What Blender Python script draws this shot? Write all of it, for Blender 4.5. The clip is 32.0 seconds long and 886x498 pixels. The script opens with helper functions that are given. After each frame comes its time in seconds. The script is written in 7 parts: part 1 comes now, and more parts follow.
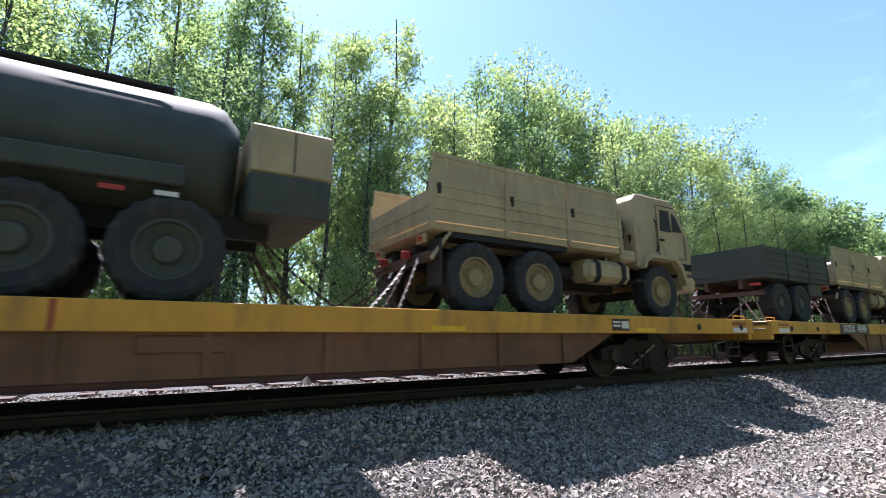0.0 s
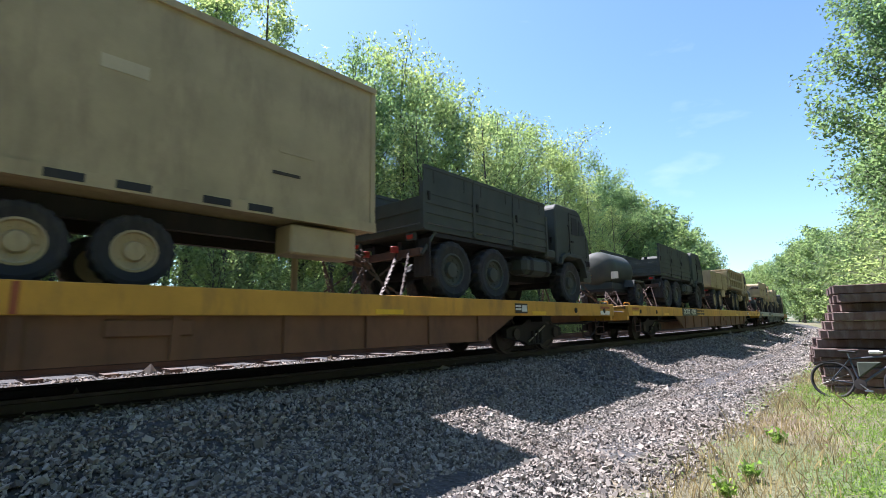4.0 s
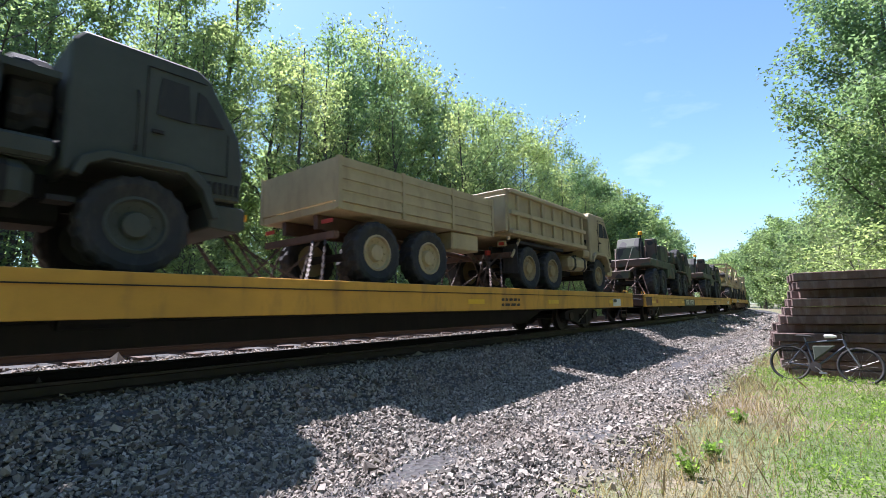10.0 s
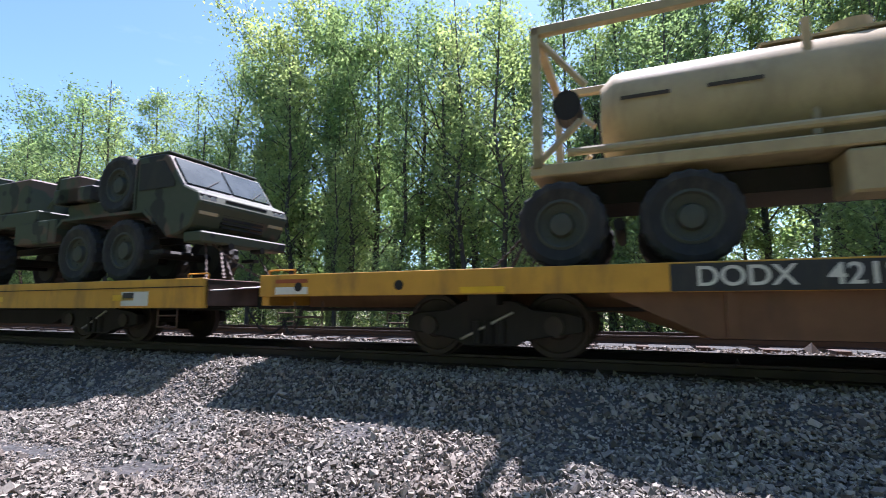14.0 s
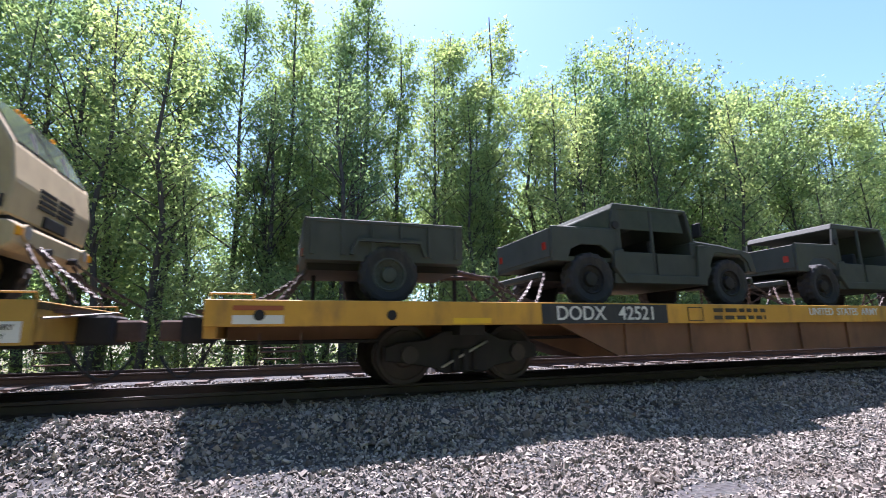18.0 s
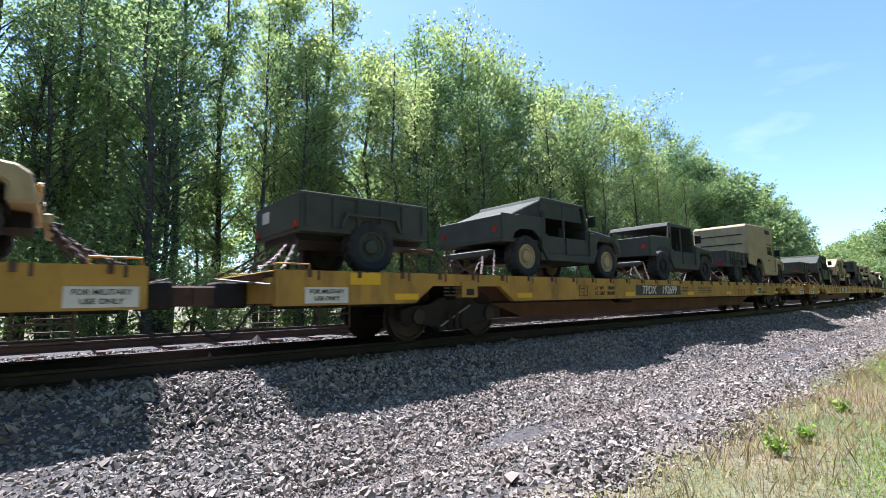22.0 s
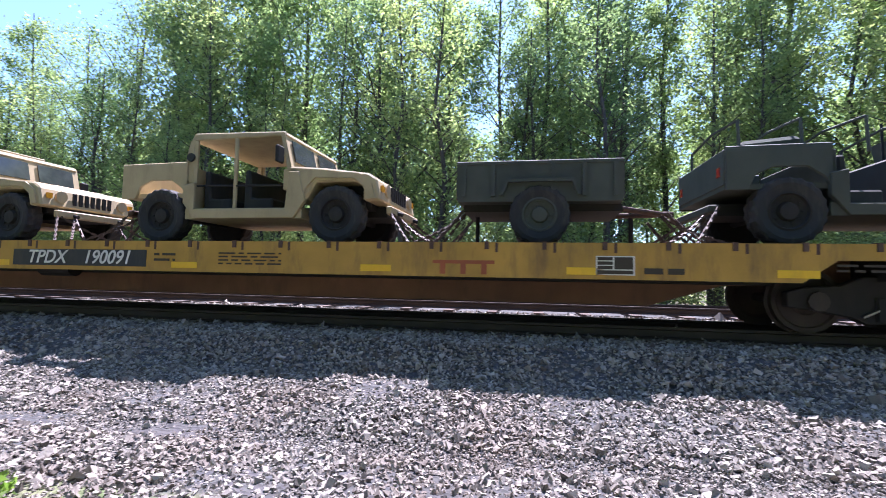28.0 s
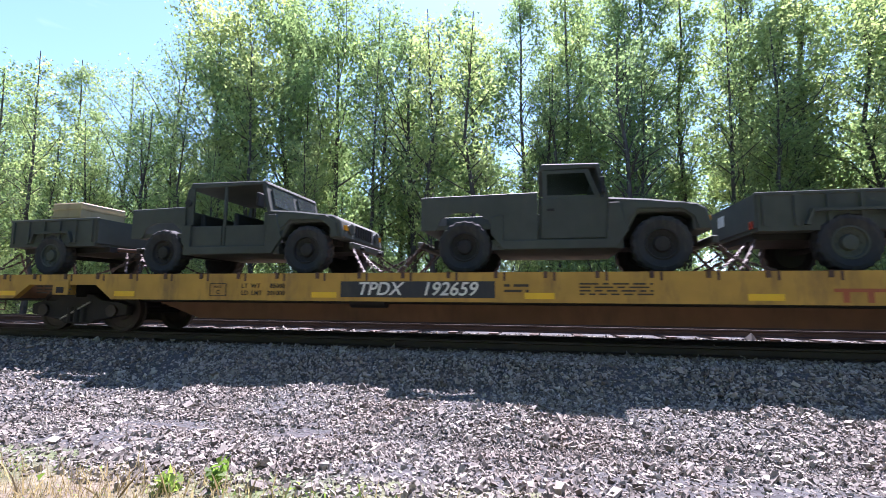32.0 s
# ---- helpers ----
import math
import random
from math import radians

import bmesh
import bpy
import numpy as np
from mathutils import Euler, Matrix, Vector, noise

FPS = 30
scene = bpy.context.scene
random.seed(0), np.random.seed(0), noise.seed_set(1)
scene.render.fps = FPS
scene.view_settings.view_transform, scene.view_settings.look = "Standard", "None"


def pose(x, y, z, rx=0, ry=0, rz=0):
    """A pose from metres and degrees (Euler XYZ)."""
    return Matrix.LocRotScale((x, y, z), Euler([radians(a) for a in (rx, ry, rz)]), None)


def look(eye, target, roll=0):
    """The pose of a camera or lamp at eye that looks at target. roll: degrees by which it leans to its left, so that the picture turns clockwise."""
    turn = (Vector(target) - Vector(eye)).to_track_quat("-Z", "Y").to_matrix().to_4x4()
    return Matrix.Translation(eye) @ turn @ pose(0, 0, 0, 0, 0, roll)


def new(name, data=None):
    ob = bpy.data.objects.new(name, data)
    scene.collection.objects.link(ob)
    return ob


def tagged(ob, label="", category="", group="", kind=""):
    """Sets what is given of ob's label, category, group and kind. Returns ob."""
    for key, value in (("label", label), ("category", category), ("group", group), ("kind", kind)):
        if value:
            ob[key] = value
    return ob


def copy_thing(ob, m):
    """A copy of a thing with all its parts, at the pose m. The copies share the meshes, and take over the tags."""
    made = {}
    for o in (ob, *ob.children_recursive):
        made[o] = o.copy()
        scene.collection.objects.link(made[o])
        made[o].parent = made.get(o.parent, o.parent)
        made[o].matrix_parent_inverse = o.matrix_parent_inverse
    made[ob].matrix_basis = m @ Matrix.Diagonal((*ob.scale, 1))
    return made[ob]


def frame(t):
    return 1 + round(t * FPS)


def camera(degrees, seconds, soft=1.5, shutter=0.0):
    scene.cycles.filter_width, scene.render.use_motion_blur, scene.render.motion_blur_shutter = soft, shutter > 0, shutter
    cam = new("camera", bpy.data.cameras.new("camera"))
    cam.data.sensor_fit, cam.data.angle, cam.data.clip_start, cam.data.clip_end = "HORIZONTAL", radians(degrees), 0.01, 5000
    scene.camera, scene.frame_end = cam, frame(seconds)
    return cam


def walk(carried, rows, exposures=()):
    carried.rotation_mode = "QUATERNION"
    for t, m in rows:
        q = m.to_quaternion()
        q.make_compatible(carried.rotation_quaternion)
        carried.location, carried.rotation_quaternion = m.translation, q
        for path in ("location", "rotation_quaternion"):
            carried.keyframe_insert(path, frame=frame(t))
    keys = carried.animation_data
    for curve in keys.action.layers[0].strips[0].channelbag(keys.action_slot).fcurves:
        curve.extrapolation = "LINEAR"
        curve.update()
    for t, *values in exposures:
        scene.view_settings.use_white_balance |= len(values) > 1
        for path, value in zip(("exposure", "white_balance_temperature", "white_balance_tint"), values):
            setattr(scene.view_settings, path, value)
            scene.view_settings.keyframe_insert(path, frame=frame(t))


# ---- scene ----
cam = camera(86.2, 32.0, soft=0.9, shutter=0.09)
PATH = [
    (0.0, pose(0.000, -7.437, 0.714, 101.20, 0.51, -29.89)),
    (0.5, pose(-0.014, -7.463, 0.713, 100.65, 0.60, -33.38)),
    (1.0, pose(-0.031, -7.472, 0.713, 100.16, 0.51, -36.40)),
    (1.5, pose(-0.013, -7.445, 0.717, 99.88, 0.73, -38.87)),
    (2.0, pose(-0.029, -7.380, 0.730, 99.55, 0.79, -41.07)),
    (2.5, pose(-0.030, -7.379, 0.729, 99.41, 0.89, -42.76)),
    (3.0, pose(-0.028, -7.379, 0.729, 99.22, 0.81, -44.06)),
    (3.5, pose(-0.029, -7.380, 0.729, 99.02, 0.87, -45.00)),
    (4.0, pose(-0.042, -7.380, 0.724, 98.89, 0.91, -45.68)),
    (4.5, pose(-0.041, -7.380, 0.724, 98.79, 0.89, -46.25)),
    (6.5, pose(-0.045, -7.381, 0.723, 98.31, 0.90, -46.96)),
    (7.0, pose(-0.041, -7.380, 0.724, 98.19, 0.97, -47.19)),
    (7.5, pose(-0.044, -7.380, 0.723, 98.01, 0.91, -47.42)),
    (8.0, pose(-0.038, -7.380, 0.724, 97.83, 0.92, -47.59)),
    (8.5, pose(-0.037, -7.380, 0.725, 97.66, 0.98, -47.83)),
    (9.0, pose(-0.032, -7.379, 0.728, 97.54, 1.07, -48.14)),
    (9.5, pose(-0.038, -7.379, 0.725, 97.43, 1.07, -48.42)),
    (10.0, pose(-0.046, -7.380, 0.721, 97.26, 1.03, -48.65)),
    (10.5, pose(-0.051, -7.380, 0.718, 97.12, 0.92, -47.13)),
    (11.0, pose(-0.062, -7.386, 0.717, 97.69, 0.56, -35.46)),
    (11.5, pose(0.041, -7.355, 0.724, 97.65, 0.12, -9.90)),
    (12.0, pose(0.106, -7.374, 0.715, 96.57, -1.10, 19.44)),
    (12.5, pose(0.152, -7.388, 0.704, 95.19, -1.13, 47.71)),
    (13.0, pose(0.184, -7.394, 0.701, 94.63, -0.82, 51.06)),
    (13.5, pose(0.154, -7.264, 0.707, 95.52, -0.75, 39.73)),
    (14.0, pose(0.090, -7.330, 0.719, 96.78, 0.14, 23.41)),
    (14.5, pose(-0.021, -7.448, 0.727, 97.65, 0.04, 17.90)),
    (16.5, pose(-0.432, -7.925, 0.676, 100.10, 0.90, 25.67)),
    (17.0, pose(-0.422, -7.976, 0.680, 102.50, 1.31, 0.20)),
    (17.5, pose(-0.422, -7.874, 0.691, 101.84, 1.11, -10.94)),
    (18.0, pose(-0.509, -7.905, 0.689, 100.57, 0.97, -17.59)),
    (18.5, pose(-0.537, -7.873, 0.682, 99.52, 1.07, -21.29)),
    (19.0, pose(-0.533, -7.806, 0.688, 98.60, 1.08, -24.72)),
    (19.5, pose(-0.517, -7.832, 0.690, 97.79, 1.03, -27.39)),
    (20.0, pose(-0.548, -7.856, 0.710, 97.05, 0.95, -29.79)),
    (20.5, pose(-0.590, -7.846, 0.697, 96.85, 0.85, -32.36)),
    (21.0, pose(-0.627, -7.814, 0.697, 96.69, 1.05, -34.76)),
    (21.5, pose(-0.633, -7.813, 0.711, 96.42, 1.09, -36.64)),
    (22.0, pose(-0.640, -7.825, 0.715, 96.21, 1.11, -38.09)),
    (22.5, pose(-0.631, -7.829, 0.710, 96.01, 1.13, -39.19)),
    (23.0, pose(-0.633, -7.833, 0.715, 95.71, 1.13, -40.01)),
    (23.5, pose(-0.649, -7.839, 0.715, 95.36, 1.11, -40.57)),
    (24.0, pose(-0.660, -7.845, 0.717, 94.91, 1.09, -40.95)),
    (24.5, pose(-0.662, -7.851, 0.723, 94.47, 1.23, -41.07)),
    (26.5, pose(-0.621, -7.824, 0.773, 93.86, 0.56, -34.16)),
    (27.0, pose(-0.659, -7.893, 0.717, 93.73, -0.01, -22.61)),
    (27.5, pose(-0.724, -8.018, 0.692, 93.31, -0.73, -6.91)),
    (28.0, pose(-1.033, -8.093, 0.667, 93.43, -1.10, 11.95)),
    (28.5, pose(-1.214, -8.514, 0.659, 94.11, -1.34, 32.79)),
    (29.0, pose(-1.412, -8.863, 0.663, 95.90, -0.92, 51.73)),
    (29.5, pose(-1.582, -8.996, 0.658, 96.35, -0.74, 45.28)),
    (30.0, pose(-1.592, -9.027, 0.633, 97.14, -0.54, 30.38)),
    (30.5, pose(-1.544, -9.116, 0.655, 97.67, -0.12, 14.85)),
    (31.0, pose(-1.538, -9.184, 0.667, 97.22, -0.21, 12.09)),
    (31.5, pose(-1.563, -9.219, 0.672, 96.68, -0.47, 14.15)),
    (32.0, pose(-1.634, -9.214, 0.680, 96.39, -0.49, 13.52)),
]
walk(cam, PATH, exposures=[(0, 1.76, 5800, 25), (2, 1.61, 5830, 22), (9, 1.53, 5830, 22), (11.5, 1.61, 5730, 26), (13, 1.53, 5960, 24), (14, 1.51, 5730, 26), (14.5, 1.91, 5730, 26), (16.5, 1.41, 5730, 24), (17, 1.56, 5780, 26), (19, 1.79, 5750, 30), (20, 1.71, 5730, 28), (24, 1.56, 5780, 22), (27, 1.61, 5680, 28), (28, 1.96, 5580, 33), (29, 1.51, 5800, 25), (30, 1.36, 5630, 22), (31, 1.76, 5730, 30), (32, 1.93, 5680, 33)])

# ---- light: high early-summer sun behind the train, clear sky ----
SUN_EL = 61.0
world = bpy.data.worlds.new("sky")
scene.world = world
world.use_nodes = True
wt = world.node_tree
sky = wt.nodes.new("ShaderNodeTexSky")
sky.sky_type, sky.sun_disc = "NISHITA", False
sky.sun_elevation, sky.sun_rotation = radians(SUN_EL), 0.0
sky.air_density, sky.dust_density, sky.ozone_density = 1.0, 0.6, 0.35
wcoord = wt.nodes.new("ShaderNodeTexCoord")
wmap = wt.nodes.new("ShaderNodeMapping")
wmap.inputs["Scale"].default_value = (1.2, 3.2, 9.0)
wmap.inputs["Rotation"].default_value = (0.0, 0.25, 0.5)
wt.links.new(wcoord.outputs["Generated"], wmap.inputs["Vector"])
wnoise = wt.nodes.new("ShaderNodeTexNoise")
wnoise.inputs["Scale"].default_value, wnoise.inputs["Detail"].default_value = 1.6, 6.0
wt.links.new(wmap.outputs["Vector"], wnoise.inputs["Vector"])
wramp = wt.nodes.new("ShaderNodeValToRGB")
wramp.color_ramp.elements[0].position, wramp.color_ramp.elements[1].position = 0.64, 0.92
wramp.color_ramp.elements[1].color = (0.2, 0.2, 0.2, 1)
wdot = wt.nodes.new("ShaderNodeVectorMath")
wdot.operation = "DOT_PRODUCT"
wdot.inputs[1].default_value = (-0.965, 0.15, 0.2)
wt.links.new(wcoord.outputs["Generated"], wdot.inputs[0])
wspan = wt.nodes.new("ShaderNodeMapRange")
wspan.inputs["From Min"].default_value, wspan.inputs["From Max"].default_value = 0.96, 1.0
wspan.inputs["To Min"].default_value, wspan.inputs["To Max"].default_value = 0.0, 0.26
wt.links.new(wdot.outputs["Value"], wspan.inputs["Value"])
wsum = wt.nodes.new("ShaderNodeMath")
wt.links.new(wnoise.outputs["Fac"], wsum.inputs[0])
wt.links.new(wspan.outputs["Result"], wsum.inputs[1])
wt.links.new(wsum.outputs["Value"], wramp.inputs["Fac"])
wmix = wt.nodes.new("ShaderNodeMixRGB")
wmix.inputs["Color2"].default_value = (9.5, 9.8, 10.2, 1)
wt.links.new(wramp.outputs["Color"], wmix.inputs["Fac"])
wtint = wt.nodes.new("ShaderNodeMixRGB")
wtint.blend_type = "MULTIPLY"
wtint.inputs["Fac"].default_value = 1.0
wtint.inputs["Color2"].default_value = (0.89, 1.075, 1.03, 1)
wt.links.new(sky.outputs["Color"], wtint.inputs["Color1"])
wt.links.new(wtint.outputs["Color"], wmix.inputs["Color1"])
wback = wt.nodes["Background"]
wback.inputs["Strength"].default_value = 0.077
wt.links.new(wmix.outputs["Color"], wback.inputs["Color"])
sun_data = bpy.data.lights.new("sun", "SUN")
sun_data.energy, sun_data.angle, sun_data.color = 5.0, radians(0.53), (1.0, 0.95, 0.87)
sun = new("sun", sun_data)
sun.matrix_world = look((3, 40 * math.cos(radians(SUN_EL)), 40 * math.sin(radians(SUN_EL))), (3, 0, 0))


# ---- materials ----
def ramp_between(nt, fac, lo, hi, a=0.3, b=0.7):
    node = nt.nodes.new("ShaderNodeValToRGB")
    node.color_ramp.elements[0].position, node.color_ramp.elements[1].position = a, b
    node.color_ramp.elements[0].color, node.color_ramp.elements[1].color = (*lo, 1), (*hi, 1)
    nt.links.new(fac, node.inputs["Fac"])
    return node.outputs["Color"]


def mixed(nt, fac, c1, c2, blend="MIX"):
    node = nt.nodes.new("ShaderNodeMixRGB")
    node.blend_type = blend
    for slot, v in (("Fac", fac), ("Color1", c1), ("Color2", c2)):
        if isinstance(v, (float, int)):
            node.inputs[slot].default_value = v
        elif isinstance(v, tuple):
            node.inputs[slot].default_value = (*v, 1)
        else:
            nt.links.new(v, node.inputs[slot])
    return node.outputs["Color"]


def noise_fac(nt, scale, detail=4.0, stretch=(1, 1, 1), rough=0.6):
    co = nt.nodes.new("ShaderNodeTexCoord")
    mp = nt.nodes.new("ShaderNodeMapping")
    mp.inputs["Scale"].default_value = stretch
    nt.links.new(co.outputs["Object"], mp.inputs["Vector"])
    no = nt.nodes.new("ShaderNodeTexNoise")
    no.inputs["Scale"].default_value, no.inputs["Detail"].default_value = scale, detail
    no.inputs["Roughness"].default_value = rough
    nt.links.new(mp.outputs["Vector"], no.inputs["Vector"])
    return no.outputs["Fac"]


def bump_from(nt, fac, strength, distance=0.02):
    bp = nt.nodes.new("ShaderNodeBump")
    bp.inputs["Strength"].default_value, bp.inputs["Distance"].default_value = strength, distance
    nt.links.new(fac, bp.inputs["Height"])
    return bp.outputs["Normal"]


def paint(name, base, dark=0.75, rough=0.6, metal=0.0, dirt=(0.12, 0.09, 0.06), dirt_amount=0.35, scale=3.0, bump=0.05, jitter=0.0):
    """Painted or plain surface: broad tone shifts, fine grain, dirt and streaks."""
    m = bpy.data.materials.new(name)
    m.use_nodes = True
    nt = m.node_tree
    bs = nt.nodes["Principled BSDF"]
    broad = noise_fac(nt, scale * 0.5, 3.0)
    fine = noise_fac(nt, scale * 14.0, 6.0)
    col = ramp_between(nt, broad, tuple(c * dark for c in base), base, 0.3, 0.65)
    streak = noise_fac(nt, scale * 1.2, 5.0, (1, 1, 0.25), 0.7)
    mask = ramp_between(nt, streak, (0, 0, 0), (dirt_amount,) * 3, 0.5, 0.75)
    col = mixed(nt, mask, col, dirt)
    col = mixed(nt, 0.25, col, mixed(nt, fine, (0.4, 0.4, 0.4), (1, 1, 1)), "MULTIPLY")
    if jitter:
        info = nt.nodes.new("ShaderNodeObjectInfo")
        tone = ramp_between(nt, info.outputs["Random"], (1 - jitter,) * 3, (1 + jitter * 0.3,) * 3, 0, 1)
        col = mixed(nt, 1.0, col, tone, "MULTIPLY")
    nt.links.new(col, bs.inputs["Base Color"])
    bs.inputs["Roughness"].default_value, bs.inputs["Metallic"].default_value = rough, metal
    if bump:
        nt.links.new(bump_from(nt, fine, bump), bs.inputs["Normal"])
    return m


TAN = paint("tan_paint", (0.46, 0.362, 0.2), 0.8, 0.66, dirt=(0.2, 0.14, 0.085), dirt_amount=0.5)
GREEN = paint("olive_green_paint", (0.06, 0.068, 0.055), 0.7, 0.72, dirt=(0.1, 0.085, 0.06), dirt_amount=0.3)
YELLOW = paint("yellow_car_paint", (0.68, 0.345, 0.035), 0.78, 0.55, dirt=(0.18, 0.095, 0.04), dirt_amount=0.7, scale=2.2)
YELLOW_OLD = paint("faded_yellow_car_paint", (0.5, 0.28, 0.04), 0.72, 0.6, dirt=(0.11, 0.06, 0.035), dirt_amount=0.75, scale=2.6)
BRIGHT = paint("bright_yellow_reflector", (0.85, 0.5, 0.01), 0.9, 0.4, dirt_amount=0.25)
# Grey car paint with grime, darkened for the shade below the side sill.
GREY_BELLY_SHADE = paint("shaded_grimy_grey_belly_paint", (0.13, 0.14, 0.125), 0.6, 0.75, dirt=(0.05, 0.04, 0.035), dirt_amount=0.6, scale=2.0)
GREY_CAR = paint("grey_green_car_paint", (0.33, 0.36, 0.31), 0.85, 0.55, dirt=(0.15, 0.12, 0.09), dirt_amount=0.4, scale=2.2)
BROWN = paint("rusty_brown_paint", (0.2, 0.095, 0.045), 0.6, 0.75, dirt=(0.06, 0.035, 0.025), dirt_amount=0.6, scale=2.0)
RUST = paint("rust", (0.125, 0.07, 0.048), 0.55, 0.85, dirt=(0.05, 0.03, 0.02), dirt_amount=0.5, scale=5.0)
# Sooty steel; also painted on rims and panels to stand for shade.
BLACK = paint("sooty_black_steel_and_shade", (0.018, 0.016, 0.015), 0.6, 0.8, dirt=(0.05, 0.034, 0.026), dirt_amount=0.35)
RUBBER = paint("rubber", (0.028, 0.028, 0.03), 0.7, 0.85, dirt=(0.12, 0.1, 0.075), dirt_amount=0.45, scale=6)
STEEL = paint("worn_steel", (0.42, 0.4, 0.38), 0.7, 0.38, 0.9, dirt=(0.12, 0.07, 0.04), dirt_amount=0.4, scale=6)
CHAIN = paint("rusty_steel_chain", (0.085, 0.055, 0.042), 0.6, 0.6, 0.15, dirt=(0.14, 0.07, 0.04), dirt_amount=0.6, scale=20)
WHITE = paint("off_white_paint", (0.74, 0.72, 0.66), 0.9, 0.5, dirt_amount=0.25)
PANEL = paint("dark_number_panel", (0.02, 0.022, 0.03), 0.8, 0.5, dirt_amount=0.3)
RIM_TAN = paint("dusty_tan_wheel_paint", (0.32, 0.24, 0.115), 0.65, 0.7, dirt=(0.12, 0.085, 0.06), dirt_amount=0.75, scale=6)
PALE_TAN = paint("chalky_tan_paint", (0.56, 0.47, 0.3), 0.85, 0.7, dirt_amount=0.3)
STENCIL = paint("dark_stencil_paint", (0.05, 0.035, 0.02), 0.8, 0.6, dirt_amount=0.1)
RED = paint("red_paint", (0.45, 0.04, 0.03), 0.7, 0.5, dirt_amount=0.25)
FADED_RED = paint("faded_red_stencil", (0.36, 0.09, 0.03), 0.8, 0.6, dirt_amount=0.35)
DECK_WOOD = paint("weathered_deck_planks", (0.16, 0.12, 0.085), 0.6, 0.85, dirt_amount=0.5, jitter=0.3)
SLEEPER = paint("creosoted_timber", (0.13, 0.085, 0.065), 0.5, 0.85, dirt=(0.17, 0.14, 0.12), dirt_amount=0.55, scale=6, bump=0.3, jitter=0.35)
OLD_SLEEPER = paint("old_red_brown_timber", (0.17, 0.1, 0.08), 0.45, 0.9, dirt=(0.34, 0.28, 0.25), dirt_amount=0.6, scale=4, bump=0.4, jitter=0.4)
LOG = paint("bleached_log_wood", (0.5, 0.42, 0.33), 0.6, 0.85, dirt=(0.2, 0.16, 0.12), dirt_amount=0.6, scale=8, bump=0.4)
BARK = paint("grey_brown_bark", (0.1, 0.085, 0.068), 0.5, 0.9, dirt=(0.15, 0.14, 0.115), dirt_amount=0.6, scale=5, bump=0.5)
CANVAS = paint("olive_canvas", (0.055, 0.07, 0.05), 0.7, 0.85, dirt_amount=0.3, scale=5, bump=0.2)
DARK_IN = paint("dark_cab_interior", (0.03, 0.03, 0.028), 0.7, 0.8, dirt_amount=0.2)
AMBER = paint("amber_lens", (0.8, 0.36, 0.02), 0.9, 0.25, dirt_amount=0.1)
LAMP_RED = paint("red_lens", (0.4, 0.03, 0.02), 0.9, 0.25, dirt_amount=0.1)
LAMP_CLEAR = paint("headlamp_glass", (0.6, 0.6, 0.58), 0.9, 0.15, dirt_amount=0.1)


def glass_material():
    m = bpy.data.materials.new("vehicle_glass")
    m.use_nodes = True
    bs = m.node_tree.nodes["Principled BSDF"]
    bs.inputs["Base Color"].default_value = (0.55, 0.68, 0.66, 1)
    bs.inputs["Roughness"].default_value = 0.05
    bs.inputs["Transmission Weight"].default_value = 1.0
    bs.inputs["IOR"].default_value = 1.1
    bs.inputs["Specular IOR Level"].default_value = 0.8
    return m


def dark_glass_material():
    m = bpy.data.materials.new("dark_reflecting_glass")
    m.use_nodes = True
    nt = m.node_tree
    bs = nt.nodes["Principled BSDF"]
    nt.links.new(ramp_between(nt, noise_fac(nt, 1.5, 4.0), (0.02, 0.026, 0.028), (0.075, 0.085, 0.085)), bs.inputs["Base Color"])
    bs.inputs["Roughness"].default_value, bs.inputs["Specular IOR Level"].default_value = 0.09, 0.8
    return m


def camo_material():
    m = bpy.data.materials.new("three_tone_camouflage")
    m.use_nodes = True
    nt = m.node_tree
    bs = nt.nodes["Principled BSDF"]
    a, b = noise_fac(nt, 0.75, 2.0), noise_fac(nt, 0.95, 2.0, (1.3, 1.2, 1.0))
    col = mixed(nt, ramp_between(nt, a, (0, 0, 0), (1, 1, 1), 0.53, 0.55), (0.05, 0.062, 0.038), (0.105, 0.066, 0.045))
    col = mixed(nt, ramp_between(nt, b, (0, 0, 0), (1, 1, 1), 0.57, 0.585), col, (0.016, 0.016, 0.016))
    col = mixed(nt, ramp_between(nt, noise_fac(nt, 3.0, 5.0), (0, 0, 0), (0.3,) * 3, 0.5, 0.75), col, (0.1, 0.085, 0.065))
    nt.links.new(col, bs.inputs["Base Color"])
    bs.inputs["Roughness"].default_value = 0.65
    return m


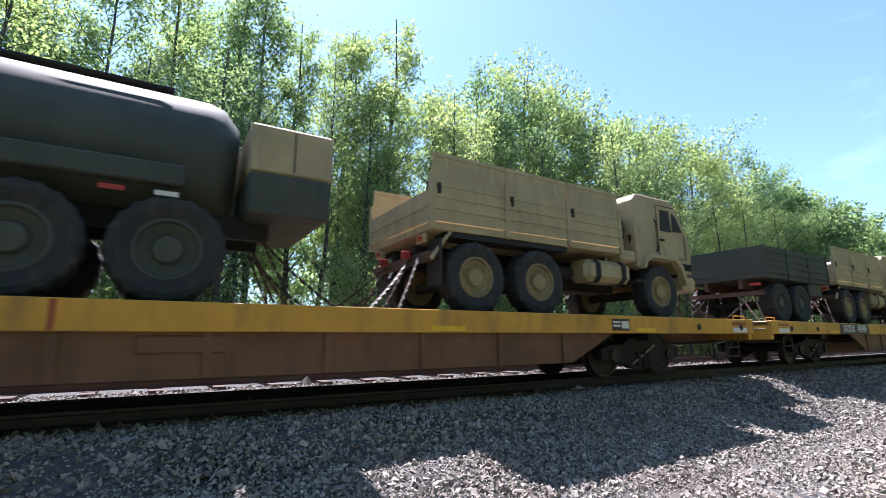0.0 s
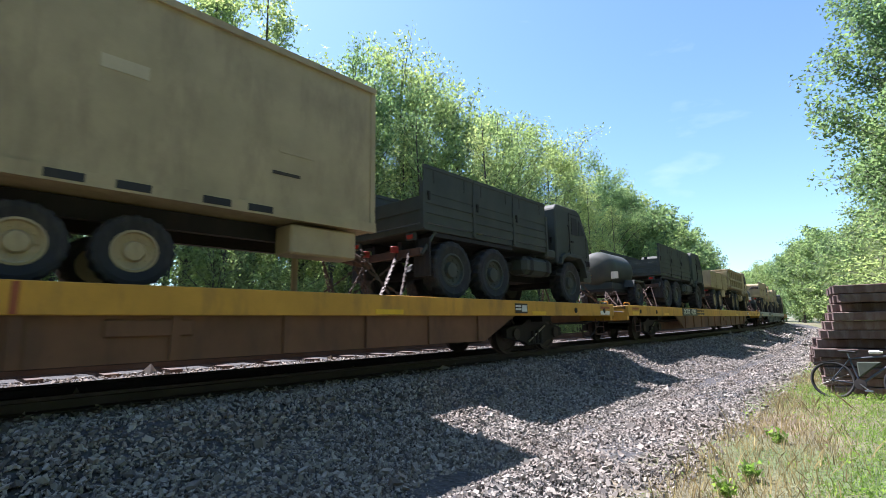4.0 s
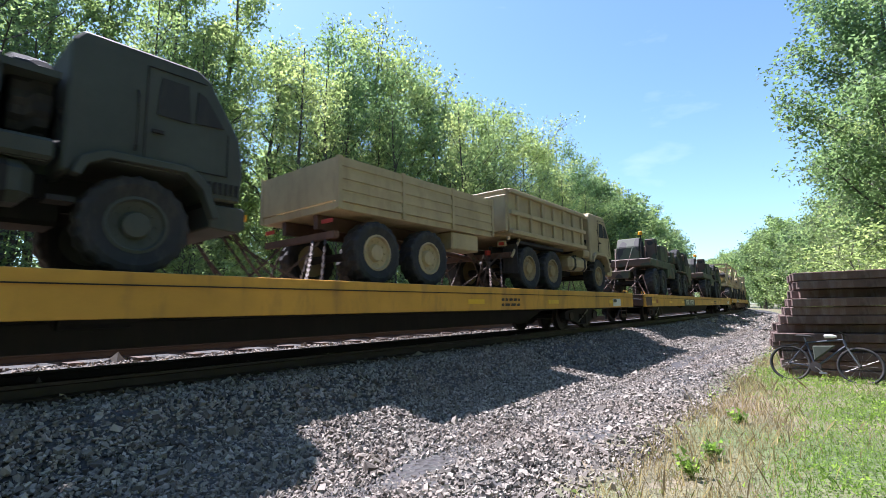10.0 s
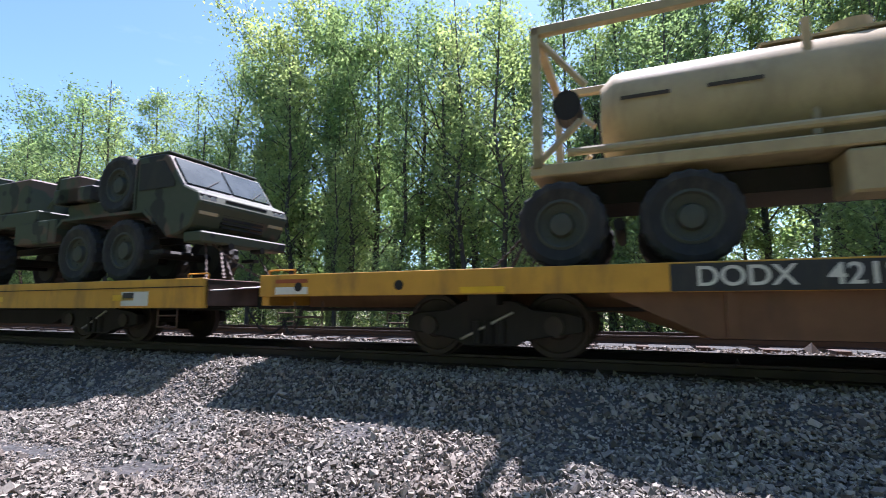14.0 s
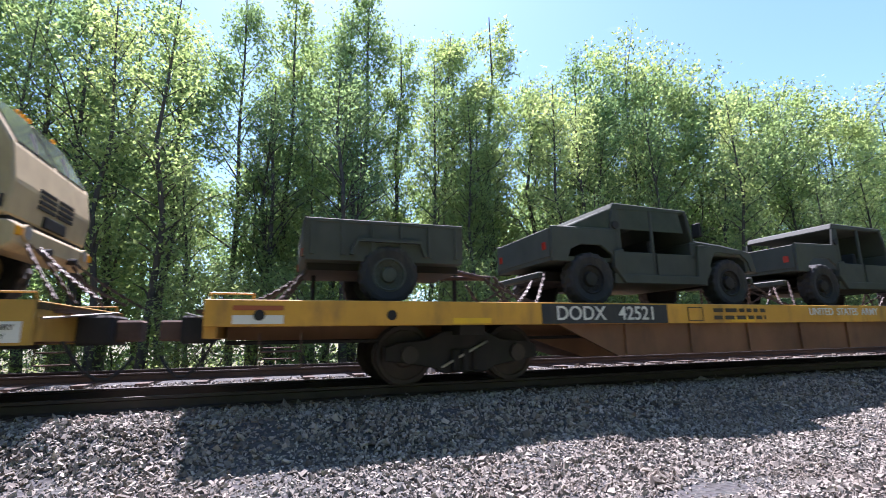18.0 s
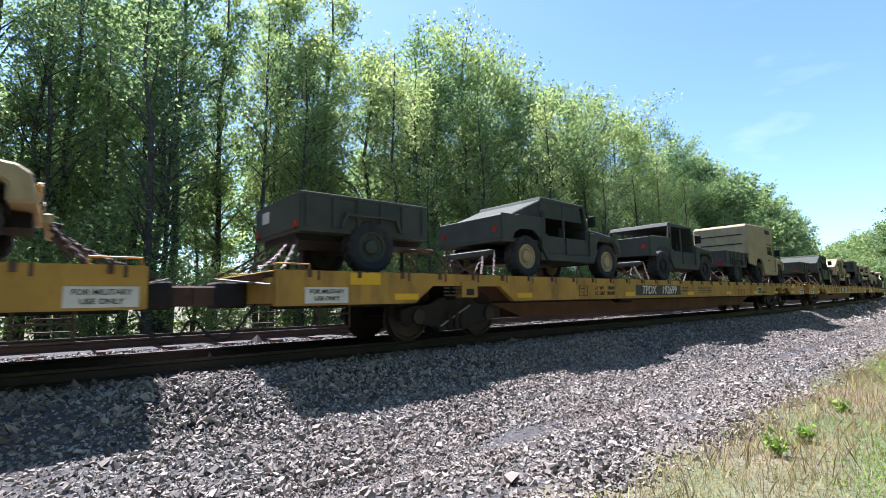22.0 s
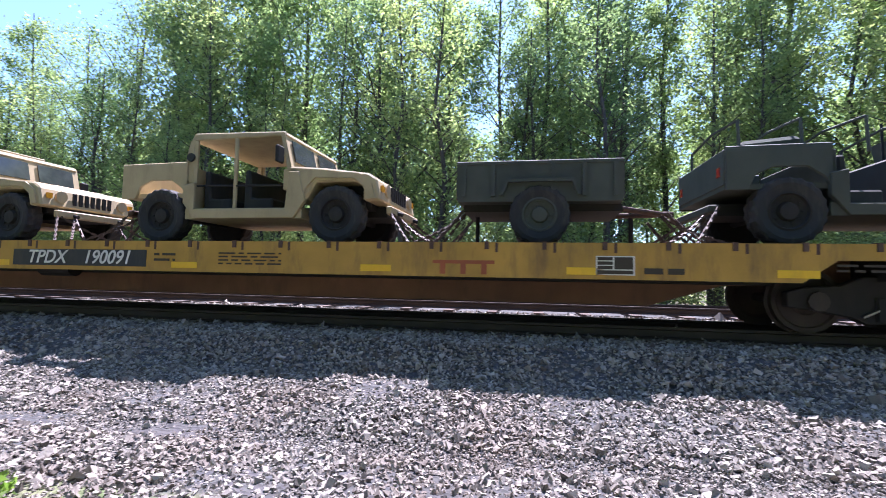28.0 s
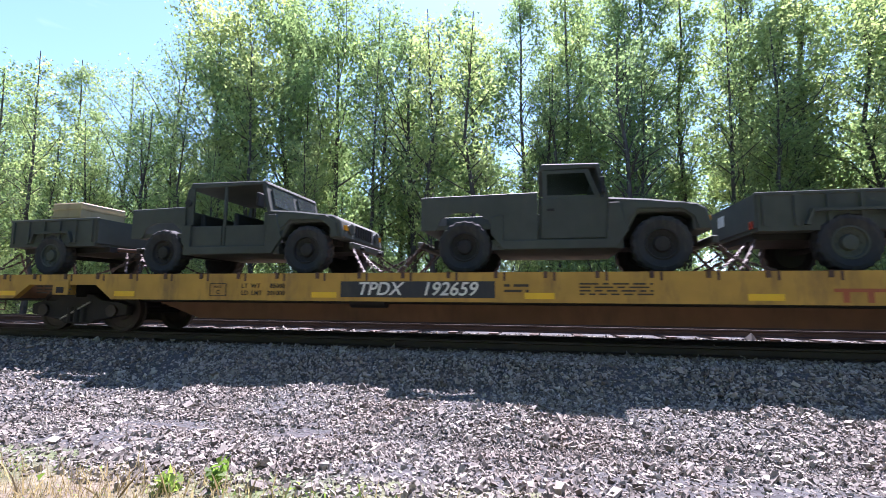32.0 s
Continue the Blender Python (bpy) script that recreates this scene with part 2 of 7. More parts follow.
def leaf_material(name, c1, c2):
    m = bpy.data.materials.new(name)
    m.use_nodes = True
    nt = m.node_tree
    nt.nodes.remove(nt.nodes["Principled BSDF"])
    geo = nt.nodes.new("ShaderNodeNewGeometry")
    info = nt.nodes.new("ShaderNodeObjectInfo")
    col = ramp_between(nt, geo.outputs["Random Per Island"], c1, c2, 0.0, 1.0)
    tone = ramp_between(nt, info.outputs["Random"], (0.72, 0.8, 0.75), (1.18, 1.1, 1.0), 0.0, 1.0)
    col = mixed(nt, 1.0, col, tone, "MULTIPLY")
    dif, tra, glo = (nt.nodes.new(n) for n in ("ShaderNodeBsdfDiffuse", "ShaderNodeBsdfTranslucent", "ShaderNodeBsdfGlossy"))
    glo.inputs["Roughness"].default_value = 0.6
    tcol = mixed(nt, 1.0, col, (1.4, 1.52, 1.05), "MULTIPLY")
    nt.links.new(col, dif.inputs["Color"])
    nt.links.new(tcol, tra.inputs["Color"])
    m1, m2 = nt.nodes.new("ShaderNodeMixShader"), nt.nodes.new("ShaderNodeMixShader")
    m1.inputs["Fac"].default_value, m2.inputs["Fac"].default_value = 0.72, 0.02
    nt.links.new(dif.outputs[0], m1.inputs[1])
    nt.links.new(tra.outputs[0], m1.inputs[2])
    nt.links.new(m1.outputs[0], m2.inputs[1])
    nt.links.new(glo.outputs[0], m2.inputs[2])
    nt.links.new(m2.outputs[0], nt.nodes["Material Output"].inputs["Surface"])
    return m


def stone_material(name, lo, hi, tint):
    m = bpy.data.materials.new(name)
    m.use_nodes = True
    nt = m.node_tree
    bs = nt.nodes["Principled BSDF"]
    geo = nt.nodes.new("ShaderNodeNewGeometry")
    col = ramp_between(nt, geo.outputs["Random Per Island"], lo, hi, 0.0, 1.0)
    col = mixed(nt, ramp_between(nt, noise_fac(nt, 0.7, 5.0), (0, 0, 0), (0.5,) * 3, 0.42, 0.7), col, tint)
    fine = noise_fac(nt, 60.0, 5.0)
    col = mixed(nt, 0.4, col, mixed(nt, fine, (0.4, 0.4, 0.4), (1, 1, 1)), "MULTIPLY")
    nt.links.new(col, bs.inputs["Base Color"])
    bs.inputs["Roughness"].default_value = 0.85
    nt.links.new(bump_from(nt, fine, 0.3, 0.01), bs.inputs["Normal"])
    return m


def ground_material():
    """Crushed stone near the rails, soil and litter off to the sides, told apart by the offset stored in the UV map."""
    m = bpy.data.materials.new("ballast_soil_and_litter")
    m.use_nodes = True
    nt = m.node_tree
    bs = nt.nodes["Principled BSDF"]
    co = nt.nodes.new("ShaderNodeTexCoord")
    vor = nt.nodes.new("ShaderNodeTexVoronoi")
    vor.inputs["Scale"].default_value = 17.0
    nt.links.new(co.outputs["Object"], vor.inputs["Vector"])
    # Dark fine gravel, with the shade between loose stones put into its colour.
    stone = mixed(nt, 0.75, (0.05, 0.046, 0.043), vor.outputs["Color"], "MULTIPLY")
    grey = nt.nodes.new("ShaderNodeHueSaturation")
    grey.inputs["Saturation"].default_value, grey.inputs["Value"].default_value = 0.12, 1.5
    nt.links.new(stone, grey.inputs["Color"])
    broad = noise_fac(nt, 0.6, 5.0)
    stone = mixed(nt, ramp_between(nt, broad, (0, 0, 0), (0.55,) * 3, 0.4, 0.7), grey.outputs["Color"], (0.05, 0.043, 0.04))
    soil = ramp_between(nt, noise_fac(nt, 2.2, 7.0), (0.1, 0.08, 0.055), (0.24, 0.19, 0.13), 0.3, 0.7)
    soil = mixed(nt, ramp_between(nt, noise_fac(nt, 0.35, 4.0), (0, 0, 0), (0.8,) * 3, 0.4, 0.62), soil, (0.07, 0.115, 0.03))
    uv = nt.nodes.new("ShaderNodeSeparateXYZ")
    nt.links.new(co.outputs["UV"], uv.inputs[0])
    add = nt.nodes.new("ShaderNodeMath")
    add.operation = "MULTIPLY_ADD"
    nt.links.new(noise_fac(nt, 1.3, 5.0), add.inputs[0])
    add.inputs[1].default_value = 0.5
    nt.links.new(uv.outputs["X"], add.inputs[2])
    edge = ramp_between(nt, add.outputs[0], (1, 1, 1), (0, 0, 0), 0.42, 0.55)
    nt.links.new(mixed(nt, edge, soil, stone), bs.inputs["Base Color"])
    bs.inputs["Roughness"].default_value = 0.92
    nt.links.new(bump_from(nt, vor.outputs["Distance"], 0.9, 0.03), bs.inputs["Normal"])
    return m


GLASS, SHIELD, CAMO = glass_material(), dark_glass_material(), camo_material()
LEAF_A = leaf_material("fresh_green_leaves", (0.14, 0.19, 0.1), (0.3, 0.36, 0.19))
LEAF_B = leaf_material("dark_green_leaves", (0.115, 0.165, 0.095), (0.245, 0.31, 0.17))
LEAF_C = leaf_material("yellow_green_leaves", (0.16, 0.205, 0.1), (0.33, 0.38, 0.2))
GRASS_G = leaf_material("green_grass_blades", (0.095, 0.16, 0.038), (0.215, 0.3, 0.085))
GRASS_D = leaf_material("dry_straw_blades", (0.2, 0.14, 0.1), (0.42, 0.32, 0.23))
WEED = leaf_material("bright_weed_leaves", (0.1, 0.175, 0.032), (0.25, 0.35, 0.09))
STONE = stone_material("crushed_grey_stone", (0.055, 0.048, 0.042), (0.44, 0.395, 0.335), (0.23, 0.175, 0.135))
GROUND = ground_material()


# ---- helpers for meshes ----
def part(name, bm, material, parent, label=""):
    """One mesh object under a thing or a part."""
    if isinstance(bm, bmesh.types.BMesh):
        me = bpy.data.meshes.new(name)
        bm.to_mesh(me)
        bm.free()
    else:
        me = bm
    if material and not me.materials:
        me.materials.append(material)
    ob = new(name, me)
    ob.parent = parent
    if label:
        ob["label"] = label
    return ob


def thing(name, label, category, group="", kind=""):
    ob = new(name)
    ob.empty_display_size = 0.3
    return tagged(ob, label, category, group, kind)


def bx(bm, x0, x1, y0, y1, z0, z1, bevel=0.0, m=None):
    r = bmesh.ops.create_cube(bm, size=1.0)
    vs = r["verts"]
    for v in vs:
        v.co = Vector((x0 + (v.co.x + 0.5) * (x1 - x0), y0 + (v.co.y + 0.5) * (y1 - y0), z0 + (v.co.z + 0.5) * (z1 - z0)))
    if bevel:
        es = list({e for v in vs for e in v.link_edges})
        r = bmesh.ops.bevel(bm, geom=es, offset=bevel, segments=1, affect="EDGES")
        vs = list({v for f in r["faces"] for v in f.verts} | {v for v in vs if v.is_valid})
    if m is not None:
        bmesh.ops.transform(bm, matrix=m, verts=vs)
    return bm


def box(*a, **k):
    return bx(bmesh.new(), *a, **k)


def prism(pts, y0, y1, bevel=0.0, bm=None):
    """A solid with the outline pts (x, z) from y0 to y1."""
    bm = bm or bmesh.new()
    lo = [bm.verts.new((x, y0, z)) for x, z in pts]
    hi = [bm.verts.new((x, y1, z)) for x, z in pts]
    fs = [bm.faces.new(lo), bm.faces.new(hi[::-1])]
    n = len(pts)
    for i in range(n):
        fs.append(bm.faces.new((lo[i], hi[i], hi[(i + 1) % n], lo[(i + 1) % n])))
    bmesh.ops.recalc_face_normals(bm, faces=fs)
    if bevel:
        es = list({e for f in fs for e in f.edges})
        bmesh.ops.bevel(bm, geom=es, offset=bevel, segments=1, affect="EDGES")
    return bm


def extrude_x(pts, x0, x1):
    """A solid with the outline pts (y, z) from x0 to x1."""
    bm = prism([(b, c) for b, c in pts], x0, x1)
    for v in bm.verts:
        v.co = Vector((v.co.y, v.co.x, v.co.z))
    bmesh.ops.reverse_faces(bm, faces=bm.faces)
    return bm


def corrugated(bands, y):
    """Outline of an upright board about y whose bands (z0, z1, half thickness) stand proud by turns."""
    side = [(p, z) for z0, z1, p in bands for z in (z0, z1)]
    return [(y - p, z) for p, z in side] + [(y + p, z) for p, z in reversed(side)]


def tube(p0, p1, r, seg=10, r2=None, bm=None):
    """A round bar from p0 to p1."""
    bm = bm or bmesh.new()
    p0, p1 = Vector(p0), Vector(p1)
    d = p1 - p0
    q = d.to_track_quat("Z", "Y").to_matrix().to_4x4()
    bmesh.ops.create_cone(bm, cap_ends=True, segments=seg, radius1=r, radius2=r if r2 is None else r2, depth=d.length, matrix=Matrix.Translation((p0 + p1) / 2) @ q)
    return bm


def lathe(profile, seg=24, axis="y", bm=None, at=(0, 0, 0), caps=True):
    """A turned shape; profile rows of (radius, along)."""
    bm = bm or bmesh.new()
    rings = []
    for r, a in profile:
        ring = []
        for i in range(seg):
            w = 2 * math.pi * i / seg
            c, s = r * math.cos(w), r * math.sin(w)
            p = {"y": (c, a, s), "x": (a, c, s), "z": (c, s, a)}[axis]
            ring.append(bm.verts.new((p[0] + at[0], p[1] + at[1], p[2] + at[2])))
        rings.append(ring)
    fs = []
    for a, b in zip(rings, rings[1:]):
        for i in range(seg):
            fs.append(bm.faces.new((a[i], a[(i + 1) % seg], b[(i + 1) % seg], b[i])))
    if caps:
        fs += [bm.faces.new(rings[0]), bm.faces.new(rings[-1])]
    bmesh.ops.recalc_face_normals(bm, faces=fs)
    return bm


def smooth(ob, angle=40):
    for p in ob.data.polygons:
        p.use_smooth = True
    ob.data.set_sharp_from_angle(angle=radians(angle))
    return ob


def sweep(pts, r, seg=7):
    """One bent round bar through the points."""
    bm = bmesh.new()
    rings = []
    for i, p in enumerate(pts):
        p = Vector(p)
        d = Vector(pts[min(i + 1, len(pts) - 1)]) - Vector(pts[max(i - 1, 0)])
        q = d.to_track_quat("Z", "Y")
        rings.append([bm.verts.new(p + q @ Vector((r * math.cos(a * 2 * math.pi / seg), r * math.sin(a * 2 * math.pi / seg), 0))) for a in range(seg)])
    for a, b in zip(rings, rings[1:]):
        for i in range(seg):
            bm.faces.new((a[i], a[(i + 1) % seg], b[(i + 1) % seg], b[i]))
    bm.faces.new(rings[0][::-1])
    bm.faces.new(rings[-1])
    return bm


WORDS = {}


def words(text, size, shear=0.0):
    """Flat lettering as a mesh in the x-z plane, facing -y, centred."""
    key = (text, size, shear)
    if key not in WORDS:
        cu = bpy.data.curves.new("lettering", "FONT")
        cu.body, cu.size, cu.align_x, cu.align_y, cu.extrude = text, size, "CENTER", "CENTER", 0.003
        cu.shear, cu.offset = shear, size * 0.012
        tmp = bpy.data.objects.new("lettering", cu)
        scene.collection.objects.link(tmp)
        bpy.context.view_layer.update()
        me = bpy.data.meshes.new_from_object(tmp)
        me.transform(Matrix.Rotation(radians(90), 4, "X"))
        bpy.data.objects.remove(tmp)
        WORDS[key] = me
    return WORDS[key].copy()


def raw_mesh(name, verts, faces, material):
    me = bpy.data.meshes.new(name)
    me.from_pydata(verts, [], faces)
    me.materials.append(material)
    return me


def fast_mesh(name, verts, tri, material, smooth_faces=False):
    """A mesh from arrays: verts (n, 3), faces (m, k) of equal size k."""
    me = bpy.data.meshes.new(name)
    n, (m, k) = len(verts), tri.shape
    me.vertices.add(n)
    me.vertices.foreach_set("co", np.asarray(verts, np.float32).ravel())
    me.loops.add(m * k)
    me.loops.foreach_set("vertex_index", tri.astype(np.int32).ravel())
    me.polygons.add(m)
    me.polygons.foreach_set("loop_start", np.arange(0, m * k, k, dtype=np.int32))
    me.update(calc_edges=True)
    me.validate()
    me.shade_flat()
    me.materials.append(material)
    return me


# ---- the line of the track: gentle right-hand bend, nearly straight the other way ----
def bend(x):
    return 0.0007 * np.maximum(np.asarray(x, float) + 16, 0) ** 2 + 0.00012 * np.maximum(-np.asarray(x, float), 0) ** 2


def slope(x):
    return 0.0014 * max(x + 16, 0) - 0.00024 * max(-x, 0)


GX = np.arange(-700, 500.1, 0.5)
GS = np.concatenate([[0], np.cumsum(np.hypot(np.diff(GX), np.diff(bend(GX))))])
GS -= np.interp(0, GX, GS)


def on_track(s, d=0.0, z=0.0):
    """The pose at s metres along the track, d metres off its middle."""
    x = float(np.interp(s, GS, GX))
    a = math.atan(slope(x))
    return pose(x - d * math.sin(a), float(bend(x)) + d * math.cos(a), z, 0, 0, math.degrees(a))


def profile(d):
    """Height of the ground d metres off the middle of the track."""
    return np.interp(d, [-400, -60, -30, -9, -6.2, -5.2, -3.4, -2.4, -1.75, -1.3, 1.3, 1.9, 2.6, 3.0, 5.6, 6.6, 8.5, 10.5, 30, 60, 400],
                     [-1.2, -1.0, -0.9, -0.85, -0.85, -0.83, -0.76, -0.6, -0.25, -0.195, -0.195, -0.195, -0.19, -0.17, -0.17, -0.4, -1.0, -1.1, -0.9, -0.6, 0.0])


# ---- ground ----
def make_ground():
    xs = np.unique(np.concatenate([np.arange(-16, 24, 0.5), np.arange(-60, 80, 2.0), np.arange(-700, 500, 20.0), [-4000.0, -2000.0, 900.0, 2000.0, 4000.0]]))
    ds = np.unique(np.concatenate([np.arange(-9, -1, 0.2), np.arange(-1, 12, 0.4), [-4000, -1500, -400, -150, -60, -30, -20, -15, -12, 15, 20, 30, 60, 150, 400, 1500, 4000.0]]))
    verts, uvs = [], []
    for x in xs:
        xx = float(np.clip(x, -700, 500))
        yb = float(bend(xx))
        for d in ds:
            z = float(profile(d))
            if -9 < d < -1.8:
                z += 0.03 * noise.noise((x * 0.7, d * 0.9, 0)) + 0.02 * noise.noise((x * 2.1, d * 2.4, 3))
                z -= 0.05 * math.exp(-((d + 4.25) / 0.3) ** 2)
            elif abs(d) > 9 and abs(d) < 60:
                z += 0.2 * noise.noise((x * 0.1, d * 0.1, 0))
            verts.append((float(x), yb + float(d), z))
            uvs.append(0.72 if d > 9 else (0.72 if d < -5.9 else (0.05 if -5.4 < d < 6.5 else 0.3)) if d > -7 else 0.72)
    nx, nd = len(xs), len(ds)
    a = np.arange(nx * nd).reshape(nx, nd)
    quads = np.stack([a[:-1, :-1], a[1:, :-1], a[1:, 1:], a[:-1, 1:]], -1).reshape(-1, 4)
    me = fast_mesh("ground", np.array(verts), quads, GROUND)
    uv = me.uv_layers.new(name="offset")
    uv.data.foreach_set("uv", np.repeat(np.array(uvs)[quads.ravel()], 2).astype(np.float32))
    for p in me.polygons:
        p.use_smooth = True
    tagged(new("ground", me), "grey crushed stone, soil and leaf litter along the railway", "ground", kind="structure")


make_ground()


def rail_mesh(d, z, x0=-420, x1=160):
    """A rail of T section swept along the bend."""
    sec = [(-0.036, 0), (0.036, 0), (0.036, -0.035), (0.009, -0.05), (0.009, -0.14), (0.068, -0.16), (0.068, -0.175), (-0.068, -0.175), (-0.068, -0.16), (-0.009, -0.14), (-0.009, -0.05), (-0.036, -0.035)]
    xs = np.arange(x0, x1, 2.0)
    v = np.array([[(x - (d + a) * math.sin(math.atan(slope(x))), float(bend(x)) + (d + a) * math.cos(math.atan(slope(x))), z + b) for a, b in sec] for x in xs]).reshape(-1, 3)
    n = len(sec)
    f = [(i * n + j, i * n + (j + 1) % n, (i + 1) * n + (j + 1) % n, (i + 1) * n + j) for i in range(len(xs) - 1) for j in range(n)]
    return v, np.array(f)


RAIL = paint("rail_steel_rusty_web", (0.05, 0.036, 0.03), 0.6, 0.62, 0.15, dirt=(0.06, 0.036, 0.028), dirt_amount=0.5, scale=4)


def railway_track(name, d, z, label, singles):
    tr = thing(name, label, "railway track", kind="structure")
    for side in (-0.75, 0.75):
        v, f = rail_mesh(d + side, z)
        part("rail", fast_mesh("rail", v, f, RAIL), None, tr, "worn steel rail")
    me = bpy.data.meshes.new("sleeper")
    bm = box(-0.115, 0.115, -1.3, 1.3, -0.36, -0.18, 0.012)
    bm.to_mesh(me)
    bm.free()
    me.materials.append(SLEEPER)
    rnd = random.Random(5)
    rest = bmesh.new()
    for i in range(-150, 260):
        s = i * 0.54
        m = on_track(s, d, z + rnd.uniform(-0.012, 0.012)) @ pose(rnd.uniform(-0.03, 0.03), rnd.uniform(-0.05, 0.05), 0, 0, 0, rnd.uniform(-1.2, 1.2))
        if singles and -35 <= i < 110:
            ob = new("sleeper", me)
            ob.parent, ob.matrix_local = tr, m
        elif singles or i % 2 == 0:
            bx(rest, -0.115, 0.115, -1.3, 1.3, -0.36, -0.18, m=m)
    ob = part("sleepers", rest, SLEEPER, tr)
    tagged(ob, "row of dark timber sleepers", kind="stuff")
    return tr


railway_track("main_track", 0.0, 0.0, "main line of steel rails on dark timber sleepers in grey ballast", True)
railway_track("second_track", 4.3, 0.07, "parallel track with rusty rails behind the train", False)


# ---- loose stones ----
def stones():
    rng = np.random.default_rng(3)
    cub = np.array([(x, y, z) for x in (-1, 1) for y in (-1, 1) for z in (-1, 1)], float) * (0.95, 0.7, 0.5)
    cf = np.array([(0, 1, 3), (0, 3, 2), (4, 6, 7), (4, 7, 5), (0, 4, 5), (0, 5, 1), (2, 3, 7), (2, 7, 6), (0, 2, 6), (0, 6, 4), (1, 5, 7), (1, 7, 3)])

    def field(n, x0, x1, d0, d1, size, shape, faces):
        x, d = rng.uniform(x0, x1, n), rng.uniform(d0, d1, n)
        keep = rng.uniform(0, 1, n) < np.clip((d + 6.1) / 0.7, 0.0, 1.0)
        x, d = x[keep], d[keep]
        n = len(x)
        z = profile(d) - 0.05 * np.exp(-((d + 4.25) / 0.3) ** 2)
        k = len(shape)
        r = size * rng.lognormal(0, 0.32, n) * np.where(np.abs(d + 4.25) < 0.17, 0.6, 1.0)
        p = shape[None] * (1 + rng.uniform(-0.45, 0.4, (n, k, 1))) * rng.uniform(0.55, 1.25, (n, 1, 3)) * r[:, None, None]
        q = rng.normal(size=(n, 4))
        q /= np.linalg.norm(q, axis=1)[:, None]
        w, a, b, c = q.T
        rot = np.stack([1 - 2 * (b * b + c * c), 2 * (a * b - w * c), 2 * (a * c + w * b), 2 * (a * b + w * c), 1 - 2 * (a * a + c * c), 2 * (b * c - w * a), 2 * (a * c - w * b), 2 * (b * c + w * a), 1 - 2 * (a * a + b * b)], -1).reshape(n, 3, 3)
        p = np.einsum("nij,nkj->nki", rot, p)
        p[..., 0] += x[:, None]
        p[..., 1] += (bend(x) + d)[:, None]
        p[..., 2] += (z + r * rng.uniform(0.0, 0.6, n))[:, None]
        f = faces[None] + (np.arange(n) * k)[:, None, None]
        return p.reshape(-1, 3), f.reshape(-1, 3)

    octa = np.array([(1, 0, 0), (-1, 0, 0), (0, 1, 0), (0, -1, 0), (0, 0, 1), (0, 0, -1)], float) * (1.3, 1.1, 0.8)
    of = np.array([(0, 2, 4), (2, 1, 4), (1, 3, 4), (3, 0, 4), (2, 0, 5), (1, 2, 5), (3, 1, 5), (0, 3, 5)])
    for name, args in (("ballast_stones", (76000, -8, 10, -6.0, -1.2, 0.0185, cub, cf)), ("ballast_stones", (20000, -8, 10, -6.0, -1.2, 0.019, octa, of)), ("ballast_stones", (32000, -25, -7.8, -6.0, -1.2, 0.0235, octa, of)), ("ballast_stones", (36000, 9.8, 32, -6.0, -1.2, 0.0235, octa, of)),
                       ("ballast_stones", (12000, -9, 12, -4.5, -4.0, 0.019, octa, of)), ("ballast_stones", (27000, -14, 20, -1.25, 3.4, 0.025, octa, of)), ("ballast_stones", (5000, -70, -24, -5.6, -1.3, 0.06, octa, of)), ("ballast_stones", (5000, 31, 80, -5.6, -1.3, 0.06, octa, of))):
        v, f = field(*args)
        tagged(new(name, fast_mesh(name, v, f, STONE)), "loose angular grey and purplish crushed ballast stones", "gravel", kind="stuff")


stones()


# ---- trees ----
def leaf_cards(points, size, rng, flat=0.35):
    """Small pointed leaves about the given points."""
    n = len(points)
    u = rng.normal(size=(n, 3))
    u /= np.linalg.norm(u, axis=1)[:, None]
    w = rng.normal(size=(n, 3))
    w[:, 2] += flat
    v = np.cross(u, w)
    v /= np.linalg.norm(v, axis=1)[:, None] + 1e-9
    L = (size * rng.uniform(0.6, 1.35, n))[:, None]
    k = rng.uniform(-0.25, 0.25, n)[:, None]
    p = np.stack([points - u * L * 0.72 - v * L * 0.2, points + u * L * 0.6 - v * L * 0.26, points + v * L * 0.46 + u * L * k], 1)
    f = np.arange(n * 3).reshape(n, 3)
    return p.reshape(-1, 3), f


def limb(bm, p0, p1, r0, r1, rng, seg=5, steps=2, wob=0.06):
    """A bent, tapering branch."""
    p0, p1 = Vector(p0), Vector(p1)
    ln = (p1 - p0).length
    last, lr = p0, r0
    for i in range(1, steps + 1):
        k = i / steps
        p = p0.lerp(p1, k) + Vector(rng.normal(size=3) * wob * ln * (0 if i == steps else 1)) + Vector((0, 0, 0.12 * ln * math.sin(k * math.pi) * 0.5))
        r = r0 + (r1 - r0) * k
        tube(last, p, lr, seg, r, bm)
        last, lr = p, r
    return last


